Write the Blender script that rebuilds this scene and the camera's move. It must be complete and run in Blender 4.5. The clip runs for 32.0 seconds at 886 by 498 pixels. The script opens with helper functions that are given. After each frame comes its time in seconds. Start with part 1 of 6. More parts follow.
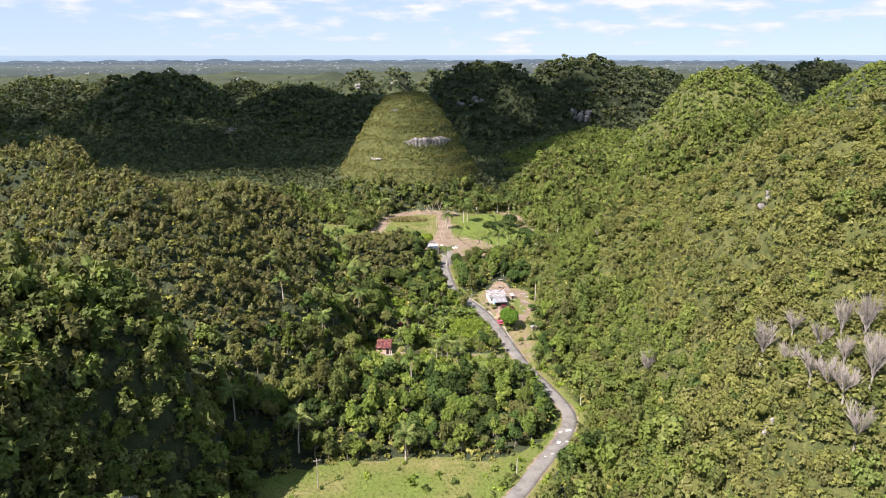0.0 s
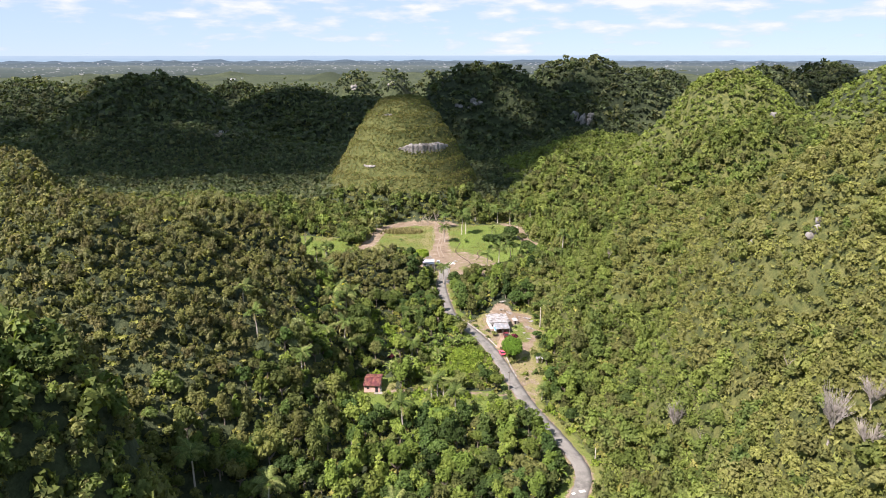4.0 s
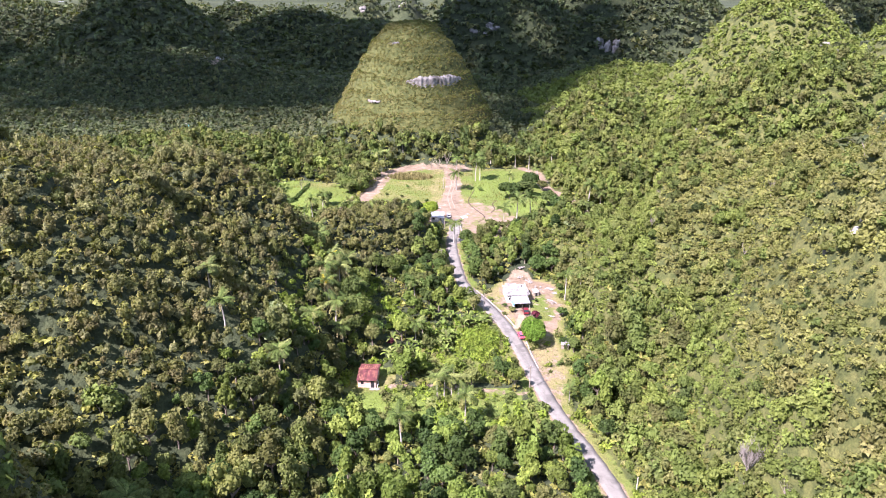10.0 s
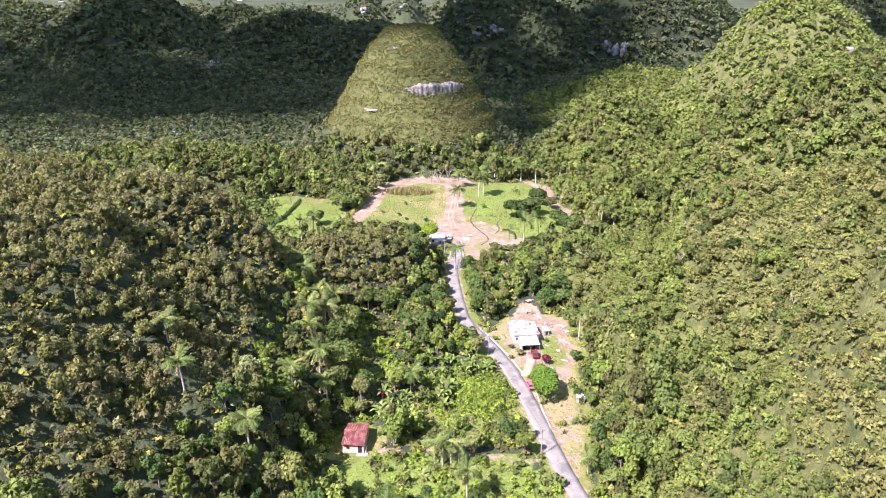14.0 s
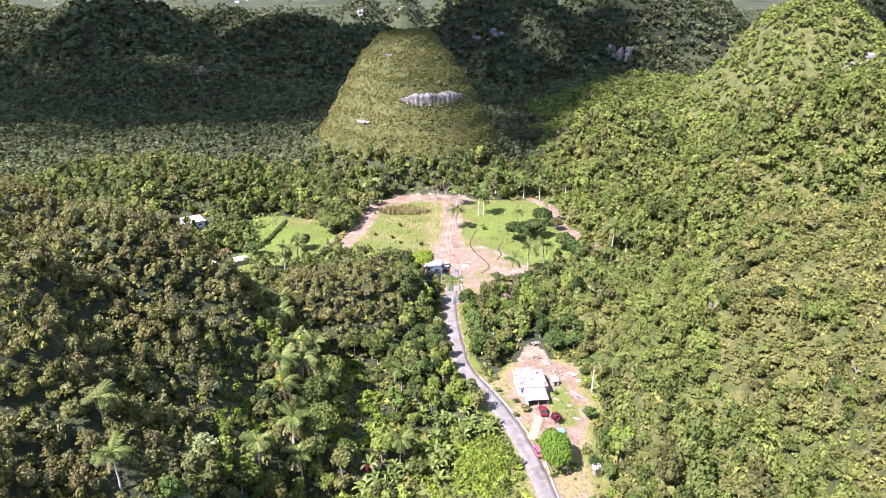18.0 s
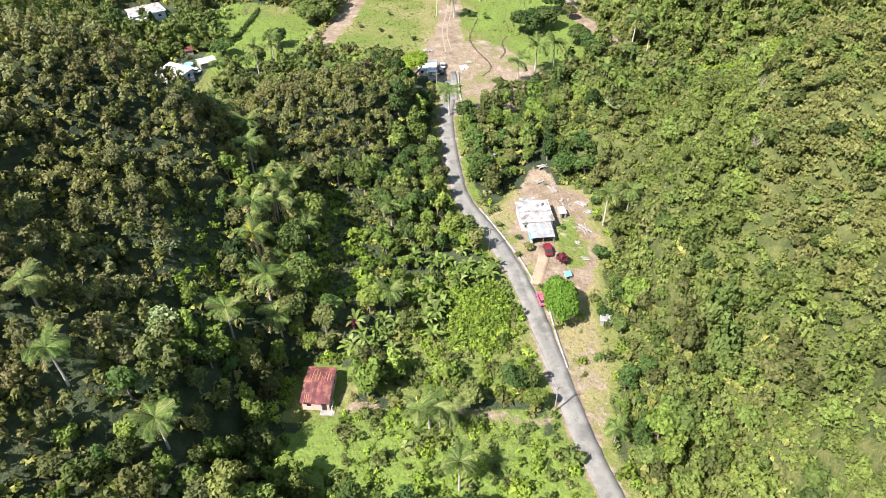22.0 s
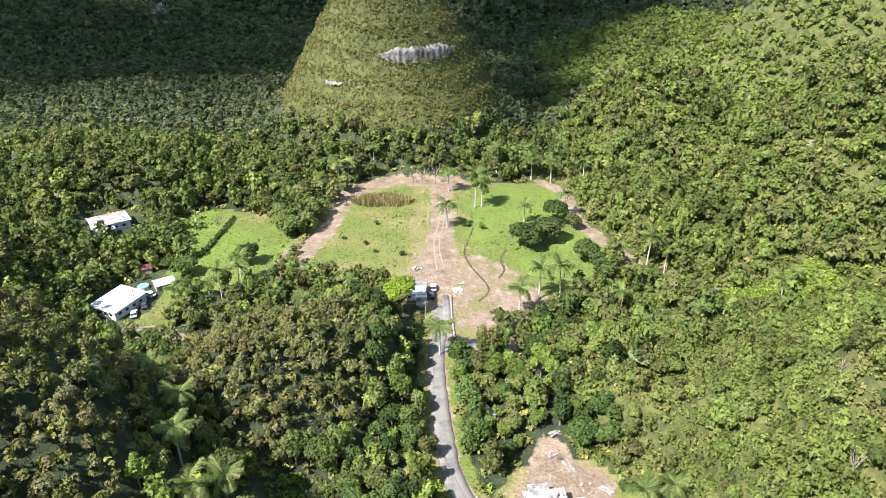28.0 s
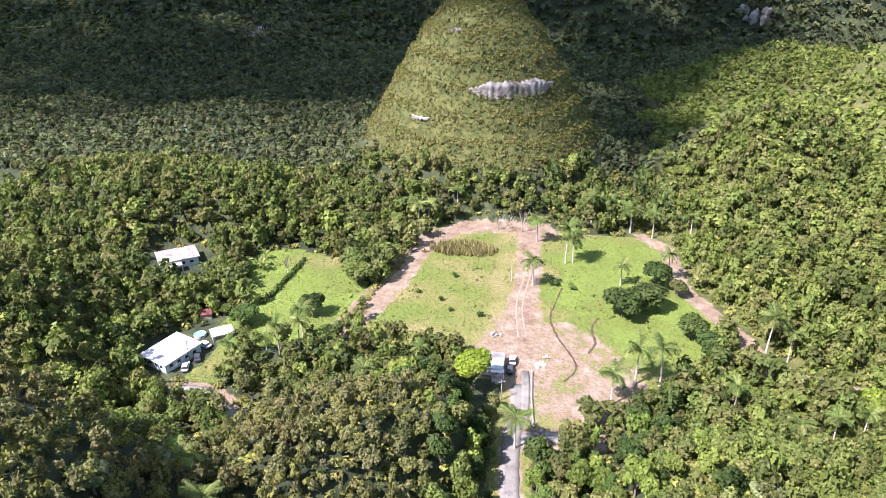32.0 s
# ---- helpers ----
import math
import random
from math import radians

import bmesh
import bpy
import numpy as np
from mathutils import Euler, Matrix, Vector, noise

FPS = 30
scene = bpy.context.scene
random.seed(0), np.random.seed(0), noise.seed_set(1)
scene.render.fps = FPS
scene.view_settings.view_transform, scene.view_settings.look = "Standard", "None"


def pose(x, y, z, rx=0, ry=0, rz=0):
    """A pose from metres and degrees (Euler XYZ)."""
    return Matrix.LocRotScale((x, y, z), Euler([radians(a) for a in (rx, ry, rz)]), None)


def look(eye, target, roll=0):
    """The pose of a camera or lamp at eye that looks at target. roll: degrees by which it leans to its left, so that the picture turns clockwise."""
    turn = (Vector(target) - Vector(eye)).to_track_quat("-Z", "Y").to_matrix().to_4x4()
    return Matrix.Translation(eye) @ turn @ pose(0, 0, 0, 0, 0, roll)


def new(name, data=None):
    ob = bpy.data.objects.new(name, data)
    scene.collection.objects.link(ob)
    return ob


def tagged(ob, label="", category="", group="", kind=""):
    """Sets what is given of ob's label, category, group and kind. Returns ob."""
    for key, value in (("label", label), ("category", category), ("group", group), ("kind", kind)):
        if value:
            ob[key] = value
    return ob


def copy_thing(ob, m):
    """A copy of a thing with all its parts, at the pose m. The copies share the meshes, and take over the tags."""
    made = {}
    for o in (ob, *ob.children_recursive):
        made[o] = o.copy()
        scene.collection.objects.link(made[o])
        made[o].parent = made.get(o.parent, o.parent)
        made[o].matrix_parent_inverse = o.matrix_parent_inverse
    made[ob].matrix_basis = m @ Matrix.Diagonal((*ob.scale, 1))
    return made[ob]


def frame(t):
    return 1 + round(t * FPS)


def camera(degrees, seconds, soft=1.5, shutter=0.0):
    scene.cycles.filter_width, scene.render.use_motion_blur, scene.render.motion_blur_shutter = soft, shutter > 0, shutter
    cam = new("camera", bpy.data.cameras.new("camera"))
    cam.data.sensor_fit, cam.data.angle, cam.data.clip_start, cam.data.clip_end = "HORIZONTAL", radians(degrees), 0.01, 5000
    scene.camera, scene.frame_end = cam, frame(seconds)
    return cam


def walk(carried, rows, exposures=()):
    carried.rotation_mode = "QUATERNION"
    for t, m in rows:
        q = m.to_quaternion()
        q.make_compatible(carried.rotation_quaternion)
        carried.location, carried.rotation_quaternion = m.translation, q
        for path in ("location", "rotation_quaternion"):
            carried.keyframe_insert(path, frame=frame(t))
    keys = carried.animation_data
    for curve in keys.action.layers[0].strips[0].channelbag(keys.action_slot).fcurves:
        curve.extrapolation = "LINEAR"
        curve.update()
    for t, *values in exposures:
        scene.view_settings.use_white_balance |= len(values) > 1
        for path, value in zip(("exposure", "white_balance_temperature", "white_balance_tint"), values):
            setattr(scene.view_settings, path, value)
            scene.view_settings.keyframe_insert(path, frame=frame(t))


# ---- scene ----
cam = camera(64.5, 32.0, 0.95)
PATH = [
    (0, (-1.03, -38.75, 99.50), (-1.062, 57.628, 72.848), -0.03),
    (0.5, (-0.88, -35.28, 99.69), (-0.764, 61.104, 73.030), -0.03),
    (1, (-0.74, -31.78, 99.83), (-0.508, 64.603, 73.178), -0.03),
    (2, (-0.49, -24.73, 100.05), (-0.256, 71.655, 73.392), -0.03),
    (3.5, (-0.17, -14.07, 100.22), (0.046, 82.317, 73.595), -0.03),
    (5, (0.08, -3.40, 100.28), (0.131, 92.960, 73.557), -0.03),
    (5.2, (0.11, -1.98, 100.28), (0.143, 94.144, 72.721), -0.03),
    (5.5, (0.15, 0.15, 100.29), (0.152, 94.869, 68.228), 0.00),
    (5.6, (0.17, 0.86, 100.29), (0.165, 94.975, 66.499), 0.06),
    (5.7, (0.18, 1.57, 100.29), (0.179, 95.173, 65.107), 0.06),
    (5.8, (0.19, 2.28, 100.29), (0.192, 95.509, 64.130), 0.06),
    (5.9, (0.20, 2.99, 100.29), (0.205, 96.027, 63.644), 0.06),
    (6, (0.22, 3.69, 100.29), (0.227, 96.671, 63.482), 0.10),
    (6.5, (0.28, 7.23, 100.30), (0.288, 100.210, 63.487), 0.10),
    (7, (0.34, 10.76, 100.30), (0.353, 103.741, 63.491), 0.20),
    (8, (0.44, 17.80, 100.32), (0.455, 110.843, 63.669), 0.20),
    (9, (0.53, 24.80, 100.35), (0.374, 117.846, 63.699), 0.17),
    (9.5, (0.58, 28.29, 100.37), (0.418, 121.399, 63.883), 0.17),
    (10, (0.62, 31.77, 100.40), (-0.908, 124.869, 63.914), 0.20),
    (10.5, (0.66, 35.25, 100.43), (-1.038, 128.340, 63.947), 0.16),
    (11, (0.71, 38.71, 100.47), (-0.984, 131.807, 63.985), 0.27),
    (12, (0.81, 45.63, 100.56), (-1.062, 138.721, 64.079), 0.23),
    (13, (0.91, 52.53, 100.68), (-0.955, 145.621, 64.193), 0.23),
    (14, (1.04, 59.42, 100.81), (-0.830, 152.513, 64.325), 0.23),
    (14.5, (1.11, 62.87, 100.88), (-0.761, 155.960, 64.397), 0.23),
    (16.5, (1.44, 76.68, 101.19), (-0.435, 169.834, 64.869), 0.13),
    (17, (1.54, 80.15, 101.27), (-0.334, 173.298, 64.948), 0.13),
    (18, (1.76, 87.10, 101.42), (-0.114, 180.249, 65.104), 0.13),
    (19, (2.01, 94.08, 101.57), (0.123, 187.295, 65.414), 0.03),
    (19.5, (2.14, 97.58, 101.64), (0.293, 188.199, 59.383), -0.08),
    (20, (2.28, 101.10, 101.70), (0.471, 189.460, 54.916), -0.08),
    (20.5, (2.43, 104.62, 101.76), (0.813, 189.044, 48.185), -0.16),
    (21, (2.57, 108.16, 101.82), (0.809, 191.434, 46.483), -0.20),
    (21.5, (2.73, 111.70, 101.87), (0.968, 190.914, 40.856), -0.33),
    (22, (2.88, 115.25, 101.91), (1.156, 192.065, 37.901), -0.34),
    (23, (3.20, 122.38, 101.97), (1.474, 199.191, 37.964), -0.34),
    (24, (3.52, 129.52, 102.00), (1.794, 206.226, 37.864), -0.34),
    (24.5, (3.68, 133.10, 102.01), (1.949, 209.804, 37.870), -0.34),
    (26.5, (4.23, 147.38, 101.97), (2.506, 224.083, 37.832), -0.34),
    (27, (4.35, 150.93, 101.95), (2.614, 227.964, 38.211), -0.33),
    (27.5, (4.44, 154.46, 101.92), (2.795, 238.215, 47.317), -0.27),
    (28, (4.52, 157.96, 101.89), (2.818, 247.130, 56.655), -0.25),
    (28.5, (4.58, 161.44, 101.86), (2.865, 251.765, 58.975), -0.25),
    (29, (4.61, 164.89, 101.84), (2.899, 255.213, 58.946), -0.25),
    (30, (4.59, 171.67, 101.79), (2.878, 262.065, 59.056), -0.25),
    (30.5, (4.53, 174.99, 101.77), (2.491, 265.374, 59.043), -0.22),
    (31, (4.43, 178.24, 101.77), (-0.107, 268.552, 59.064), -0.22),
    (31.5, (4.29, 181.43, 101.77), (-8.381, 270.999, 59.148), -0.28),
    (32, (4.10, 184.54, 101.79), (-9.884, 273.946, 59.229), -0.24),
]
walk(cam, [(t, look(eye, target, roll)) for t, eye, target, roll in PATH],
     [(0, 1.43, 6650, 25), (5.1, 1.45, 6650, 25), (6.2, 2.03, 6150, 39), (19.2, 2.03, 6110, 40), (21.5, 1.73, 6380, 18), (27, 1.68, 6350, 17), (28.5, 1.78, 6200, 22), (32, 1.92, 6150, 34)])

# ---- light ----
SUN = Vector((-0.475, -0.43, 0.766)).normalized()
world = bpy.data.worlds.new("sky")
scene.world = world
world.use_nodes = True
wn = world.node_tree.nodes
sky = wn.new("ShaderNodeTexSky")
sky.sky_type, sky.sun_disc = "NISHITA", False
sky.sun_elevation, sky.sun_rotation = math.asin(SUN.z), radians(228)
sky.air_density, sky.dust_density, sky.ozone_density, sky.altitude = 1.0, 0.0, 4.0, 2600
wn["Background"].inputs["Strength"].default_value = 0.062
wtint = wn.new("ShaderNodeMix")
wtint.data_type, wtint.blend_type = "RGBA", "MULTIPLY"
wtint.inputs[0].default_value, wtint.inputs[7].default_value = 1.0, (0.74, 0.87, 1.08, 1)
world.node_tree.links.new(sky.outputs[0], wtint.inputs[6])
whaze = wn.new("ShaderNodeMix")
whaze.data_type = "RGBA"
whaze.inputs[0].default_value, whaze.inputs[7].default_value = 0.75, (3.45, 4.75, 5.55, 1)
world.node_tree.links.new(wtint.outputs[2], whaze.inputs[6])
world.node_tree.links.new(whaze.outputs[2], wn["Background"].inputs["Color"])
sun_data = bpy.data.lights.new("sun", "SUN")
sun_data.energy, sun_data.angle, sun_data.color = 4.6, radians(0.55), (1.0, 0.955, 0.88)
sun_lamp = new("sun", sun_data)
sun_lamp.matrix_world = look(SUN * 100, (0, 0, 0))

# ---- materials ----


def shader(name, rough=0.8, metal=0.0):
    m = bpy.data.materials.new(name)
    m.use_nodes = True
    n, l = m.node_tree.nodes, m.node_tree.links
    b = n["Principled BSDF"]
    b.inputs["Roughness"].default_value = rough
    b.inputs["Metallic"].default_value = metal
    b.inputs["Specular IOR Level"].default_value = 0.25
    return m, n, l, b


def ramp(n, stops):
    r = n.new("ShaderNodeValToRGB")
    e = r.color_ramp.elements
    while len(e) < len(stops):
        e.new(0.5)
    for k, (p, c) in zip(e, stops):
        k.position, k.color = p, (*c, 1)
    return r


def noise_tex(n, l, scale, detail=4.0, rough=0.6, coord="Position"):
    t = n.new("ShaderNodeTexNoise")
    t.inputs["Scale"].default_value, t.inputs["Detail"].default_value, t.inputs["Roughness"].default_value = scale, detail, rough
    if coord == "Position":
        g = n.new("ShaderNodeNewGeometry")
        l.new(g.outputs["Position"], t.inputs["Vector"])
    else:
        g = n.new("ShaderNodeTexCoord")
        l.new(g.outputs["Object"], t.inputs["Vector"])
    return t


def mix(n, l, fac, a, b, blend="MIX"):
    m = n.new("ShaderNodeMix")
    m.data_type, m.blend_type = "RGBA", blend
    for sock, v in ((m.inputs[0], fac), (m.inputs[6], a), (m.inputs[7], b)):
        if isinstance(v, (int, float)):
            sock.default_value = v
        elif isinstance(v, tuple):
            sock.default_value = (*v, 1)
        else:
            l.new(v, sock)
    return m.outputs[2]


def maths(n, l, op, a, b=0.0):
    m = n.new("ShaderNodeMath")
    m.operation = op
    for sock, v in ((m.inputs[0], a), (m.inputs[1], b)):
        if isinstance(v, (int, float)):
            sock.default_value = v
        else:
            l.new(v, sock)
    return m.outputs[0]


def bump(n, l, b, height, strength, dist):
    k = n.new("ShaderNodeBump")
    k.inputs["Strength"].default_value, k.inputs["Distance"].default_value = strength, dist
    l.new(height, k.inputs["Height"])
    l.new(k.outputs[0], b.inputs["Normal"])


def worn(name, a, b, scale=1.5, rough=0.8, metal=0.0, fine=12.0, relief=0.02, stain=None, vary=0.24):
    """Paint, plaster, concrete, timber or metal: two tones in patches, with fine grain and stains."""
    m, n, l, p = shader(name, rough, metal)
    t1, t2 = noise_tex(n, l, scale, 5), noise_tex(n, l, fine, 3)
    r1 = ramp(n, [(0.35, (0, 0, 0)), (0.65, (1, 1, 1))])
    l.new(t1.outputs[0], r1.inputs[0])
    c = mix(n, l, r1.outputs[0], a, b)
    if stain:
        t3 = noise_tex(n, l, scale * 0.6, 6, 0.7)
        r3 = ramp(n, [(0.49, (0, 0, 0)), (0.62, (1, 1, 1))])
        l.new(t3.outputs[0], r3.inputs[0])
        c = mix(n, l, r3.outputs[0], c, stain)
    g = ramp(n, [(0.3, (0.78, 0.78, 0.78)), (0.7, (1.12, 1.12, 1.12))])
    l.new(t2.outputs[0], g.inputs[0])
    oi = n.new("ShaderNodeObjectInfo")
    c = mix(n, l, 1.0, c, maths(n, l, "ADD", maths(n, l, "MULTIPLY", oi.outputs["Random"], vary), 1 - vary / 2), "MULTIPLY")
    l.new(mix(n, l, 1.0, c, g.outputs[0], "MULTIPLY"), p.inputs["Base Color"])
    bump(n, l, p, t2.outputs[0], 0.4, relief)
    return m


def foliage(name, stops, patch=0.05, leaf_var=0.26, through_leaf=0.32, plant_var=0.8):
    """Leaves: a tone for each plant, a drift over the hillside, and a shift from leaf to leaf."""
    m, n, l, p = shader(name, 0.65)
    p.inputs["Specular IOR Level"].default_value = 0.15
    at = n.new("ShaderNodeAttribute")
    at.attribute_name = "tint"
    oi = n.new("ShaderNodeObjectInfo")
    geo = n.new("ShaderNodeNewGeometry")
    drift = noise_tex(n, l, patch, 2)
    t = maths(n, l, "FRACT", maths(n, l, "ADD", at.outputs["Fac"], oi.outputs["Random"]))
    t = maths(n, l, "ADD", maths(n, l, "MULTIPLY", t, 0.62), maths(n, l, "MULTIPLY", maths(n, l, "SUBTRACT", drift.outputs[0], 0.3), 0.95))
    r = ramp(n, [(p, a) for p, a in stops])
    l.new(t, r.inputs[0])
    v = maths(n, l, "ADD", maths(n, l, "MULTIPLY", geo.outputs["Random Per Island"], leaf_var * 2), 1 - leaf_var)
    c = mix(n, l, 1.0, r.outputs[0], v, "MULTIPLY")
    own = maths(n, l, "FRACT", maths(n, l, "MULTIPLY", maths(n, l, "ADD", at.outputs["Fac"], oi.outputs["Random"]), 7.31))
    c = mix(n, l, 1.0, c, maths(n, l, "ADD", maths(n, l, "MULTIPLY", own, plant_var), 1.03 - plant_var / 2), "MULTIPLY")
    grain = noise_tex(n, l, 2.4, 4, 0.75)
    gr = ramp(n, [(0.32, (0.55, 0.58, 0.54)), (0.5, (1.0, 1.0, 1.0)), (0.68, (1.3, 1.28, 1.15))])
    l.new(grain.outputs[0], gr.inputs[0])
    c = mix(n, l, 1.0, c, gr.outputs[0], "MULTIPLY")
    l.new(c, p.inputs["Base Color"])
    tr = n.new("ShaderNodeBsdfTranslucent")
    l.new(mix(n, l, 1.0, c, (1.25, 1.3, 0.55), "MULTIPLY"), tr.inputs["Color"])
    ms = n.new("ShaderNodeMixShader")
    ms.inputs[0].default_value = through_leaf
    l.new(p.outputs[0], ms.inputs[1])
    l.new(tr.outputs[0], ms.inputs[2])
    l.new(ms.outputs[0], n["Material Output"].inputs["Surface"])
    return m


G_DARK, G_MID, G_LITE = (0.042, 0.066, 0.020), (0.086, 0.122, 0.031), (0.148, 0.186, 0.044)
OLIVE, STRAW, RUST, GREY = (0.122, 0.128, 0.044), (0.215, 0.20, 0.090), (0.116, 0.112, 0.046), (0.122, 0.136, 0.066)
LEAF_FOREST = foliage("forest_leaves", [(0.05, G_DARK), (0.3, G_MID), (0.5, OLIVE), (0.65, G_MID), (0.82, G_LITE), (0.97, GREY)])
LEAF_DRY = foliage("dry_forest_leaves", [(0.05, (0.07, 0.09, 0.028)), (0.3, (0.132, 0.14, 0.044)), (0.5, (0.13, 0.138, 0.06)), (0.68, (0.128, 0.118, 0.05)), (0.82, (0.15, 0.16, 0.05)), (0.97, (0.19, 0.18, 0.08))], plant_var=0.6)
LEAF_OLIVE = foliage("olive_leaves", [(0.05, (0.06, 0.085, 0.024)), (0.3, (0.105, 0.13, 0.036)), (0.5, (0.115, 0.132, 0.05)), (0.68, (0.118, 0.122, 0.04)), (0.82, (0.135, 0.155, 0.042)), (0.97, (0.16, 0.165, 0.06))], plant_var=0.6)
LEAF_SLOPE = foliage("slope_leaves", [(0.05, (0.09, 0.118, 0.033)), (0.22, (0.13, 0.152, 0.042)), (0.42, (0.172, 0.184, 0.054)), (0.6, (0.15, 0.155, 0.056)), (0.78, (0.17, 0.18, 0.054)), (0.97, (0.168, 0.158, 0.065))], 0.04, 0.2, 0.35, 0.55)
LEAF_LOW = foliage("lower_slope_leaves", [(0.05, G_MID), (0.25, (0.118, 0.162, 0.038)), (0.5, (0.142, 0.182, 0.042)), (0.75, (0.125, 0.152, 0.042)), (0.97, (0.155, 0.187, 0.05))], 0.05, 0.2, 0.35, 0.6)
LEAF_FRESH = foliage("fresh_leaves", [(0.1, (0.09, 0.138, 0.027)), (0.5, (0.122, 0.172, 0.034)), (0.9, (0.155, 0.195, 0.042))])
LEAF_SCRUB = foliage("scrub_leaves", [(0.05, G_MID), (0.25, OLIVE), (0.45, (0.175, 0.19, 0.045)), (0.62, (0.215, 0.21, 0.06)), (0.8, OLIVE), (0.97, STRAW)])
LEAF_FERN = foliage("fern_leaves", [(0.05, (0.105, 0.112, 0.032)), (0.35, (0.13, 0.13, 0.038)), (0.6, (0.145, 0.14, 0.045)), (0.95, (0.12, 0.108, 0.042))], 0.03, 0.2, 0.3, 0.3)
# forest greens greyed towards blue: distance haze put into the leaf colour
LEAF_HAZED = foliage("hazed_forest_leaves", [(0.05, (0.046, 0.064, 0.036)), (0.35, (0.078, 0.102, 0.046)), (0.6, (0.066, 0.086, 0.042)), (0.8, (0.11, 0.118, 0.054)), (0.97, (0.125, 0.15, 0.055))])
LEAF_BRIGHT = foliage("bright_leaves", [(0.1, (0.105, 0.165, 0.024)), (0.5, (0.15, 0.215, 0.03)), (0.9, (0.20, 0.26, 0.042))])
LEAF_LIME = foliage("lime_leaves", [(0.1, (0.15, 0.23, 0.024)), (0.5, (0.19, 0.27, 0.03)), (0.9, (0.225, 0.30, 0.04))])
LEAF_MANGO = foliage("mango_leaves", [(0.1, (0.055, 0.115, 0.014)), (0.5, (0.075, 0.15, 0.018)), (0.9, (0.10, 0.18, 0.022))], plant_var=0.3)
LEAF_DEEP = foliage("glossy_dark_leaves", [(0.1, (0.036, 0.068, 0.018)), (0.5, (0.056, 0.096, 0.024)), (0.9, (0.08, 0.122, 0.03))])
LEAF_PALE = foliage("pale_leaves", [(0.1, (0.13, 0.165, 0.08)), (0.5, (0.15, 0.19, 0.085)), (0.9, (0.19, 0.22, 0.115))])
LEAF_PLUM = foliage("plum_leaves", [(0.1, (0.06, 0.012, 0.018)), (0.9, (0.11, 0.025, 0.035))], through_leaf=0.12)
LEAF_PALM = foliage("palm_leaves", [(0.1, (0.05, 0.085, 0.018)), (0.5, (0.085, 0.125, 0.03)), (0.9, (0.16, 0.18, 0.06))], through_leaf=0.2)
LEAF_GOLD = foliage("golden_leaves", [(0.1, (0.32, 0.29, 0.02)), (0.9, (0.40, 0.35, 0.03))])
LEAF_BANANA = foliage("banana_leaves", [(0.1, (0.07, 0.115, 0.022)), (0.5, (0.115, 0.165, 0.035)), (0.9, (0.21, 0.235, 0.09))])
GRASS_LUSH = foliage("lush_grass_blades", [(0.1, (0.105, 0.155, 0.028)), (0.5, (0.135, 0.19, 0.035)), (0.9, (0.165, 0.205, 0.045))], plant_var=0.45)
GRASS_DRY = foliage("dry_grass_blades", [(0.1, (0.20, 0.195, 0.10)), (0.5, (0.25, 0.23, 0.13)), (0.9, (0.17, 0.185, 0.07))])
GRASS_BLADE = foliage("grass_blades", [(0.1, (0.095, 0.14, 0.026)), (0.4, (0.13, 0.165, 0.036)), (0.65, (0.175, 0.178, 0.06)), (0.9, (0.115, 0.158, 0.03))], plant_var=0.45)
DRY_STEM = foliage("dry_cane_leaves", [(0.1, (0.17, 0.16, 0.07)), (0.9, (0.26, 0.23, 0.11))])
BARK = worn("bark", (0.13, 0.105, 0.08), (0.22, 0.19, 0.15), 2, 0.9)
PALM_BARK = worn("palm_bark", (0.34, 0.31, 0.27), (0.46, 0.43, 0.38), 2, 0.9)
BLEACHED = worn("bleached_wood", (0.22, 0.20, 0.172), (0.33, 0.305, 0.268), 2, 0.9)
ROCK = worn("limestone", (0.15, 0.143, 0.13), (0.29, 0.28, 0.262), 0.35, 0.95, fine=2, relief=0.3, stain=(0.085, 0.08, 0.072))
ASPHALT = worn("worn_asphalt", (0.172, 0.168, 0.15), (0.228, 0.222, 0.20), 0.35, 0.92, fine=9, relief=0.01, stain=(0.132, 0.128, 0.115))
CONCRETE = worn("weathered_concrete", (0.23, 0.22, 0.20), (0.33, 0.315, 0.29), 0.8, 0.9, stain=(0.16, 0.15, 0.135))
PATCH_WHITE = worn("pale_concrete_patch", (0.60, 0.58, 0.54), (0.72, 0.70, 0.66), 1.2, 0.9)
ROOF_WHITE = worn("white_roof_coating", (0.27, 0.265, 0.255), (0.46, 0.455, 0.45), 0.9, 0.85, fine=5, stain=(0.15, 0.14, 0.13), vary=0.4)
RUST_ORANGE = worn("orange_rust", (0.30, 0.13, 0.075), (0.40, 0.21, 0.14), 1.5, 0.8)
ROOF_CLEAN = worn("white_metal_roof", (0.44, 0.45, 0.465), (0.53, 0.54, 0.555), 0.4, 0.55)
ZINC = worn("zinc_sheet", (0.27, 0.285, 0.30), (0.38, 0.395, 0.41), 0.7, 0.5, 0.3, stain=(0.24, 0.20, 0.17), vary=0.45)
RED_ROOF = worn("rusty_red_roof", (0.085, 0.026, 0.030), (0.135, 0.045, 0.043), 0.9, 0.65, stain=(0.22, 0.095, 0.065), vary=0.8)
PINK_WALL = worn("pink_plaster", (0.60, 0.36, 0.31), (0.68, 0.44, 0.38), 0.8, 0.9, stain=(0.45, 0.28, 0.24))
WHITE_WALL = worn("white_plaster", (0.62, 0.62, 0.60), (0.74, 0.74, 0.72), 0.8, 0.9, stain=(0.48, 0.46, 0.43))
BLUE_WALL = worn("pale_blue_plaster", (0.42, 0.52, 0.58), (0.52, 0.61, 0.66), 0.8, 0.9)
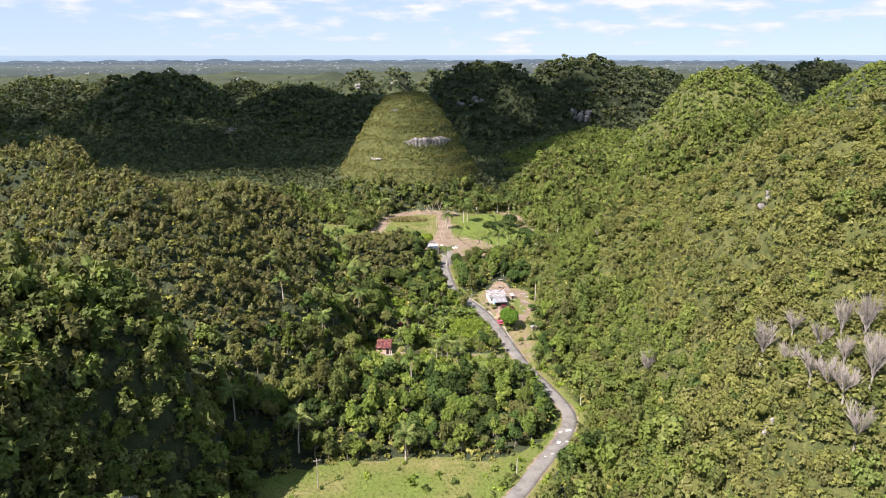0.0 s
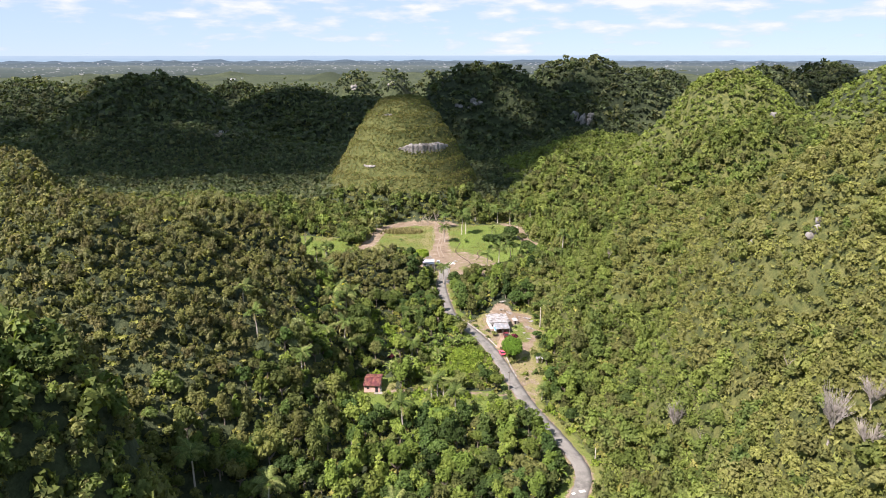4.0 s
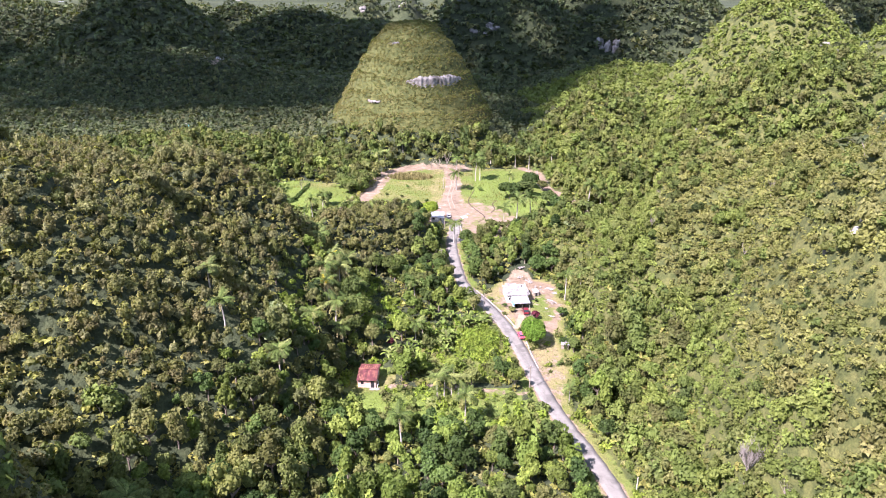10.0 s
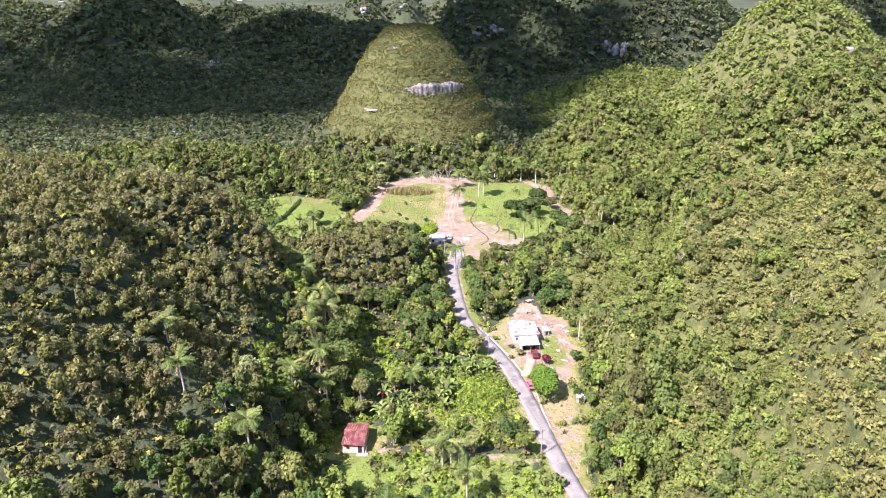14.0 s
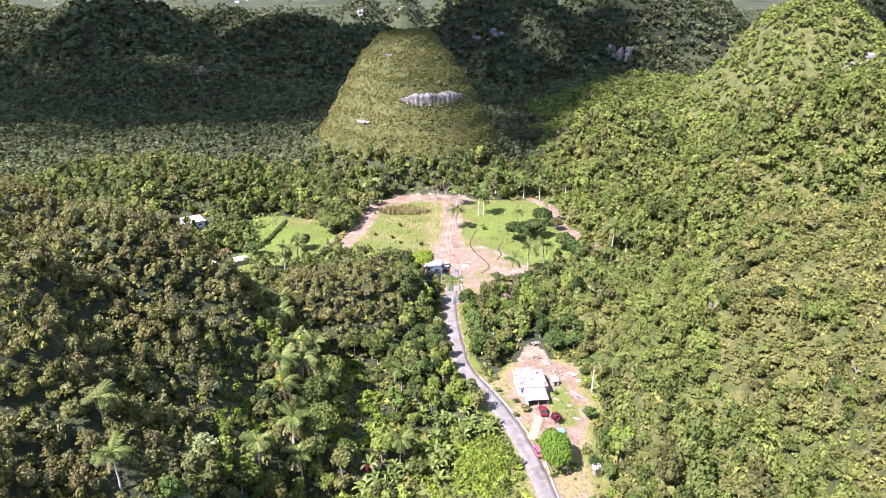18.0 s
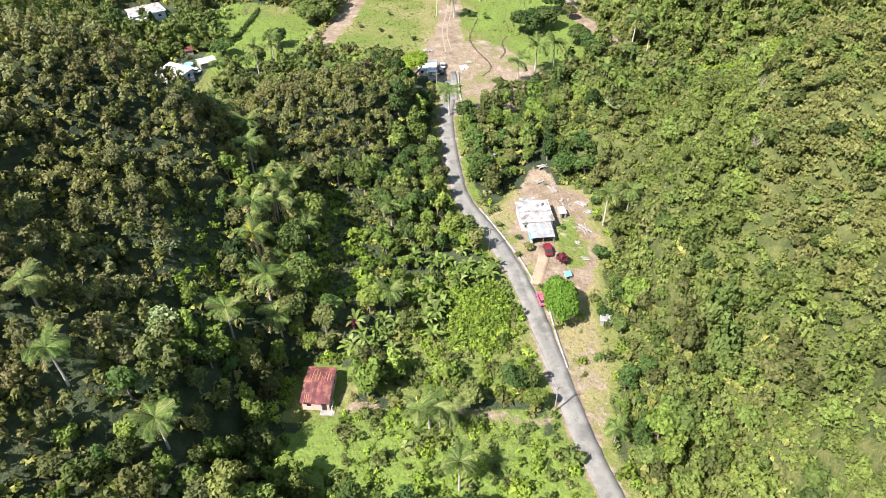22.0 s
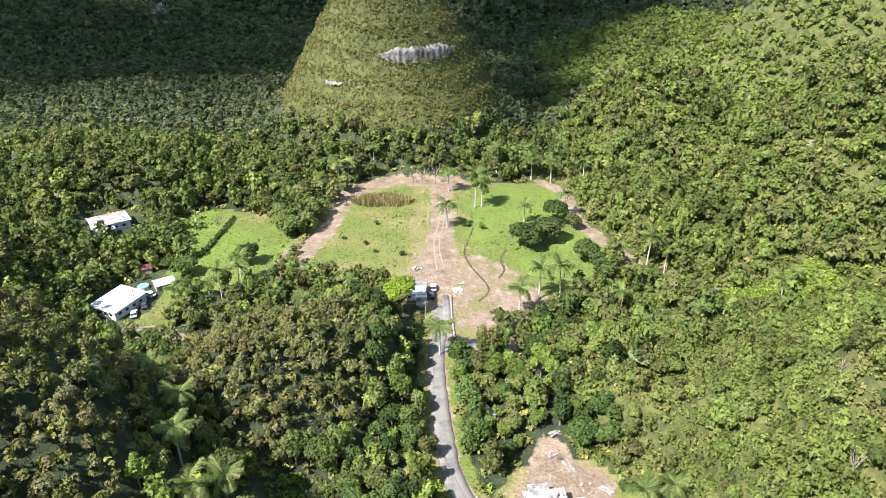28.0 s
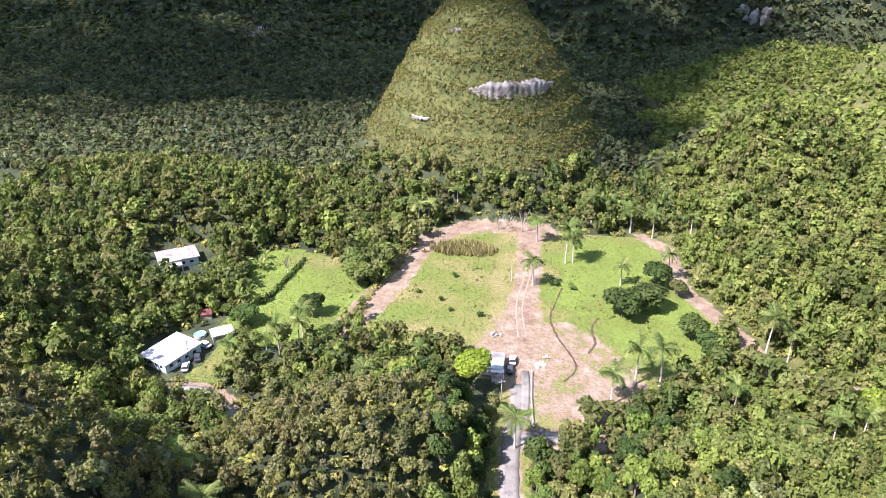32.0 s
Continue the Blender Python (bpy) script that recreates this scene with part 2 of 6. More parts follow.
TURQUOISE = worn("turquoise_paint", (0.10, 0.42, 0.44), (0.14, 0.50, 0.50), 0.8, 0.8)
TARP = worn("blue_tarpaulin", (0.10, 0.30, 0.46), (0.15, 0.37, 0.53), 1.5, 0.5)
TIMBER = worn("grey_timber", (0.22, 0.19, 0.16), (0.34, 0.30, 0.25), 1.5, 0.9)
# near-black stand-in for panes and doorways, the dark indoors put into the colour
DARK_GAP = worn("dark_opening", (0.018, 0.018, 0.02), (0.03, 0.03, 0.032), 1.5, 0.6)
BARE_SOIL = worn("bare_red_soil", (0.22, 0.155, 0.105), (0.30, 0.22, 0.155), 0.5, 0.95)
PAINT_RED = worn("red_car_paint", (0.13, 0.010, 0.015), (0.16, 0.013, 0.018), 1, 0.3)
PAINT_PINK = worn("faded_red_car_paint", (0.60, 0.075, 0.12), (0.66, 0.10, 0.15), 1, 0.35)
PAINT_DARK = worn("dark_grey_car_paint", (0.035, 0.04, 0.05), (0.05, 0.055, 0.065), 1, 0.3)
PAINT_SILVER = worn("silver_car_paint", (0.50, 0.52, 0.55), (0.56, 0.58, 0.60), 1, 0.3)
GLASS = worn("dark_glass", (0.025, 0.03, 0.035), (0.035, 0.04, 0.045), 1, 0.08)
TYRE = worn("tyre_rubber", (0.02, 0.02, 0.02), (0.03, 0.03, 0.03), 1, 0.9)
CABLE = worn("cable_black", (0.03, 0.03, 0.03), (0.05, 0.05, 0.05), 1, 0.6)


def cloud_stuff(name, clear):
    """Thin bright vapour that lets part of the light through."""
    m, n, l, b = shader(name, 1.0)
    b.inputs["Base Color"].default_value = (0.92, 0.92, 0.93, 1)
    t, a, v, w = n.new("ShaderNodeBsdfTranslucent"), n.new("ShaderNodeMixShader"), n.new("ShaderNodeBsdfTransparent"), n.new("ShaderNodeMixShader")
    t.inputs["Color"].default_value = (0.92, 0.92, 0.93, 1)
    a.inputs[0].default_value, w.inputs[0].default_value = 0.8, clear
    l.new(b.outputs[0], a.inputs[1]), l.new(t.outputs[0], a.inputs[2]), l.new(a.outputs[0], w.inputs[1]), l.new(v.outputs[0], w.inputs[2])
    l.new(w.outputs[0], n["Material Output"].inputs["Surface"])
    return m


CLOUD = cloud_stuff("cloud_white", 0.895)
ROOF_GREY = worn("grey_stained_roof", (0.21, 0.20, 0.19), (0.33, 0.325, 0.315), 0.55, 0.9, fine=4, stain=(0.13, 0.12, 0.11), vary=0.3)
POOL = worn("pool_water_blue", (0.12, 0.42, 0.55), (0.16, 0.48, 0.60), 1, 0.1)

# ---- the land ----
HILLS, FLOOR = [], -5.0


def hill(x, y, h, rx, ry, turn=0.0, shape=2.6):
    """A limestone hill: its middle, its height over the valley floor, its half-height radii and its steepness."""
    HILLS.append((x, y, h, rx, ry, radians(turn), shape))


# left side of the valley
hill(-112, 66, 64, 45, 40, 5, 3.2)
hill(-88, 106, 56, 30, 26, 0, 4.5)
hill(-117, 196, 61, 60, 58, 8, 2.3)
hill(-164, 240, 67, 40, 36, 0, 2.6)
hill(-110, 236, 41, 28, 22, 0, 2.4)
hill(-165, 300, 40, 48, 50, 20, 2.8)
hill(-82, 250, 47, 36, 28, -25, 2.5)
hill(-39, 287, 19.5, 21, 23, 0, 2.8)
hill(-21, 303, 16.5, 14, 17, 0, 2.8)
hill(-150, 425, 17, 60, 34, 0, 2.6)
# right side of the valley
hill(115, 150, 86, 47, 75, 0, 3.0)
hill(100, 85, 76, 42, 50, 0, 3.0)
hill(102, 240, 55, 50, 46, 0, 2.4)
hill(184, 392, 64, 68, 56, 0, 3.0)
hill(51, 287, 16, 25, 19, 0, 2.8)
hill(95, 478, 38, 36, 60, -12, 2.8)
hill(80, 384, 13, 18, 26, 0, 2.6)
hill(248, 600, 88, 60, 76, 0, 2.6)
hill(195, 250, 76, 56, 84, 0, 2.8)
hill(440, 600, 100, 110, 130, 0, 2.6)
# the round hill at the head of the valley
hill(-28, 506, 77, 42, 43, 0, 2.7)
# hills behind it
hill(-354, 870, 77, 88, 90)
hill(-290, 760, 30, 80, 70)
hill(-604, 1050, 66, 90, 90)
hill(-500, 1060, 68, 40, 50)
hill(-330, 1150, 60, 50, 60)
hill(-225, 1080, 55, 90, 70)
hill(-110, 930, 48, 90, 70)
hill(57, 915, 88, 88, 70, 0, 3.2)
hill(156, 1000, 90, 40, 45, 0, 3.0)
hill(193, 960, 93, 46, 50, 0, 3.0)
hill(165, 870, 55, 60, 50, 0, 3.0)
hill(252, 950, 82, 70, 60, 0, 3.0)
hill(160, 700, 30, 60, 90)
hill(-170, 1400, 70, 40, 45, 0, 3.2)
hill(-97, 1430, 72, 38, 40, 0, 3.2)
hill(-16, 1440, 69, 42, 40, 0, 3.2)
hill(480, 1050, 84, 60, 60)
hill(615, 1150, 88, 75, 80)
hill(720, 1150, 75, 60, 80)
hill(380, 1250, 74, 70, 60)
hill(-800, 900, 40, 90, 90)
hill(-60, 700, 10, 90, 60)
_r = random.Random(7)
for _k in range(150):
    _d = 1500 + 3000 * _r.random() ** 1.2
    _a = _r.uniform(-0.75, 0.75)
    hill(_d * math.sin(_a), _d * math.cos(_a), _r.uniform(10, 40), _r.uniform(50, 120), _r.uniform(40, 90), _r.uniform(0, 180), 2.6)


def waves(x, y, size, seed):
    """Smooth uneven relief between -1 and 1, of that wavelength."""
    r, s = random.Random(seed), 0
    for k in range(7):
        a, f, p = r.uniform(0, math.tau), r.uniform(0.6, 1.7) * math.tau / size, r.uniform(0, math.tau)
        s = s + np.sin((x * math.cos(a) + y * math.sin(a)) * f + p + 1.3 * np.sin((y * math.cos(a) - x * math.sin(a)) * f * 0.7 + p))
    return s / 4.0


def ground(x, y):
    """The height of the bare ground."""
    x, y = np.asarray(x, float), np.asarray(y, float)
    s = np.zeros_like(x)
    for hx, hy, h, rx, ry, a, p in HILLS:
        c, n = math.cos(a), math.sin(a)
        dx, dy = x - hx, y - hy
        q = ((dx * c + dy * n) / rx) ** 2 + ((dy * c - dx * n) / ry) ** 2
        near = q < 9
        s[near] += (h * np.exp(-0.693 * q[near] ** (p / 2))) ** 4
    s = s ** 0.25
    s = s * s / (s + 4.0) * 1.055
    near = (np.abs(x) < 150) & (y > 80) & (y < 460)
    if near.any():
        s[near] *= level_ground(x[near], y[near])
    rough = np.clip((s - 3) / 25, 0, 1)
    plain = np.clip(np.hypot((x + 28) / 60, (y - 506) / 62) * 4 - 3.2, 0, 1)  # the round hill is smooth, with faint ledges
    ledge = (1 - plain) * rough * (1.1 * np.sin(s * 0.62 + 0.9 * waves(x, y, 60, 5)) + 0.7 * waves(x, y, 30, 6))
    return FLOOR + s + plain * rough * (3.2 * waves(x, y, 46, 3) + 1.9 * waves(x, y, 17, 4)) + ledge


def along(line, x, y):
    """Distance to a line of points."""
    best = np.full(np.shape(x), 1e9)
    for (ax, ay), (bx, by) in zip(line, line[1:]):
        dx, dy = bx - ax, by - ay
        u = np.clip(((x - ax) * dx + (y - ay) * dy) / max(dx * dx + dy * dy, 1e-9), 0, 1)
        best = np.minimum(best, np.hypot(x - ax - u * dx, y - ay - u * dy))
    return best


def inside(poly, x, y):
    """Which points lie inside an outline."""
    hit = np.zeros(np.shape(x), bool)
    for (ax, ay), (bx, by) in zip(poly, poly[1:] + poly[:1]):
        if ay != by:
            hit ^= ((ay > y) != (by > y)) & (x < (bx - ax) * (y - ay) / (by - ay) + ax)
    return hit


def smooth_line(points, step=2.0):
    """A rounded line through the points (Catmull-Rom)."""
    p = [Vector((a, b)) for a, b in points]
    p = [2 * p[0] - p[1]] + p + [2 * p[-1] - p[-2]]
    out = []
    for a, b, c, d in zip(p, p[1:], p[2:], p[3:]):
        n = max(2, int((c - b).length / step))
        for k in range(n):
            t = k / n
            q = 0.5 * (2 * b + (c - a) * t + (2 * a - 5 * b + 4 * c - d) * t * t + (3 * b - a - 3 * c + d) * t ** 3)
            out.append((q.x, q.y))
    out.append((p[-2].x, p[-2].y))
    return out


ROAD = smooth_line([(2, 92), (16.3, 110.5), (25.3, 125.8), (33.5, 140), (36.8, 152), (33.5, 167), (28, 184), (23.8, 203), (20.3, 222), (15.9, 238), (10.2, 252), (4.6, 264.5), (1.6, 284), (-0.2, 306), (0.4, 318), (0.8, 332)])
BRANCH = smooth_line([(0.5, 310), (5, 312.5), (11, 313.2), (19, 313)])
TRACK_RIGHT = smooth_line([(40, 430), (47, 420), (48.5, 405), (49, 391), (56.6, 373), (61.2, 361.5), (64.5, 349), (71, 345), (79, 342), (92, 338)])
TRACK_LEFT = smooth_line([(-24, 431), (-36, 418), (-41, 398), (-44, 380), (-50, 353)])
TRACK_MID = smooth_line([(0.8, 332), (0, 350), (-1, 372), (0, 395), (-1, 425)])
LANE_LEFT = smooth_line([(-89, 316), (-82, 317.3), (-75.5, 317), (-68, 311), (-60, 306)])
PATH_SHED = smooth_line([(-16, 197), (-6, 197.5), (5, 196.5), (12, 195), (20, 194)])
TRACK_FAR = smooth_line([(-252, 775), (-242, 765), (-238, 752), (-243, 742)])
FIELD = [(-14, 346), (-48, 350), (-46, 380), (-41, 412), (-34, 432), (-5, 432), (40, 428), (50, 415), (51, 392), (58, 372), (50, 352), (36, 330), (22, 322), (10, 314), (3, 312), (-1, 325), (-3, 333), (-14, 334)]
FIELD_LEFT = [(-52, 347), (-49, 372), (-56, 394), (-86, 402), (-98, 392), (-90, 376), (-84, 360), (-88, 346), (-78, 336), (-62, 342)]
YARD = [(11, 258), (17, 268), (33, 271), (43, 262), (41, 247), (38, 236), (36, 226), (37, 210), (32, 190), (25.5, 192), (22, 215), (17, 240)]
MEADOW = [(22, 112), (10, 95), (-42, 95), (-50, 118), (-28, 127), (-2, 129), (12, 127), (24, 134), (31, 139), (27, 120)]
SCRUBLAND = [(-28, 190), (-14, 197), (16, 197), (23, 188), (25, 176), (0, 174), (-22, 178), (-31, 184)]
HOLLOW = [(-33, 262), (-19, 262), (-16, 242), (-13, 226), (-19, 220), (-27, 214), (-29, 235)]
DELL = [(-54, 231), (-44, 231), (-39, 208), (-48, 207)]
BANANAS = [(-7, 229), (15, 229.5), (13.5, 241), (-6, 242)]
BANANAS_LOW = [(-21, 206), (-10, 206), (-9.5, 218), (-20, 219)]
MOUND = [(1, 229), (14, 229.5), (15, 222), (13.5, 211), (2, 211)]
VINES = [(-12, 199), (17, 199), (16, 225), (9, 238), (-8, 234)]
FERNS = [(76, 330), (84, 342), (112, 346), (118, 332), (100, 326)]
RED_BANK = [(3, 312), (15, 314), (27, 316), (35, 333), (30, 345), (23, 358), (16, 366), (8, 365), (6, 380), (2, 392), (-5, 390), (-7, 372), (-12, 358), (-14, 348), (3, 333)]
LUSH = [(9, 372), (12, 412), (22, 426), (38, 422), (50, 415), (51, 392), (58, 372), (50, 352), (36, 340), (27, 352), (22, 368)]
GRAVEL = [(-14, 333), (-13, 349), (-4, 354), (5, 352), (4, 333)]
DIRT_TOP = [(-34, 420), (-28, 438), (8, 438), (14, 424), (6, 420), (-8, 425)]
DIRT_YARD = [(12, 256), (17, 264), (21, 274), (25, 280), (31, 271), (38.5, 267), (37, 256), (39, 246), (36, 236), (34.5, 228), (31, 226), (27, 231), (22, 231), (19, 240), (15, 250)]
LAWN = [(28.5, 258), (33, 257), (33.5, 249), (35, 243), (32.5, 237), (28.5, 236), (27.5, 246)]
GARDEN = [(12.5, 257), (17, 262), (18.5, 256), (17, 250), (14.5, 251.5)]
HOUSE_GRASS = [(-85, 321), (-77, 320), (-72, 326), (-72, 333), (-74, 340), (-82, 340), (-83.5, 330)]
VERGE = [(25.5, 190), (31, 190), (34, 207), (33, 228), (28, 228), (24, 214)]


def level_ground(x, y):
    """0 on roads, fields and house plots, rising to 1 on the untouched slopes around them."""
    d = np.full(np.shape(x), 99.0)
    for line, half in ((ROAD, 3.6), (BRANCH, 3), (TRACK_RIGHT, 3.4), (TRACK_LEFT, 3.4), (LANE_LEFT, 3)):
        d = np.minimum(d, along(line[::3] + line[-1:], x, y) - half)
    for poly in (FIELD, FIELD_LEFT, YARD, MEADOW, SCRUBLAND, VINES):
        d = np.where(inside(poly, x, y), 0, np.minimum(d, along(poly + poly[:1], x, y)))
    for hx, hy, hr in HOUSE_PLOTS:
        d = np.minimum(d, np.hypot(x - hx, y - hy) - hr)
    t = np.clip(d / 11.0, 0, 1)
    return t * t * (3 - 2 * t)


HOUSE_PLOTS = [(-120, 386, 11), (-91, 333, 11), (-22.6, 200, 7), (-84, 343, 7), (-6, 338, 8)]


def spaced(lo, fine_lo, fine_hi, hi, step, grow):
    """Grid lines: even in the near part, then wider and wider."""
    mid = list(np.arange(fine_lo, fine_hi, step))
    out, s, v = [], step, fine_hi
    while v < hi:
        out.append(v)
        s *= grow
        v += s
    back, s, v = [], step, fine_lo - step
    while v > lo:
        back.append(v)
        s *= grow
        v -= s
    return np.array([lo] + back[::-1] + mid + out + [hi])


def grid_mesh(name, xs, ys, z):
    nx, ny = len(xs), len(ys)
    gx, gy = np.meshgrid(xs, ys)
    co = np.stack([gx, gy, z], -1).reshape(-1, 3)
    i = (np.arange(ny - 1)[:, None] * nx + np.arange(nx - 1)[None, :]).ravel()
    return raw_mesh(name, co, np.stack([i, i + 1, i + nx + 1, i + nx], -1))


def raw_mesh(name, co, quads, smooth=True):
    me = bpy.data.meshes.new(name)
    n, k = len(quads), quads.shape[1]
    me.vertices.add(len(co))
    me.vertices.foreach_set("co", np.ascontiguousarray(co, dtype=np.float32).ravel())
    me.loops.add(n * k)
    me.loops.foreach_set("vertex_index", np.ascontiguousarray(quads, dtype=np.int32).ravel())
    me.polygons.add(n)
    me.polygons.foreach_set("loop_start", np.arange(0, n * k, k, dtype=np.int32))
    me.update(calc_edges=True)
    if smooth:
        me.polygons.foreach_set("use_smooth", np.ones(n, bool))
    return me


def float_attribute(me, name, values):
    a = me.attributes.new(name, "FLOAT", "POINT")
    a.data.foreach_set("value", np.ascontiguousarray(values, dtype=np.float32).ravel())


def soil_amount(x, y):
    """Where traffic and digging have bared the soil."""
    s = np.zeros(np.shape(x))
    for line, half in ((TRACK_RIGHT, 2.2), (TRACK_LEFT, 4.0), (TRACK_MID, 3.3), (TRACK_FAR, 4.0), (LANE_LEFT, 2.5), (ROAD, 1.9), (BRANCH, 2.6)):
        s = np.maximum(s, np.clip(1.5 - along(line, x, y) / half / 1.3, 0, 1))
    s = np.maximum(s, 0.62 * np.clip(1.5 - along(PATH_SHED, x, y) / 1.6, 0, 1))
    for poly, v, soft in ((RED_BANK, 0.62, 5), (GRAVEL, 0.92, 3), (DIRT_TOP, 0.68, 5), (DIRT_YARD, 0.74, 4), (VERGE, 0.44, 2)):
        s = np.maximum(s, v * inside(poly, x, y) * np.clip(0.35 + along(poly + poly[:1], x, y) / soft, 0, 1))
    return np.where(inside(LAWN, x, y) | inside(GARDEN, x, y), np.minimum(s, 0.3), s)


def on_cone(x, y):
    return np.hypot((x + 28) / 54, (y - 506) / 56) < 1


def grass_amount(x, y):
    g = np.zeros(np.shape(x))
    # little grass in hollow and dell: dark floor colour stands for their deep shade
    for poly, v in ((FIELD, 1), (FIELD_LEFT, 1), (YARD, 0.7), (MEADOW, 0.8), (SCRUBLAND, 0.9), (HOLLOW, 0.3), (DELL, 0.2), (VINES, 0.8), (FERNS, 1), (HOUSE_GRASS, 1)):
        g = np.maximum(g, v * inside(poly, x, y))
    g = np.maximum(g, 0.8 * (np.hypot(x + 22.5, y - 200) < 8.5))
    return np.maximum(g, 0.9 * np.clip(1.6 - along(ROAD, x, y) / 4.5, 0, 1))


def lushness(x, y):
    """How fresh the grass is: 1 lush, 0.5 mixed, 0 dry straw."""
    v = 0.5 + 0.22 * waves(x, y, 26, 51)
    v = np.where(inside(LUSH, x, y) | inside(FIELD_LEFT, x, y), v + 0.32, v)
    v = np.where(inside(FIELD, x, y) & (x < -8) & (y < 395), v - 0.02, v)
    v = v - 0.45 * np.clip(1.4 - np.hypot((x + 70) / 11, (y - 392) / 7), 0, 1) - 0.3 * np.clip(1 - np.abs(x + 9) / 6, 0, 1) * (y > 340)
    v = np.where(inside(SCRUBLAND, x, y) | inside(MOUND, x, y), v + 0.3, v)
    v = np.where(inside(VERGE, x, y) | inside(DIRT_YARD, x, y), v - 0.22, v)
    v = np.where(inside(LAWN, x, y), v + 0.3, v)
    return np.clip(v, 0, 1)


def ground_material():
    m, n, l, p = shader("ground_soil_and_grass", 0.95)

    def attr(name):
        a = n.new("ShaderNodeAttribute")
        a.attribute_name = name
        return a.outputs["Fac"]
    big, mid, fine = noise_tex(n, l, 0.07, 5), noise_tex(n, l, 0.3, 7, 0.65), noise_tex(n, l, 2.5, 5)
    gr = ramp(n, [(0.15, (0.22, 0.19, 0.09)), (0.42, (0.14, 0.152, 0.045)), (0.62, (0.105, 0.145, 0.03)), (0.9, (0.125, 0.178, 0.034))])
    l.new(maths(n, l, "ADD", attr("lush"), maths(n, l, "MULTIPLY", maths(n, l, "SUBTRACT", mid.outputs[0], 0.5), 0.7)), gr.inputs[0])
    so = ramp(n, [(0.28, (0.10, 0.072, 0.048)), (0.42, (0.165, 0.122, 0.083)), (0.56, (0.215, 0.168, 0.12)), (0.74, (0.31, 0.262, 0.20))])
    l.new(mid.outputs[0], so.inputs[0])
    # forest floor: leaf litter, with the shade between trees put into its dark tones
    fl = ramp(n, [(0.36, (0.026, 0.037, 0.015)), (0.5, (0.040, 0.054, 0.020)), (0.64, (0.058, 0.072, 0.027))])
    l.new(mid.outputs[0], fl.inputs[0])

    def edged(a, width):
        s = maths(n, l, "ADD", a, maths(n, l, "MULTIPLY", maths(n, l, "SUBTRACT", mid.outputs[0], 0.5), width))
        r = ramp(n, [(0.42, (0, 0, 0)), (0.58, (1, 1, 1))])
        l.new(s, r.inputs[0])
        return r.outputs[0]
    wide = noise_tex(n, l, 0.008, 5, 0.6)
    # wide patches with the blue raised, a touch of haze in the floor colour
    pl = ramp(n, [(0.4, (0.6, 0.65, 0.8)), (0.52, (0.95, 0.95, 1.1)), (0.66, (1.25, 1.2, 1.5))])
    l.new(wide.outputs[0], pl.inputs[0])
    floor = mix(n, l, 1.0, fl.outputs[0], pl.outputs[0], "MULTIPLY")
    # scrub floor, darkened to stand for the shadow between shrubs
    sc = ramp(n, [(0.36, (0.042, 0.056, 0.017)), (0.5, (0.075, 0.088, 0.026)), (0.64, (0.112, 0.118, 0.038))])
    l.new(mid.outputs[0], sc.inputs[0])
    floor = mix(n, l, attr("scrub"), floor, sc.outputs[0])
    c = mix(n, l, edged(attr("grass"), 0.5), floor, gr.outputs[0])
    c = mix(n, l, edged(attr("soil"), 1.7), c, so.outputs[0])
    g = ramp(n, [(0.3, (0.75, 0.75, 0.75)), (0.7, (1.15, 1.15, 1.15))])
    l.new(fine.outputs[0], g.inputs[0])
    l.new(mix(n, l, 1.0, c, g.outputs[0], "MULTIPLY"), p.inputs["Base Color"])
    clump = n.new("ShaderNodeTexVoronoi")
    clump.inputs["Scale"].default_value = 0.9
    l.new(big.inputs["Vector"].links[0].from_socket, clump.inputs["Vector"])
    bump(n, l, p, maths(n, l, "SUBTRACT", fine.outputs[0], maths(n, l, "MULTIPLY", clump.outputs["Distance"], 0.8)), 0.7, 0.45)
    return m


XS = spaced(-4900, -120, 120, 4900, 2.0, 1.07)
YS = spaced(-1500, 90, 556, 4900, 2.0, 1.06)
_gx, _gy = np.meshgrid(XS, YS)
_gz = ground(_gx, _gy)
ground_mesh = grid_mesh("ground", XS, YS, _gz)
float_attribute(ground_mesh, "soil", soil_amount(_gx, _gy))
float_attribute(ground_mesh, "grass", grass_amount(_gx, _gy))
_scrub = np.clip((_gx - 30) / 8, 0, 1) * np.clip((128 + 220 * (_gy > 330) - _gx) / 20, 0, 1) * np.clip((np.where(_gx > 66, 700, 480) - _gy) / 10, 0, 1)
float_attribute(ground_mesh, "scrub", np.maximum(_scrub, 0.95 * on_cone(_gx, _gy)))
float_attribute(ground_mesh, "lush", lushness(_gx, _gy))
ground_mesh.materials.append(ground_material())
tagged(new("ground", ground_mesh), "green valley floor and limestone hills with bare reddish soil", "ground", kind="structure")


def height_at(x, y):
    return float(ground(np.array([x]), np.array([y]))[0])


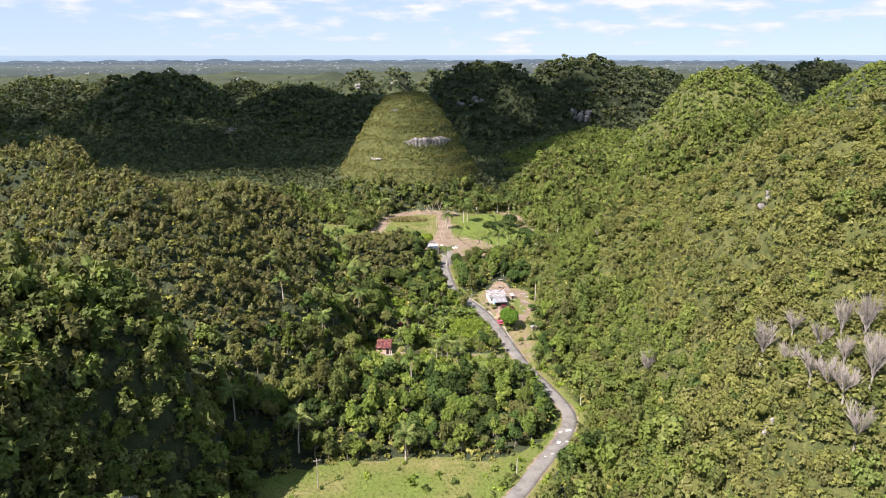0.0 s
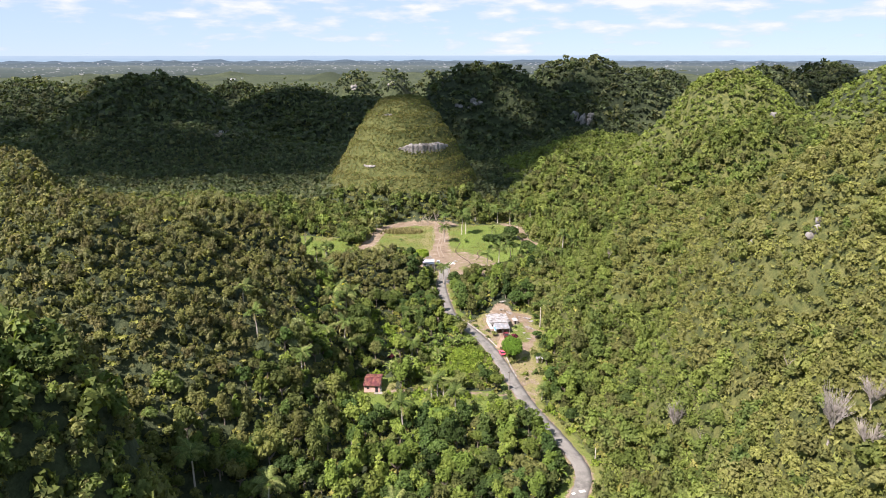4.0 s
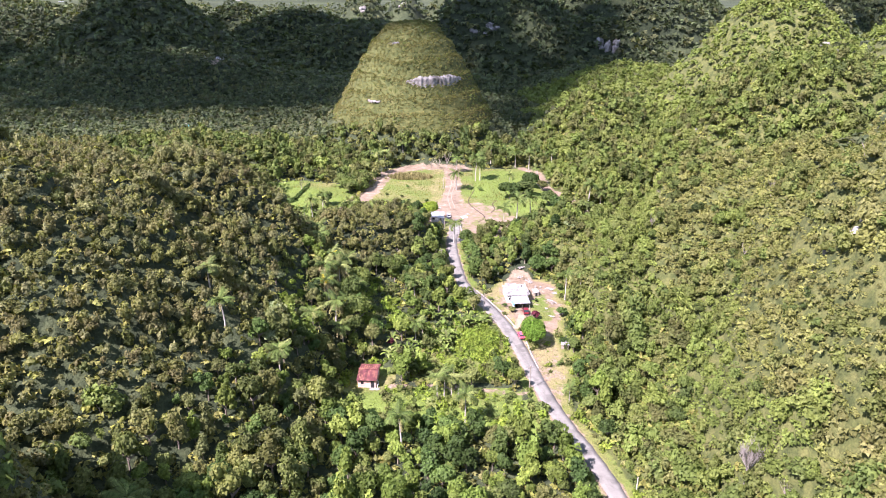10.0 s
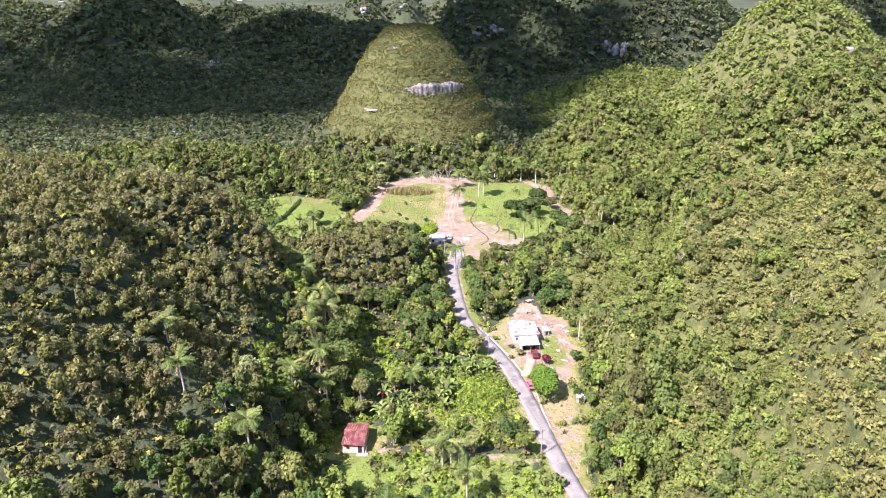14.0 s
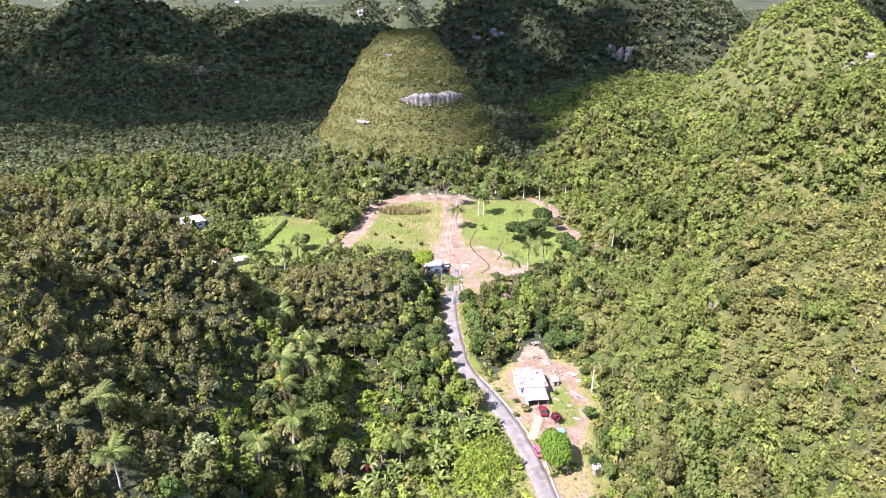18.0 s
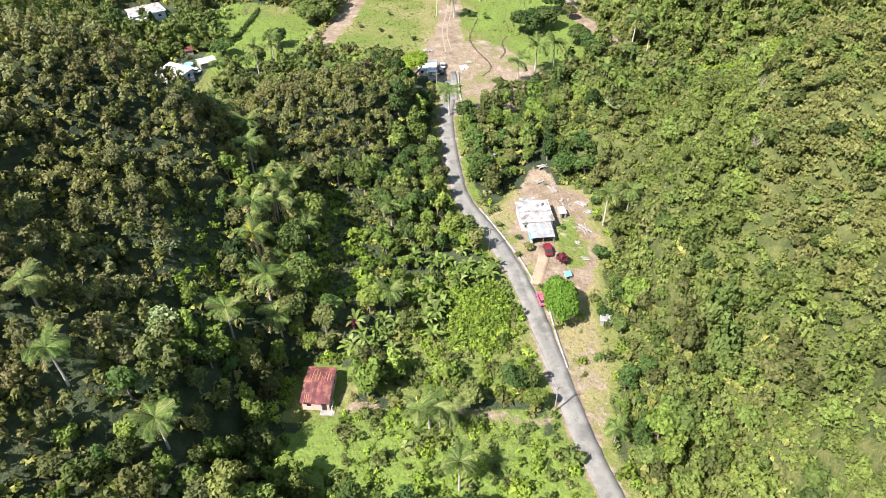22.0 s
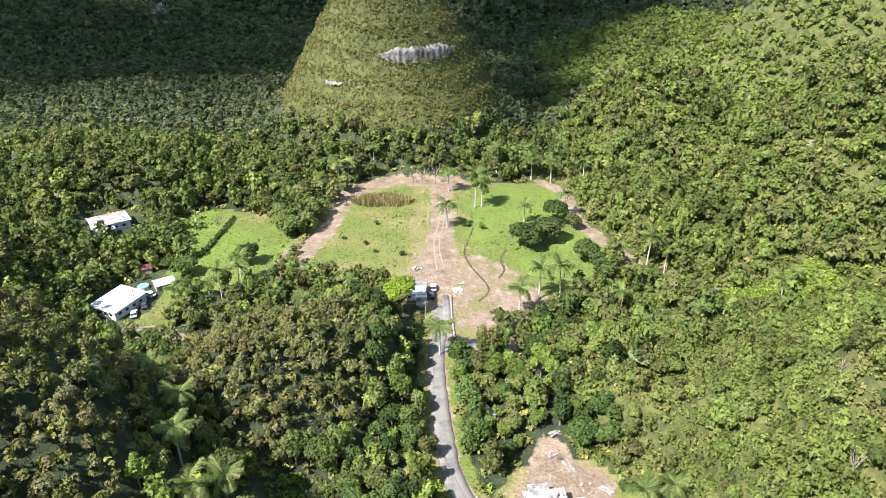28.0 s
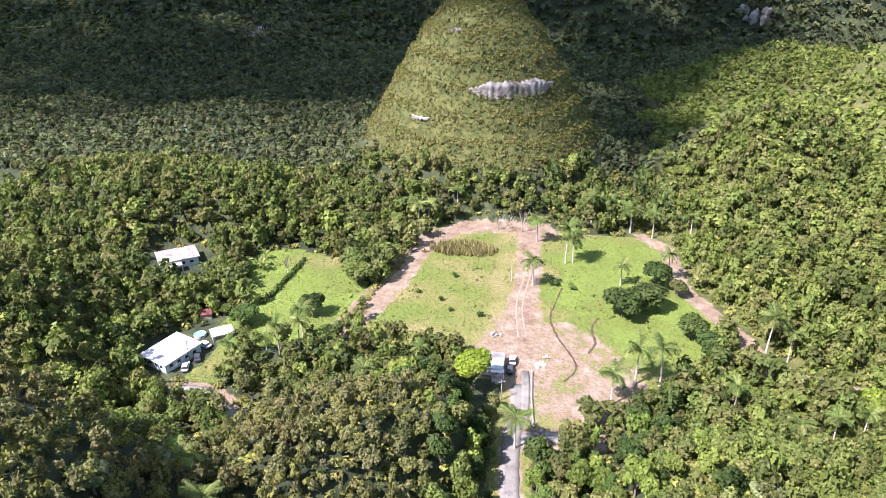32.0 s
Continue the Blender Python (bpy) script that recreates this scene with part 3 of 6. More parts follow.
def ribbon(name, line, half, lift, mat, label, category, edge=0.0, seed=1):
    """A flat strip along a line, with an uneven edge."""
    r, co, quads = random.Random(seed), [], []
    xy = np.array(line)
    d = np.gradient(xy, axis=0)
    d /= np.linalg.norm(d, axis=1)[:, None]
    nrm = np.stack([d[:, 1], -d[:, 0]], -1)
    cols = (-1, -0.4, 0.4, 1)
    for (x, y), (nx, ny) in zip(xy, nrm):
        for c in cols:
            w = c * half + (r.uniform(-edge, edge) if abs(c) == 1 else 0)
            px, py = x + nx * w, y + ny * w
            co.append((px, py, height_at(px, py) + lift))
    for i in range(len(xy) - 1):
        for j in range(3):
            a = i * 4 + j
            quads.append((a, a + 1, a + 5, a + 4))
    me = raw_mesh(name, np.array(co), np.array(quads))
    me.materials.append(mat)
    ob = new(name, me)
    sol = ob.modifiers.new("thick", "SOLIDIFY")
    sol.thickness, sol.offset = 0.25, -1
    return tagged(ob, label, category, kind="structure")


ribbon("road", ROAD, 2.05, 0.10, ASPHALT, "narrow winding grey asphalt lane with worn edges", "road", 0.16)
ribbon("road_branch", BRANCH, 1.8, 0.07, ASPHALT, "short grey asphalt side lane between bare soil", "road", 0.2, 2)
ribbon("road_spur", LANE_LEFT, 1.7, 0.07, ASPHALT, "short grey asphalt lane end beside a white house", "road", 0.25, 3)

# ---- plants ----


def icosphere(level):
    bm = bmesh.new()
    bmesh.ops.create_icosphere(bm, subdivisions=level, radius=1)
    co = np.array([v.co for v in bm.verts])
    tri = np.array([[v.index for v in f.verts] for f in bm.faces])
    bm.free()
    return co, tri


ICO1, ICO2 = icosphere(1), icosphere(2)


def blobs_of(seed, count, spread, low=0.42, high=0.62, flat=0.7, habit=0):
    """The lobes of a crown one metre in radius: middles and radii. Habit 0 rounded, 1 upright, 2 ragged."""
    r = random.Random(seed)
    if habit == 1:
        return np.array([(r.uniform(-0.3, 0.3), r.uniform(-0.3, 0.3), -0.45 + 1.35 * k / count, (0.55 - 0.26 * k / count) * r.uniform(0.85, 1.15)) for k in range(count + 1)])
    if habit == 2:
        made = [(0, 0, 0, high)]
        for k in range(count + 2):
            a, d = r.uniform(0, math.tau), spread * r.uniform(0.5, 1.35)
            made.append((d * math.cos(a), d * math.sin(a), r.uniform(-0.5, 0.75), r.uniform(0.17, low + 0.06)))
        return np.array(made)
    out = [(0, 0, 0.15, high)]
    for k in range(count):
        a = math.tau * (k + r.uniform(0, 0.7)) / count
        d = spread * r.uniform(0.6, 1.05)
        out.append((d * math.cos(a), d * math.sin(a), r.uniform(-0.25, 0.45) * flat, r.uniform(low, high) * 0.85))
    return np.array(out)


def leafy(seed, blobs, leaves, size, corners=4, core=1, droop=0.0):
    """A crown: lobes covered with leaf sprays that face outward and up, round a lumpy inner mass. Points and triangles."""
    g = np.random.default_rng(seed)
    pos, out = [], []
    while len(pos) < leaves:
        b = blobs[g.choice(len(blobs), p=blobs[:, 3] ** 2 / (blobs[:, 3] ** 2).sum())]
        d = g.normal(size=3)
        d /= np.linalg.norm(d)
        if d[2] < -0.2:
            continue
        q = b[:3] + d * b[3] * g.uniform(0.82, 1.16)
        if (np.linalg.norm(q - blobs[:, :3], axis=1) < blobs[:, 3] * 0.79).any():
            continue
        pos.append(q)
        out.append(d)
    pos, out = np.array(pos), np.array(out)
    nrm = out + g.normal(size=pos.shape) * 0.5 + (0, 0, 0.3)
    nrm /= np.linalg.norm(nrm, axis=1)[:, None]
    t = np.cross(nrm, g.normal(size=pos.shape))
    t /= np.linalg.norm(t, axis=1)[:, None]
    u = np.cross(nrm, t)
    s = size * g.uniform(0.65, 1.35, size=(len(pos), 1))
    if corners == 4:
        pts = [pos - t * s, pos - u * s * 0.55 + nrm * s * 0.15, pos + t * s - (0, 0, droop), pos + u * s * 0.55 + nrm * s * 0.15]
        tri = np.array([[0, 1, 2], [0, 2, 3]])
    else:
        pts = [pos - t * s * 0.9 - u * s * 0.5, pos + t * s * 0.9 - u * s * 0.5, pos + u * s * 0.95]
        tri = np.array([[0, 1, 2]])
    co = np.stack(pts, 1).reshape(-1, 3)
    faces = (np.arange(len(pos))[:, None, None] * len(pts) + tri).reshape(-1, 3)
    if core:
        ic, it = ICO1
        for b in blobs[np.argsort(-blobs[:, 3])][:core]:
            faces = np.vstack([faces, it + len(co)])
            co = np.vstack([co, b[:3] + ic * b[3] * 0.82 * g.uniform(0.85, 1.15, size=(len(ic), 1))])
    return co, faces


def scatter(name, templates, x, y, z, radius, tall, tint, mat, label, category, seed=1, lean=0.0):
    """Many plants of one kind as ONE mesh: each takes one of the templates, turned and scaled."""
    g = np.random.default_rng(seed)
    which = g.integers(0, len(templates), len(x))
    cos, tris, tints, base = [], [], [], 0
    for k, (co, tri) in enumerate(templates):
        i = np.where(which == k)[0]
        if not len(i):
            continue
        a = g.uniform(0, math.tau, len(i))
        c, s = np.cos(a)[:, None], np.sin(a)[:, None]
        px = (co[None, :, 0] * c - co[None, :, 1] * s) * radius[i][:, None]
        py = (co[None, :, 0] * s + co[None, :, 1] * c) * radius[i][:, None]
        pz = co[None, :, 2] * tall[i][:, None]
        p = np.stack([px + x[i][:, None], py + y[i][:, None], pz + z[i][:, None]], -1).reshape(-1, 3)
        f = (np.arange(len(i))[:, None, None] * len(co) + tri[None]).reshape(-1, 3) + base
        cos.append(p), tris.append(f), tints.append(np.repeat(tint[i], len(co)))
        base += len(p)
    me = raw_mesh(name, np.vstack(cos), np.vstack(tris), False)
    float_attribute(me, "tint", np.concatenate(tints))
    me.materials.append(mat)
    return tagged(new(name, me), label, category, kind="stuff")


def jittered(x0, x1, y0, y1, step, seed):
    g = np.random.default_rng(seed)
    gx, gy = np.meshgrid(np.arange(x0, x1, step), np.arange(y0, y1, step))
    gx = gx + (np.arange(gx.shape[0]) % 2)[:, None] * step / 2
    return (gx + g.uniform(-0.38, 0.38, gx.shape) * step).ravel(), (gy + g.uniform(-0.38, 0.38, gy.shape) * step).ravel()


def in_reach(x, y):
    return np.abs(x) < 0.67 * (y + 42) + 22


PALMS = [
    (0.7, 308, 1.15), (64.6, 353.3, 1.15), (29.3, 336.5, 1.3), (22.7, 327.0, 1.15), (35.4, 336.4, 1.15), (1.7, 385.7, 1.15), (-42.9, 426.4, 1.15), (-39.5, 427.5, 1.05),
    (36.1, 432.8, 1.4), (43.7, 428.9, 1.1), (12.1, 403.4, 1.25), (14.6, 404.2, 1.15), (1.9, 420, 1.15), (45, 396, 0.9), (29.5, 390, 0.9), (-60.9, 344.7, 1.0), (-64.1, 335.2, 0.9),
    (-68, 335.9, 0.8), (-75.6, 329.9, 0.8), (-59.9, 339, 0.85), (62.5, 317, 0.85), (69.6, 317.5, 0.85), (97.6, 332, 0.85), (78.2, 323, 0.8), (103, 338, 0.85),
    (-47, 262, 1.0), (-10.8, 221.5, 0.85), (-44.3, 252, 0.95), (-54, 181, 0.9), (-60, 190, 0.9), (39.4, 253.3, 1.0), (44.5, 253, 0.85), (31.3, 189.4, 0.65),
    (3.9, 180.1, 0.9), (-11.1, 166.9, 0.95), (-11.1, 127.2, 1.05), (-57, 131, 1.1), (-39.8, 128.4, 1.1), (-12.8, 251.5, 0.8), (-38, 204, 0.95), (-41, 178, 0.95), (52, 330, 0.8), (-36, 318, 0.9), (70, 352, 0.8),
    (-35.5, 248, 1.0), (-29.5, 236, 0.85), (-25.8, 335, 0.8), (56, 424, 1.0), (-30, 440, 1.0), (22, 440, 1.1), (30, 446, 1.0)]
SKIRTED = [(-39.9, 233, 1.2), (-56, 272, 1.2), (-35.8, 237, 1.15), (-31.3, 222, 1.0), (-33.6, 215, 1.15), (-37.5, 226, 1.2), (-31, 210, 1.0), (-40, 243, 1.1)]


def kept_clear(x, y):
    """Roads, fields, yards and houses, where no trees stand."""
    c = (along(ROAD, x, y) < np.where(y < 226, 6.0, 4.2)) | (along(BRANCH, x, y) < 3.6) | (along(TRACK_RIGHT, x, y) < 4.6) | (along(LANE_LEFT, x, y) < 3.2) | (along(TRACK_FAR, x, y) < 5)
    for poly in (FIELD, FIELD_LEFT, YARD, MEADOW, SCRUBLAND, FERNS, HOUSE_GRASS, DIRT_YARD, DIRT_TOP):
        c |= inside(poly, x, y)
    for poly in (HOLLOW, DELL, BANANAS, BANANAS_LOW, MOUND):
        c |= inside(poly, x, y)
    c |= inside(VINES, x, y) & (waves(x, y, 11, 34) < 0.45)
    for hx, hy, hr in PALMS + SKIRTED:
        c |= np.hypot(x - hx, y - hy + 1) < 3.0
    for hx, hy, hr in ((-120, 386, 12), (-110, 379, 8), (-91, 333, 12.5), (-78, 331, 6), (-22.5, 200, 7.5), (-26.5, 194, 5.5), (-22, 192, 6), (-86, 347, 7), (-6, 338, 8), (-11.8, 325, 6.5), (-10.5, 319, 4), (24.6, 222.5, 6)):
        c |= np.hypot(x - hx, y - hy) < hr
    return c


# trees of the near valley
_g = np.random.default_rng(5)


def tree_spots(step, seed):
    x, y = jittered(-215, 240, 25, 470, step, seed)
    ok = in_reach(x, y) & ~kept_clear(x, y) & ~on_cone(x, y)
    x, y = x[ok], y[ok]
    z = ground(x, y)
    ok = (ground(x, y + 2) - z < -2.6) & (y > 120)  # steep slopes that fall away from the valley
    ok |= (np.abs(x) > 60) & (ground(x + 2 * np.sign(x), y + 1) - z < -1.7)
    x, y, z = x[~ok], y[~ok], z[~ok]
    scrubby = (x > 40) & (y < 330) & (z > 12 + 9 * waves(x, y, 60, 8))
    dry = ~scrubby & (((x < np.where(z < 24, -47, -35)) & (z > 14 + 6 * waves(x, y, 40, 9))) | (np.hypot(x + 39, y - 287) < 26))
    return x, y, z, dry, scrubby


_x, _y, _z, _dry, _scrubby = tree_spots(3.9, 11)
_keep = ~_dry & ~_scrubby
_x, _y, _z, _scrubby = _x[_keep], _y[_keep], _z[_keep], _scrubby[_keep]
_dx, _dy, _dz, _dd, _ = tree_spots(2.4, 21)
_hx, _hy = jittered(-105, -44, 45, 108, 2.7, 27)
_hx, _hy = _hx[ground(_hx, _hy) > 2], _hy[ground(_hx, _hy) > 2]
_x, _y, _z, _scrubby = np.concatenate([_x, _hx]), np.concatenate([_y, _hy]), np.concatenate([_z, ground(_hx, _hy)]), np.concatenate([_scrubby, np.zeros(len(_hx), bool)])
_dx, _dy, _dz = _dx[_dd], _dy[_dd], _dz[_dd]
_dry = np.concatenate([np.zeros(len(_x), bool), np.ones(len(_dx), bool)])
_scrubby = np.concatenate([_scrubby, np.zeros(len(_dx), bool)])
_x, _y, _z = np.concatenate([_x, _dx]), np.concatenate([_y, _dy]), np.concatenate([_z, _dz])
_rad = np.clip(_g.lognormal(0.84, 0.34, len(_x)), 1.2, 4.2) * np.where(_dry, 0.58, 1.0) * np.where(_scrubby, 0.7, 1.0)
_single = (_x > -66) & (_x < 40) & (_y > 118) & (_y < 318) & ~_dry & ~_scrubby
_tint = _g.random(len(_x))

CROWNS = [leafy(20 + k, blobs_of(20 + k, 5 + k % 4, 0.54, 0.34, 0.58, 0.7, (0, 2, 1, 2)[k % 4]), 118, 0.2, 3, 1) for k in range(12)]
FINE_CROWNS = [leafy(320 + k, blobs_of(320 + k, 6 + k % 4, 0.56, 0.32, 0.56, 0.75, (0, 2, 2, 1)[k % 4]), 250, 0.128, 3, 3) for k in range(12)]
DRY_CROWNS = [leafy(40 + k, blobs_of(40 + k, 4 + k % 3, 0.5, 0.3, 0.52, 0.7, (2, 0, 2, 1)[k % 4]), 68, 0.215, 3, 1) for k in range(9)]


def near_flight(x, y):
    return (np.abs(x) < 105) & (y > 120) & (y < 318)


def stand(name, sel, templates, mat, label, seed):
    """A stand of trees as two meshes: large crowns near the middle of the valley are closely leaved."""
    fine = near_flight(_x, _y) & (_rad > 1.75)
    for part_name, some, kinds, k in ((name, sel & ~fine, templates, seed), ("large_" + name, sel & fine, FINE_CROWNS, seed + 70)):
        r = _rad[some]
        g = np.random.default_rng(k)
        lift = 0.75 * r + g.uniform(0.5, 2.4, len(r)) + np.where((_x[some] < -38) & (_x[some] > -90) & (_y[some] > 165) & (_y[some] < 275), 1.8, 0)
        scatter(part_name, kinds, _x[some], _y[some], _z[some] + lift, r, r * g.uniform(0.88, 1.48, len(r)), _tint[some], mat, label, "trees", k)


# trees on the bright slopes take a lighter leaf tone, sunlight put into colour
_sun_toned = (((_x > 52) & (_y > 300)) | ((_x > 34) & (_y < 300))) & (_tint + 0.25 * waves(_x, _y, 30, 53) > 0.45)
stand("forest_trees", ~_single & ~_dry & ~_sun_toned, CROWNS, LEAF_FOREST, "dense green broadleaf forest covering valley and hill foot", 1)
stand("slope_trees", ~_single & ~_dry & _sun_toned, CROWNS, LEAF_LOW, "sunlit yellow-green forest on a limestone slope", 3)
stand("dry_forest_trees", ~_single & _dry, DRY_CROWNS, LEAF_DRY, "olive and grey-brown dry forest on a limestone hill", 2)

# low scrub of the right-hand slopes and under the trees
SHRUBS = [leafy(60 + k, blobs_of(60 + k, 5, 0.6, 0.3, 0.52, 0.7, (0, 2, 1, 2)[k % 4]), 62, 0.25, 3, 0) for k in range(12)]
LOW_SHRUBS = [leafy(60 + k, blobs_of(60 + k, 4, 0.6, 0.36, 0.56), 22, 0.36, 3, 0) for k in range(6)]
_sx, _sy = jittered(30, 122, 45, 345, 1.75, 12)
_nx, _ny = jittered(40, 92, 45, 125, 1.9, 29)
_sx, _sy = np.concatenate([_sx, _nx]), np.concatenate([_sy, _ny])
_ok = in_reach(_sx, _sy) & ~kept_clear(_sx, _sy)
_sx, _sy = _sx[_ok], _sy[_ok]
_sz = ground(_sx, _sy)
_ok = (_sz > -6) & (ground(_sx + 2, _sy) - _sz > -1.0)
_sx, _sy, _sz = _sx[_ok], _sy[_ok], _sz[_ok]
_sr = np.clip(_g.lognormal(0.08, 0.42, len(_sx)) * (1.3 + 0.4 * waves(_sx, _sy, 14, 31)), 0.7, 1.75)
_low = _sz < 24 + 12 * waves(_sx, _sy, 45, 54) + 0.08 * (_sy - 150)
_st = _sr * _g.uniform(0.6, 1.3, len(_sx))
SCRUB = [leafy(160 + k, blobs_of(160 + k, 5, 0.6, 0.3, 0.52, 0.7, (0, 2)[k % 2]), 56, 0.225, 3, 0) for k in range(10)]
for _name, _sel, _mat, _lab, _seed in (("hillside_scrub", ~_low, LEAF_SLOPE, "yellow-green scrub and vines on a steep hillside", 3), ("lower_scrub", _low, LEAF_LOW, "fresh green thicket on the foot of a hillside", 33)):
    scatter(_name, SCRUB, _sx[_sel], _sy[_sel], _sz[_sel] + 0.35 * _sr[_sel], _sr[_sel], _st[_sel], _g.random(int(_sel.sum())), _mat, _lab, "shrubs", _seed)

# small trees that stand out of the scrub, in drifts
_kx, _ky, _kz, _, _ks = tree_spots(2.8, 61)
_low = _kz < 38 + 10 * waves(_kx, _ky, 40, 66)
_ok = _ks & (_g.random(len(_kx)) < np.where(_low, 0.85, 0.6) + 0.45 * waves(_kx, _ky, 30, 62))
_kx, _ky, _kz, _low = _kx[_ok], _ky[_ok], _kz[_ok], _low[_ok]
_kr = np.where(_low, 1.12, 1.0) * np.clip(_g.lognormal(0.38, 0.42, len(_kx)) * (1 + 0.3 * waves(_kx, _ky, 24, 63)), 0.8, 2.8)
_kt = _g.random(len(_kx))
_kk = np.where(_kt + 0.3 * waves(_kx, _ky, 22, 64) < 0.3, 0, np.where(_kz < 26 + 12 * waves(_kx, _ky, 45, 54) + 0.08 * (_ky - 150), 1, 2))
for _k, (_name, _mat, _lab) in enumerate((("dark_slope_trees", LEAF_FOREST, "dark green small trees scattered over a sunny slope"), ("low_slope_trees", LEAF_LOW, "fresh green small trees on the foot of a hillside"), ("scrub_trees", LEAF_SLOPE, "yellow-green small trees standing out of hillside scrub"))):
    for _pre, _some, _kinds in (("", (_kk == _k) & (_kr < 1.5), CROWNS), ("large_", (_kk == _k) & (_kr >= 1.5), FINE_CROWNS)):
        _n = int(_some.sum())
        scatter(_pre + _name, _kinds, _kx[_some], _ky[_some], _kz[_some] + 0.8 * _kr[_some] + _g.uniform(0.1, 1.0, _n), _kr[_some], _kr[_some] * _g.uniform(0.8, 1.35, _n), _g.random(_n), _mat, _lab, "trees", 65 + _k)

# undergrowth in the half-open ground
_ux, _uy = jittered(-60, 45, 90, 265, 1.6, 13)
_open = np.zeros(len(_ux), bool)
for _poly, _share in ((SCRUBLAND, 0.6), (HOLLOW, 0.95), (DELL, 0.95), (VINES, 0.85), (MEADOW, 0.05), (YARD, 0.3)):
    _open |= inside(_poly, _ux, _uy) & (_g.random(len(_ux)) < _share)
_open |= (np.hypot(_ux + 22.5, _uy - 200) < 10) & (_g.random(len(_ux)) < 0.35)
_open |= (along(ROAD, _ux, _uy) < 6.5) & (_g.random(len(_ux)) < 0.5)
_open &= (along(ROAD, _ux, _uy) > 3.4) & (along(PATH_SHED, _ux, _uy) > 1.3) & (np.hypot(_ux + 22.5, _uy - 200) > 5.5) & ~inside(DIRT_YARD, _ux, _uy) & ~(inside(VERGE, _ux, _uy) & (_g.random(len(_ux)) < 0.9)) & (np.hypot(_ux - 23, _uy - 255) > 8) & ~((np.abs(_ux + 22) < 4.5) & (_uy > 184) & (_uy < 197))
_ux, _uy = _ux[_open], _uy[_open]
_ur = _g.uniform(0.6, 1.3, len(_ux)) * (1.1 + 0.7 * np.clip(waves(_ux, _uy, 9, 35), -0.5, 1))
_uz = ground(_ux, _uy) + 0.3 * _ur
_ut = _ur * _g.uniform(0.6, 1.4, len(_ux))
for _name, _sel, _mat, _lab, _seed in (("vine_thicket", waves(_ux, _uy, 12, 36) > 0.1, LEAF_BRIGHT, "bright green vines and low bushes beside the lane", 4), ("undergrowth", waves(_ux, _uy, 12, 36) <= 0.1, LEAF_FOREST, "mid-green undergrowth of mixed shrubs beside the lane", 24)):
    scatter(_name, SHRUBS, _ux[_sel], _uy[_sel], _uz[_sel], _ur[_sel], _ut[_sel], _g.random(int(_sel.sum())), _mat, _lab, "shrubs", _seed)

# low shrubs under the dry forest of the left-hand hills
_vx, _vy = jittered(-150, 150, 45, 470, 3.2, 25)
_vz = ground(_vx, _vy)
_ok = in_reach(_vx, _vy) & ~kept_clear(_vx, _vy) & (ground(_vx + 2 * np.sign(_vx), _vy + 1) - _vz > -1.1) & ~((_vx > 40) & (_vy < 330) & (_vz > 14)) & ~on_cone(_vx, _vy)
_vx, _vy, _vz = _vx[_ok], _vy[_ok], _vz[_ok]
_vr = _g.uniform(1.0, 2.1, len(_vx))
scatter("hill_undergrowth", LOW_SHRUBS, _vx, _vy, _vz + 0.3, _vr, _vr * _g.uniform(0.6, 1.2, len(_vx)), _g.random(len(_vx)), LEAF_SCRUB, "olive undergrowth between trees on a limestone hill", "shrubs", 25)

# thicket on the slope beyond the dirt track
_ix, _iy = jittered(52, 185, 335, 475, 2.9, 32)
_ok = in_reach(_ix, _iy) & ~kept_clear(_ix, _iy)
_ix, _iy = _ix[_ok], _iy[_ok]
_ir = _g.uniform(1.3, 2.3, len(_ix))
scatter("slope_thicket", SCRUB, _ix, _iy, ground(_ix, _iy) + 0.4, _ir, _ir * _g.uniform(0.7, 1.5, len(_ix)), _g.random(len(_ix)), LEAF_LOW, "fresh green thicket under trees on a slope", "shrubs", 32)

# weeds in the pasture
_ex, _ey = jittered(-95, 60, 312, 434, 1.7, 26)
_ok = (inside(HOUSE_GRASS, _ex, _ey) | inside(FIELD, _ex, _ey) | inside(FIELD_LEFT, _ex, _ey)) & (soil_amount(_ex, _ey) < 0.3) & (_g.random(len(_ex)) < 0.05 + 0.22 * waves(_ex, _ey, 22, 37))
_ex, _ey = _ex[_ok], _ey[_ok]
_er = _g.uniform(0.3, 0.75, len(_ex))
scatter("pasture_weeds", SHRUBS, _ex, _ey, ground(_ex, _ey) + 0.15, _er, _er * 0.8, _g.random(len(_ex)), LEAF_SCRUB, "low olive weeds dotted over the pasture", "weeds", 26)

# ferns and grass on the round hill
TUFTS = [leafy(80 + k, blobs_of(80 + k, 2, 0.5, 0.5, 0.7), 9, 0.5, 3, 0) for k in range(6)]
_cx, _cy = _g.uniform(-86, 28, 30000), _g.uniform(448, 564, 30000)
_ok = on_cone(_cx, _cy) & ((_cy < 516) | (_g.random(len(_cx)) < 0.2))
_cx, _cy = _cx[_ok], _cy[_ok]
_cz = ground(_cx, _cy)
_cr = np.clip(_g.lognormal(-0.75, 0.4, len(_cx)), 0.2, 1.3)
scatter("hill_ferns", TUFTS, _cx, _cy, _cz + 0.15, _cr, _cr * 0.9, _g.random(len(_cx)), LEAF_FERN, "yellowish fern and grass cover on a round limestone hill", "ferns", 5)
_sel = (_g.random(len(_cx)) < 0.10 + 0.16 * (waves(_cx, _cy, 28, 58) > 0.35) + 0.30 * np.clip((_cx + 12) / 30, 0, 1) + 0.3 * (_cz < 6)) & (_g.random(len(_cx)) < 0.4)
_cr = _g.uniform(0.5, 1.2, len(_cx))
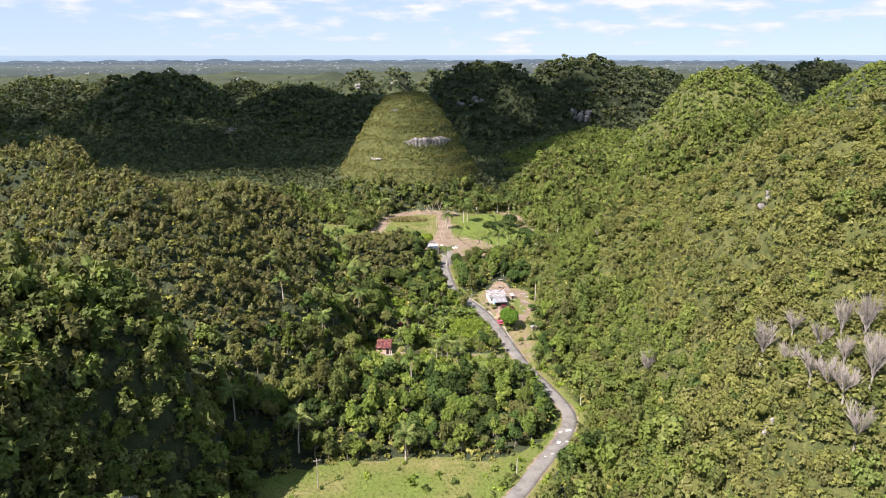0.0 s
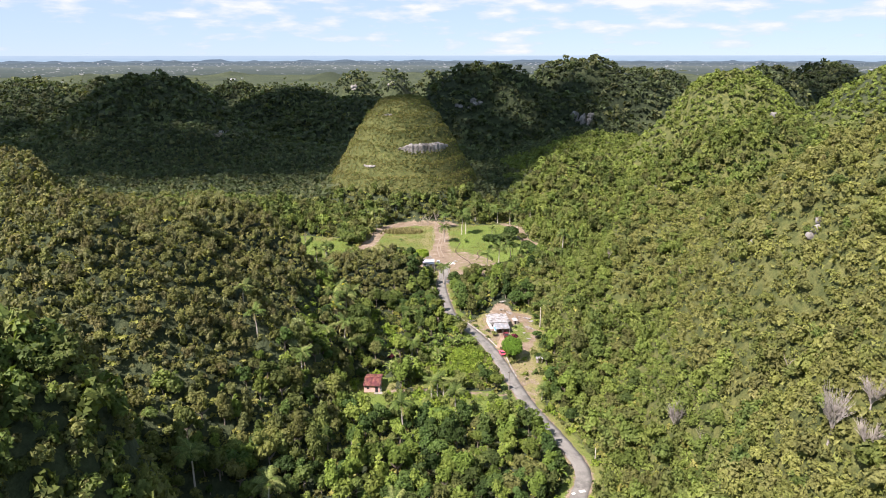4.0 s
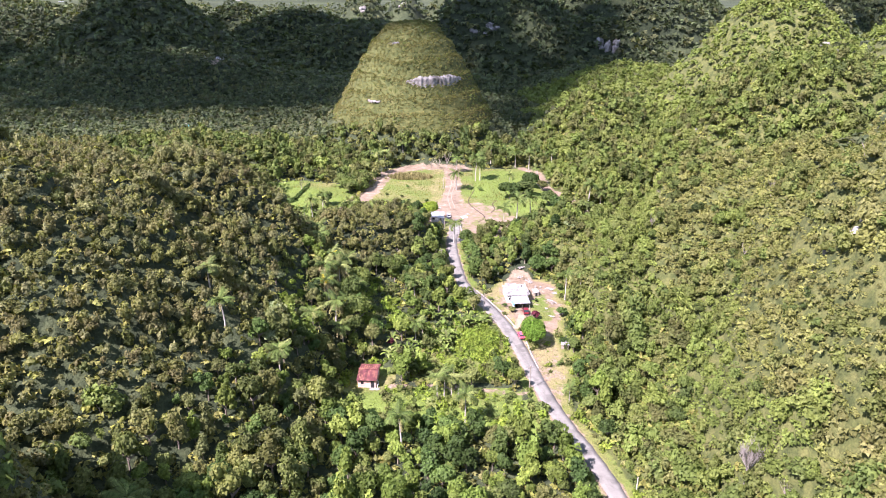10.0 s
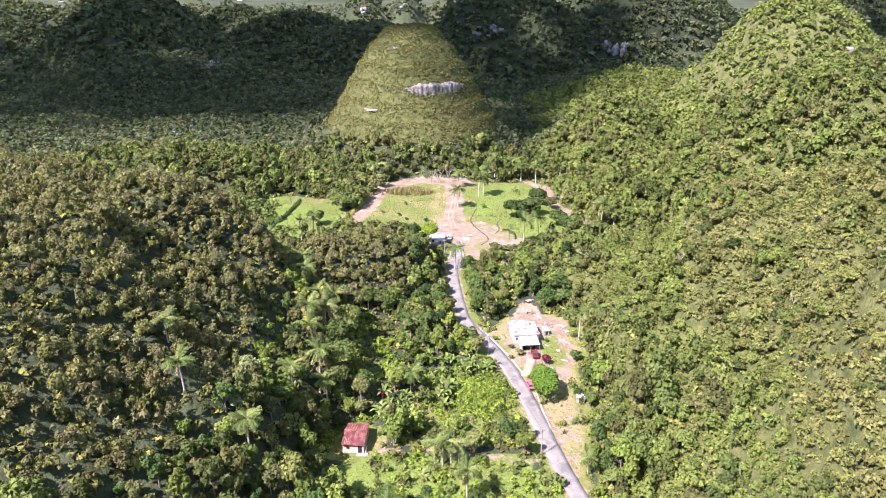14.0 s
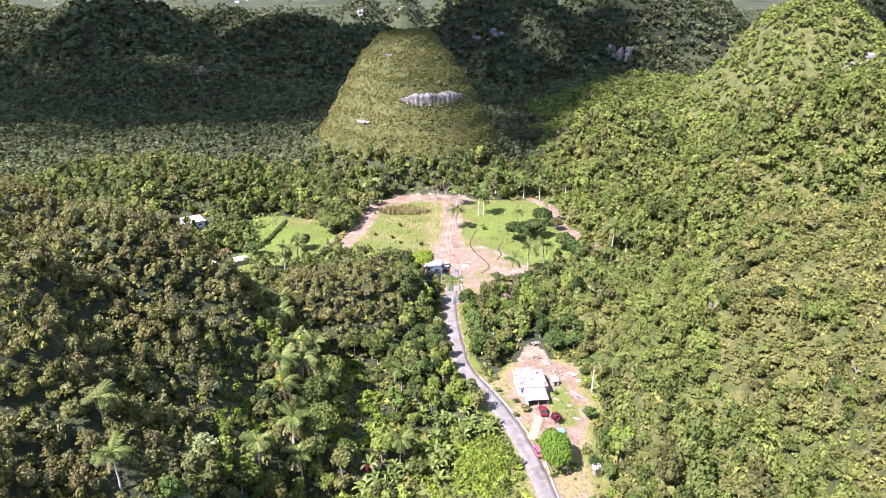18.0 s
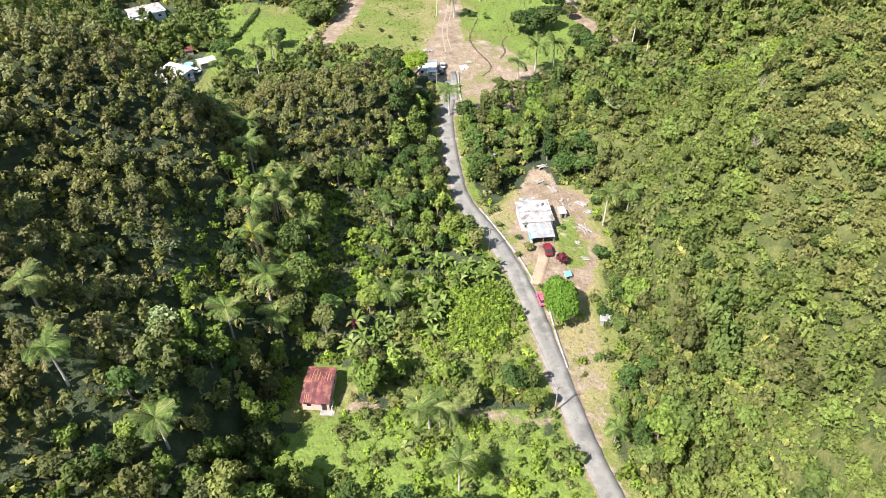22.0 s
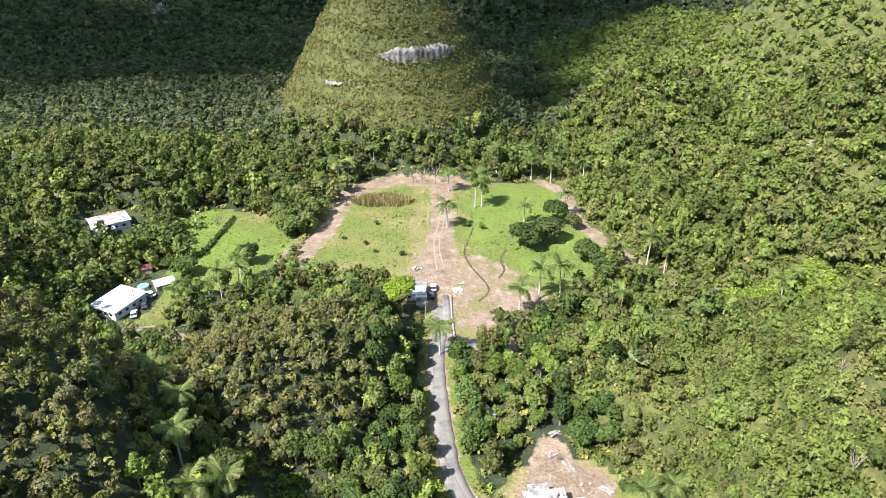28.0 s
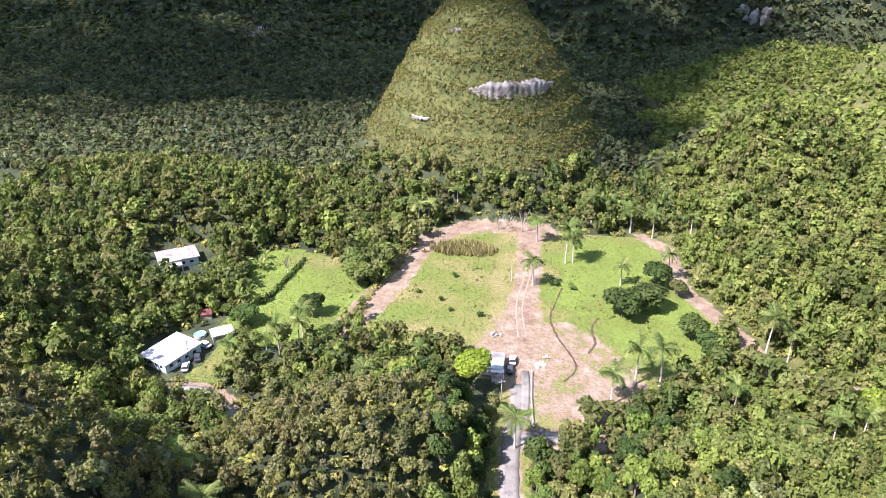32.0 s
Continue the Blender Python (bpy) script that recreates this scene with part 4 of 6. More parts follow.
scatter("hill_shrubs", SCRUB, _cx[_sel], _cy[_sel], _cz[_sel] + 0.3, _cr[_sel], _cr[_sel], _g.random(int(_sel.sum())), LEAF_FOREST, "low dark shrubs between ferns on a round hill", "shrubs", 59)

# woods behind, sparser with distance
FAR_CROWNS = [leafy(90 + k, blobs_of(90 + k, 4, 0.5, 0.36, 0.6, 0.7, (0, 2, 1)[k % 3]), 36, 0.33, 3, 0) for k in range(9)]
TINY = [leafy(110 + k, blobs_of(110 + k, 2, 0.45, 0.5, 0.7), 13, 0.56, 3, 0) for k in range(6)]
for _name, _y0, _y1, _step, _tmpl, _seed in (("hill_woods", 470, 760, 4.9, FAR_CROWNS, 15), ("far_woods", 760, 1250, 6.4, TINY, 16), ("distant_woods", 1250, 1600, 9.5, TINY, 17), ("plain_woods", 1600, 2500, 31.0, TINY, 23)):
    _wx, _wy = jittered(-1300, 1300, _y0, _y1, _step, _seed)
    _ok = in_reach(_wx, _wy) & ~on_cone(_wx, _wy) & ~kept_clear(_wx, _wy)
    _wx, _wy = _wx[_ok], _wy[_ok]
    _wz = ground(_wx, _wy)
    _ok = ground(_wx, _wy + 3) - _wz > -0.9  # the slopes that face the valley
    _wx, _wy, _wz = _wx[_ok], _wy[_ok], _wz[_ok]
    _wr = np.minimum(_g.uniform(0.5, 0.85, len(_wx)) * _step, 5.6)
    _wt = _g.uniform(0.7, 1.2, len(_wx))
    # lit ridge: its sunlight is put in as a lighter leaf tone
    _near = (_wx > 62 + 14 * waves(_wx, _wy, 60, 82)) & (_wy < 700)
    for _pre, _sel, _mat, _lab in (("", ~_near, LEAF_HAZED, "dark green forest on distant limestone hills"), ("sunny_", _near, LEAF_LOW, "sunlit yellow-green forest on a limestone ridge")):
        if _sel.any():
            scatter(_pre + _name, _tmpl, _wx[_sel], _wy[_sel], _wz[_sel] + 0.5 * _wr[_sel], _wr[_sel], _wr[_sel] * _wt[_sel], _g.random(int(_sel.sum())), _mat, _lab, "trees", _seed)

# forest round the start of the valley
_wx, _wy = jittered(-260, 260, -150, 470, 6.2, 31)
_ok = ~in_reach(_wx, _wy) | (_wy < 42) | ((_wx > 118) & (_wy < 330))
_ok &= (_wy < 42) | (np.abs(_wx) > 95)
_wx, _wy = _wx[_ok], _wy[_ok]
_wr = _g.uniform(2.6, 4.6, len(_wx))
scatter("surrounding_woods", TINY, _wx, _wy, ground(_wx, _wy) + 0.6 * _wr, _wr, _wr * _g.uniform(0.7, 1.1, len(_wx)), _g.random(len(_wx)), LEAF_HAZED, "dense green forest around the valley mouth", "trees", 31)

# grass of the clearings
BLADES = []
for _k in range(4):
    _q = np.random.default_rng(130 + _k)
    _n = 7
    _a, _d = _q.uniform(0, math.tau, _n), _q.uniform(0, 0.6, _n)
    _b = np.stack([_d * np.cos(_a), _d * np.sin(_a), np.zeros(_n)], -1)
    _o = np.stack([np.cos(_a + 1.4), np.sin(_a + 1.4), np.zeros(_n)], -1) * 0.28
    _t = _b * 1.5 + np.stack([_q.normal(size=_n) * 0.3, _q.normal(size=_n) * 0.3, _q.uniform(0.5, 1.0, _n)], -1)
    BLADES.append((np.stack([_b - _o, _b + _o, _t], 1).reshape(-1, 3), np.arange(_n * 3).reshape(-1, 3)))
_bx, _by = jittered(-125, 120, 92, 436, 0.95, 18)
_gm, _sm = grass_amount(_bx, _by), soil_amount(_bx, _by)
_ok = (_gm > 0.3) & (_sm < 0.5) & (_bx < np.where(_by < 345, 40, 200)) & (_g.random(len(_bx)) < 0.85) & (along(ROAD, _bx, _by) > 2.6)
_bx, _by = _bx[_ok], _by[_ok]
_br = _g.uniform(0.28, 0.55, len(_bx))
_lush = lushness(_bx, _by) + _g.uniform(-0.12, 0.12, len(_bx))
for _name, _sel, _mat, _lab in (("meadow_grass", (_lush >= 0.3) & (_lush < 0.72), GRASS_BLADE, "rough olive green grass of the valley clearings"), ("lush_grass", _lush >= 0.72, GRASS_LUSH, "lush lime-green grass of the pasture"), ("dry_grass", _lush < 0.3, GRASS_DRY, "pale straw-coloured grass beside the lane")):
    scatter(_name, BLADES, _bx[_sel], _by[_sel], ground(_bx[_sel], _by[_sel]) - 0.05, _br[_sel], _br[_sel] * 0.75, _g.random(int(_sel.sum())), _mat, _lab, "grass", 6)

# the mound of vines between the bananas and the lane
_mx, _my = jittered(0, 16, 210, 231, 0.95, 28)
_ok = inside(MOUND, _mx, _my) & (along(ROAD, _mx, _my) > 3.2)
_mx, _my = _mx[_ok], _my[_ok]
_mr = _g.uniform(0.75, 1.35, len(_mx))
_mz = ground(_mx, _my) + 2.6 * np.clip(1 - np.hypot((_mx - 8.5) / 7.5, (_my - 221) / 10) ** 2, 0, 1) * (0.8 + 0.3 * waves(_mx, _my, 6, 52))
scatter("vine_mound", SHRUBS, _mx, _my, _mz, _mr, _mr * 1.1, _g.random(len(_mx)), LEAF_BRIGHT, "bright green mound of vines smothering bushes", "vines", 28)


def part(name, data, material, parent, label="", smooth=False):
    """Links a bmesh, or points and triangles, as one mesh under its thing."""
    if isinstance(data, tuple):
        me = raw_mesh(name, np.asarray(data[0]), np.asarray(data[1]), smooth)
    elif isinstance(data, bpy.types.Mesh):
        me = data
    else:
        me = bpy.data.meshes.new(name)
        data.to_mesh(me)
        data.free()
    if not me.materials:
        me.materials.append(material)
    ob = new(name, me)
    ob.parent = parent
    return tagged(ob, label) if label else ob


def thing(name, m, label, category, group=""):
    ob = new(name)
    ob.matrix_world = m
    ob.empty_display_size = 0.5
    return tagged(ob, label, category, group)


def tube(bm, points, radii, sides=6):
    """A tapering limb through the points."""
    rings = []
    pts = [Vector(p) for p in points]
    for i, (p, r) in enumerate(zip(pts, radii)):
        d = (pts[min(i + 1, len(pts) - 1)] - pts[max(i - 1, 0)]).normalized()
        a = d.orthogonal().normalized()
        b = d.cross(a)
        rings.append([bm.verts.new(p + r * (a * math.cos(math.tau * k / sides) + b * math.sin(math.tau * k / sides))) for k in range(sides)])
    for u, v in zip(rings, rings[1:]):
        for k in range(sides):
            bm.faces.new((u[k], u[(k + 1) % sides], v[(k + 1) % sides], v[k]))
    bm.faces.new(rings[-1])
    bm.faces.new(rings[0][::-1])
    return bm


def trunk(seed, height, girth, limbs=4, spread=1.2):
    """A tapering trunk out of whose upper part the limbs grow, all in one piece."""
    r, bm = random.Random(seed), bmesh.new()
    lean = Vector((r.uniform(-0.2, 0.2), r.uniform(-0.2, 0.2), 0))
    tube(bm, [(0, 0, -0.8), lean * 0.3 + Vector((0, 0, height * 0.45)), lean * 0.8 + Vector((0, 0, height * 0.8)), lean + Vector((0, 0, height))], [girth * 1.3, girth, girth * 0.85, girth * 0.6], limbs * 2)
    bm.faces.ensure_lookup_table()
    grow = list(bm.faces)[limbs * 4:limbs * 6:2]
    for f in grow:
        d = f.normal + Vector((0, 0, r.uniform(0.5, 1.0)))
        for step, k in ((0.55, 0.8), (0.45, 0.5)):
            f = bmesh.ops.extrude_discrete_faces(bm, faces=[f])["faces"][0]
            c = f.calc_center_median()
            for v in f.verts:
                v.co = c + (v.co - c) * k + d * spread * step
            d = d + Vector((0, 0, 0.3))
    return bm


def tree_kinds(name, mat, label, seed, variants, leaves, size, lobes, squash=1.0, trunk_h=1.6):
    """Variants of one tree: trunk with limbs, and a leafy crown 2.6 m in radius."""
    made = []
    for k in range(variants):
        bl = blobs_of(seed + k, lobes + k % 2, 0.54, 0.36, 0.58, 0.8, (0, 2, 1, 2)[k % 4])
        co, tri = leafy(seed + k, bl, leaves, size, 3, 4)
        co = co * (2.6, 2.6, 2.6 * squash) + (0, 0, trunk_h + 1.9 * squash)
        ob = thing(name, Matrix(), label, "tree", "valley trees")
        part("trunk", trunk(seed + k, trunk_h + 0.6, 0.16, 4, 1.3), BARK, ob)
        part("crown", (co, tri), mat, ob)
        made.append(ob)
    return made


def spread_things(kinds, spots, seed):
    """The first spot of each variant takes the original, the rest take copies."""
    r, used = random.Random(seed), set()
    for i, (x, y, s) in enumerate(spots):
        k = i % len(kinds)
        m = Matrix.Translation((x, y, height_at(x, y))) @ Matrix.Rotation(r.uniform(0, math.tau), 4, "Z") @ Matrix.Diagonal((s, s, s * r.uniform(0.85, 1.2), 1))
        ob = kinds[k]
        if k in used:
            ob = copy_thing(ob, m)
        used.add(k)
        ob.matrix_world = m


_i = np.where(_single)[0]
_pick = _g.permutation(len(_i))
_all = [(float(_x[j]), float(_y[j]), float(min(_rad[j], 3.3) / 2.6)) for j in _i[_pick]]
_olive = [q for q in _all if q[0] < -28]
_olive = [q for _k, q in enumerate(_olive) if _k % 2]
_rest = [q for q in _all if q not in set(_olive)]
_share = -(-len(_rest) // 3)
_spots = _rest + _olive
KINDS = (("broadleaf_tree", LEAF_FOREST, "mid-green broadleaf tree with a lumpy crown in the forest", 200, 4, 400, 0.125, 6, 1.0),
         ("leafy_tree", LEAF_FRESH, "fresh green leafy tree with a rounded crown in the valley", 230, 4, 400, 0.13, 5, 1.15),
         ("shade_tree", LEAF_DEEP, "dark green dense shade tree among lighter forest trees", 260, 4, 400, 0.125, 6, 1.0),
         ("forest_tree", LEAF_OLIVE, "", 290, 4, 340, 0.12, 6, 1.3))
for _k, (_nm, _mat, _lab, _seed, _var, _lv, _sz, _lobes, _sq) in enumerate(KINDS):
    _lab = _lab or "olive-grey slender forest tree with a thin uneven crown"
    spread_things(tree_kinds(_nm, _mat, _lab, _seed, _var, _lv, _sz, _lobes, _sq), (_olive if _k == 3 else _rest[_k * _share:(_k + 1) * _share]), _seed)
print("single trees", len(_spots), "forest", len(_x), "scrub", len(_sx), "grass", len(_bx), "ferns", len(_cx), "under", len(_ux))

# ---- palms, bananas and other plants of their own ----


def frond_mesh(name, length, width, droop, mat, seed, pairs=11):
    """A feather leaf: an arching rib with leaflets hanging to both sides."""
    r = random.Random(seed)
    co, tri = [], []

    def rib(t):
        return Vector((length * t * (1 - 0.18 * t * droop), 0, length * (0.55 * t - droop * t * t)))
    for k in range(pairs):
        t0, t1 = 0.1 + 0.9 * k / pairs, 0.1 + 0.9 * (k + 0.9) / pairs
        w = width * math.sin(math.pi * min(0.97, 0.12 + 0.86 * t0)) ** 0.6
        for s in (-1, 1):
            a, b = rib(t0), rib(t1)
            tip = rib(min(1, t0 + 0.16)) + Vector((0, s * w, -0.45 * w * r.uniform(0.6, 1.3)))
            i = len(co)
            co += [a, b, tip]
            tri.append((i, i + 1, i + 2) if s > 0 else (i + 1, i, i + 2))
    for k in range(4):
        a, b = rib(k / 4), rib((k + 1) / 4)
        i = len(co)
        w = 0.05 * length / 3
        co += [a - Vector((0, w, 0)), a + Vector((0, w, 0)), b]
        tri.append((i, i + 1, i + 2))
    me = raw_mesh(name, np.array([tuple(c) for c in co]), np.array(tri), False)
    me.materials.append(mat)
    return me


FRONDS = [frond_mesh("frond", 4.1, 1.15, d, LEAF_PALM, 300 + k, 15) for k, d in enumerate((0.35, 0.62, 0.95))]
FROND_DRY = frond_mesh("dry_frond", 3.3, 0.6, 1.5, DRY_STEM, 310, 8)
FROND_GOLD = frond_mesh("golden_frond", 2.2, 0.75, 0.3, LEAF_GOLD, 311, 8)


def palm(seed, height, label, dry=0, golden=0, crown=22):
    """A palm eight metres or so tall: ringed pale trunk, feather leaves, perhaps a skirt of dry ones."""
    r = random.Random(seed)
    ob = thing("palm_tree", Matrix(), label, "palm tree", "palms of the valley")
    bx, by = r.uniform(-0.5, 0.5), r.uniform(-0.5, 0.5)
    top = Vector((bx, by, height))
    part("trunk", tube(bmesh.new(), [(0, 0, -0.6), (bx * 0.1, by * 0.1, height * 0.35), (bx * 0.5, by * 0.5, height * 0.7), top], [0.26, 0.2, 0.17, 0.13], 8), PALM_BARK, ob)
    part("crownshaft", tube(bmesh.new(), [top, top + Vector((0, 0, 0.55)), top + Vector((0, 0, 1.0))], [0.15, 0.17, 0.06], 7), LEAF_BRIGHT, ob)
    for k in range(crown + dry + golden):
        f = part("frond", FRONDS[(0, 1, 2, 1)[k % 4]] if k < crown else FROND_DRY if k < crown + dry else FROND_GOLD, None, ob)
        f.matrix_local = Matrix.Translation(top + Vector((0, 0, 0.75 if k < crown else 0.45))) @ Matrix.Rotation(math.tau * (k * 0.382 + r.uniform(-0.05, 0.05)), 4, "Z") @ Matrix.Rotation(radians(r.uniform(-14, 14) - 16 * (k % 4 == 0)), 4, "Y")
    return ob


PALM_LABEL = "tall royal palm with a pale trunk and feathery crown"
PALM_KINDS = [palm(401, 7.4, PALM_LABEL), palm(402, 8.6, PALM_LABEL, 3), palm(403, 6.6, PALM_LABEL, 1)]
PALM_SKIRT = [palm(404, 6.4, "shaggy palm with a skirt of hanging dry fronds", 12, 0, 13), palm(405, 5.6, "shaggy palm with dry fronds and a golden flower spray", 10, 5, 12)]
PALM_YOUNG = [palm(406, 4.6, "young slender palm with a thin whitish trunk beside a path", 0, 0, 9)]
spread_things(PALM_KINDS, PALMS, 41)
spread_things(PALM_SKIRT, SKIRTED, 42)
spread_things(PALM_YOUNG, [(-3.4, 192.4, 1), (-1.5, 192.6, 1.1), (0.4, 192.2, 1), (2.2, 192.5, 0.95)], 43)


def banana_leaf(seed, length):
    r, co, quads = random.Random(seed), [], []
    n = 6
    for k in range(n + 1):
        t = k / n
        w = 0.31 * math.sin(math.pi * (0.06 + 0.9 * t)) ** 0.7 + 0.02
        x, z = length * t * (1 - 0.2 * t), length * (0.95 * t - 0.85 * t * t)
        for s in (-1, 0, 1):
            co.append((x, s * w, z + (0.1 * w if s else 0) - r.uniform(0, 0.05)))
    for k in range(n):
        for j in (0, 1):
            a = k * 3 + j
            quads.append((a, a + 1, a + 4, a + 3))
    me = raw_mesh("leaf", np.array(co), np.array(quads))
    me.materials.append(LEAF_BANANA)
    return me


BANANA_LEAVES = [banana_leaf(500 + k, 2.5 + 0.3 * k) for k in range(3)]


def banana(seed):
    r = random.Random(seed)
    ob = thing("banana_plant", Matrix(), "banana plant with broad arching pale green leaves", "banana plant", "banana grove")
    part("stem", tube(bmesh.new(), [(0, 0, -0.3), (0, 0, 1.0), (0.05, 0, 1.9)], [0.16, 0.13, 0.08], 7), LEAF_BANANA, ob)
    for k in range(9):
        f = part("leaf", BANANA_LEAVES[k % 3], None, ob)
        f.matrix_local = Matrix.Translation((0, 0, 1.75)) @ Matrix.Rotation(math.tau * k * 0.382 + r.uniform(-0.2, 0.2), 4, "Z") @ Matrix.Rotation(radians(r.uniform(-42, 8)), 4, "Y")
    return ob


_q = random.Random(77)
_spots = []
for _cx0, _cy0, _n, _sx0, _sy0 in ((9, 235.5, 14, 5.5, 4), (-1, 236, 13, 5.5, 5), (-15.5, 209.5, 11, 4, 3.5), (-13.5, 214.5, 6, 4, 3.5), (-2.5, 222, 9, 4, 5), (27, 147, 5, 2.5, 2.5), (8, 271, 5, 2, 3), (-103, 382, 8, 5, 4), (-95, 374, 9, 5, 5), (-91, 386, 6, 4, 4)):
    _spots += [(_cx0 + _q.gauss(0, _sx0 * 0.6), _cy0 + _q.gauss(0, _sy0 * 0.6), _q.uniform(0.8, 1.2)) for _ in range(_n)]
spread_things([banana(520), banana(521), banana(522)], [s for s in _spots if float(along(ROAD, np.array([s[0]]), np.array([s[1]]))[0]) > 3.2], 44)


def feature_tree(name, label, mat, x, y, rx, ry, tall, trunk_h, seed, leaves=900, size=0.11, lobes=9, bark=None):
    """A tree that stands out: its own crown shape, closely leaved."""
    ob = thing(name, pose(x, y, height_at(x, y)), label, "tree")
    bl = blobs_of(seed, lobes, 0.58, 0.36, 0.52)
    co, tri = leafy(seed, bl, leaves, size, 4, 10)
    part("trunk", trunk(seed, trunk_h + 0.5, 0.2, 5, min(rx, ry) * 0.5), bark or BARK, ob)
    part("crown", (co * (rx, ry, tall / 2) + (0, 0, trunk_h + tall * 0.42), tri), mat, ob)
    return ob


feature_tree("mango_tree", "bright green dense mango tree beside the lane", LEAF_MANGO, 25.2, 222.4, 4.0, 6.6, 8.4, 1.2, 600, 2600, 0.064, 18)
feature_tree("round_tree", "bright green round-headed tree beside the white cottage", LEAF_LIME, -11.0, 327.5, 5.4, 5.4, 9.8, 3.8, 601, 2000, 0.07, 14)
feature_tree("plum_tree", "small maroon-leaved ornamental tree in a house yard", LEAF_PLUM, 27.4, 238.6, 1.7, 1.7, 3.0, 0.5, 602, 300, 0.17)
feature_tree("plum_tree", "maroon-leaved shrub among banana plants", LEAF_PLUM, -17.5, 214.5, 1.4, 1.4, 2.6, 0.6, 603, 260, 0.18)
feature_tree("yard_tree", "large dark green tree shading the edge of a yard", LEAF_DEEP, 31.2, 273, 3.6, 3.6, 8.5, 1.4, 604, 900, 0.11)
for _k, (_tx, _ty, _tr, _tt) in enumerate(((-62.1, 357.4, 3.9, 7.4), (-80.1, 349.3, 4.4, 7.0), (-95.9, 358, 2.6, 4.5), (28.5, 370, 6.2, 9.5), (47, 360.5, 4.8, 8), (41.5, 391, 5.2, 9), (50.5, 352, 4.8, 7.5))):
    feature_tree("field_tree", "dark green rounded tree standing alone in the pasture", LEAF_DEEP, _tx, _ty, _tr, _tr, _tt, 1.1, 610 + _k, 700, 0.12)
for _k, (_tx, _ty, _tr, _tt) in enumerate(((-53.5, 379.2, 5.6, 8.4), (-48.5, 390, 5.4, 9), (-58, 388, 5.2, 8), (36, 375.5, 6.2, 9.5), (46.5, 385, 3.4, 6), (37, 383, 3.0, 6), (54.5, 347, 3.0, 5), (-76, 341, 2.6, 4), (-88, 354, 2.6, 3.4))):
    feature_tree("field_tree", "olive green spreading tree at the edge of the pasture", LEAF_FOREST, _tx, _ty, _tr, _tr, _tt, 0.9, 630 + _k, 700, 0.12)
for _k, (_tx, _ty, _tr, _tt) in enumerate(((-58, 268, 3.4, 4.5), (-58, 207, 2.4, 4), (-46.5, 196.2, 3.7, 6.5), (-44, 185, 3.3, 5), (-62, 229, 2.8, 4.5), (-50, 214, 2.8, 4.5), (-57, 252, 3, 5), (-73, 322, 3.5, 3.5), (45, 283, 3.2, 3.2))):
    feature_tree("pale_tree", "pale grey-green silvery tree standing out from darker forest", LEAF_PALE, _tx, _ty, _tr, _tr, _tt, 1.6, 650 + _k, 460, 0.15)
for _k, (_tx, _ty, _tr) in enumerate(((20.3, 243.5, 1.5), (18.2, 247.5, 1.0), (29.3, 251.7, 0.8), (27.3, 240.6, 0.9), (36.6, 241, 2.4), (34.6, 221.5, 1.9), (13.5, 252.5, 1.0), (8, 387, 1.8), (14, 385, 1.6), (17.5, 241, 0.9), (38.5, 262, 1.6), (19, 303, 1.6), (-26, 372, 1.1), (-22, 366, 0.9), (-13, 364, 1.2), (-34, 376, 1.0), (-24, 388, 1.3))):
    feature_tree("bush", "low dark green bush on open ground", LEAF_DEEP if _k % 3 else LEAF_FOREST, _tx, _ty, _tr, _tr, _tr * 1.5, 0.1, 670 + _k, 170, 0.2, 5)
for _k, (_tx, _ty, _tr, _tt) in enumerate(((-30.5, 243.5, 4.4, 10), (-32, 229, 4.0, 10.5), (-27.5, 218.5, 3.8, 9), (-36, 252, 4.2, 10), (-22, 264, 4, 8), (-29, 212, 3.4, 8))):
    feature_tree("tall_tree", "tall mid-green tree with a full crown beside a hollow", LEAF_FOREST, _tx, _ty, _tr, _tr, _tt, 2.2, 700 + _k, 1000, 0.1)
for _k, (_tx, _ty) in enumerate(((3.5, 246.5), (5.5, 244.5), (1.5, 248.5))):
    feature_tree("bamboo_clump", "feathery light green bamboo clump by the road bend", LEAF_BRIGHT, _tx, _ty, 2.4, 2.4, 4.2, 0.3, 690 + _k, 420, 0.16, 7)


def bare_tree(seed, height, twigs, fan, label, mat=None):
    """A leafless tree: trunk, forked limbs and a brush of fine upright twigs."""
    r = random.Random(seed)
    ob = thing("bare_tree", Matrix(), label, "bare tree", "bare trees")
    bm = bmesh.new()
    fork = Vector((r.uniform(-0.2, 0.2), r.uniform(-0.2, 0.2), height * 0.3))
    tube(bm, [(0, 0, -0.5), fork * 0.6, fork], [0.15, 0.12, 0.1], 6)
    part("trunk", bm, mat or BLEACHED, ob)
    for k in range(5):
        a = math.tau * k / 5 + r.uniform(-0.4, 0.4)
        e = fork + Vector((math.cos(a) * fan, math.sin(a) * fan, height * r.uniform(0.3, 0.5)))
        lb = tube(bmesh.new(), [fork * 0.95, (fork + e) / 2 + Vector((0.1, 0.05, 0.15)), e], [0.08, 0.06, 0.035], 4)
        for j in range(twigs):
            u = r.uniform(0.25, 1.0)
            s = fork.lerp(e, u)
            d = Vector((math.cos(a) * 0.35 + r.uniform(-0.65, 0.65), math.sin(a) * 0.35 + r.uniform(-0.65, 0.65), r.uniform(0.9, 1.9))).normalized()
            n = height * r.uniform(0.2, 0.42)
            tube(lb, [s, s + d * n * 0.5 + Vector((r.uniform(-0.1, 0.1), r.uniform(-0.1, 0.1), 0)), s + d * n], [0.026, 0.02, 0.008], 3)
        part("limb", lb, mat or BLEACHED, ob)
    return ob


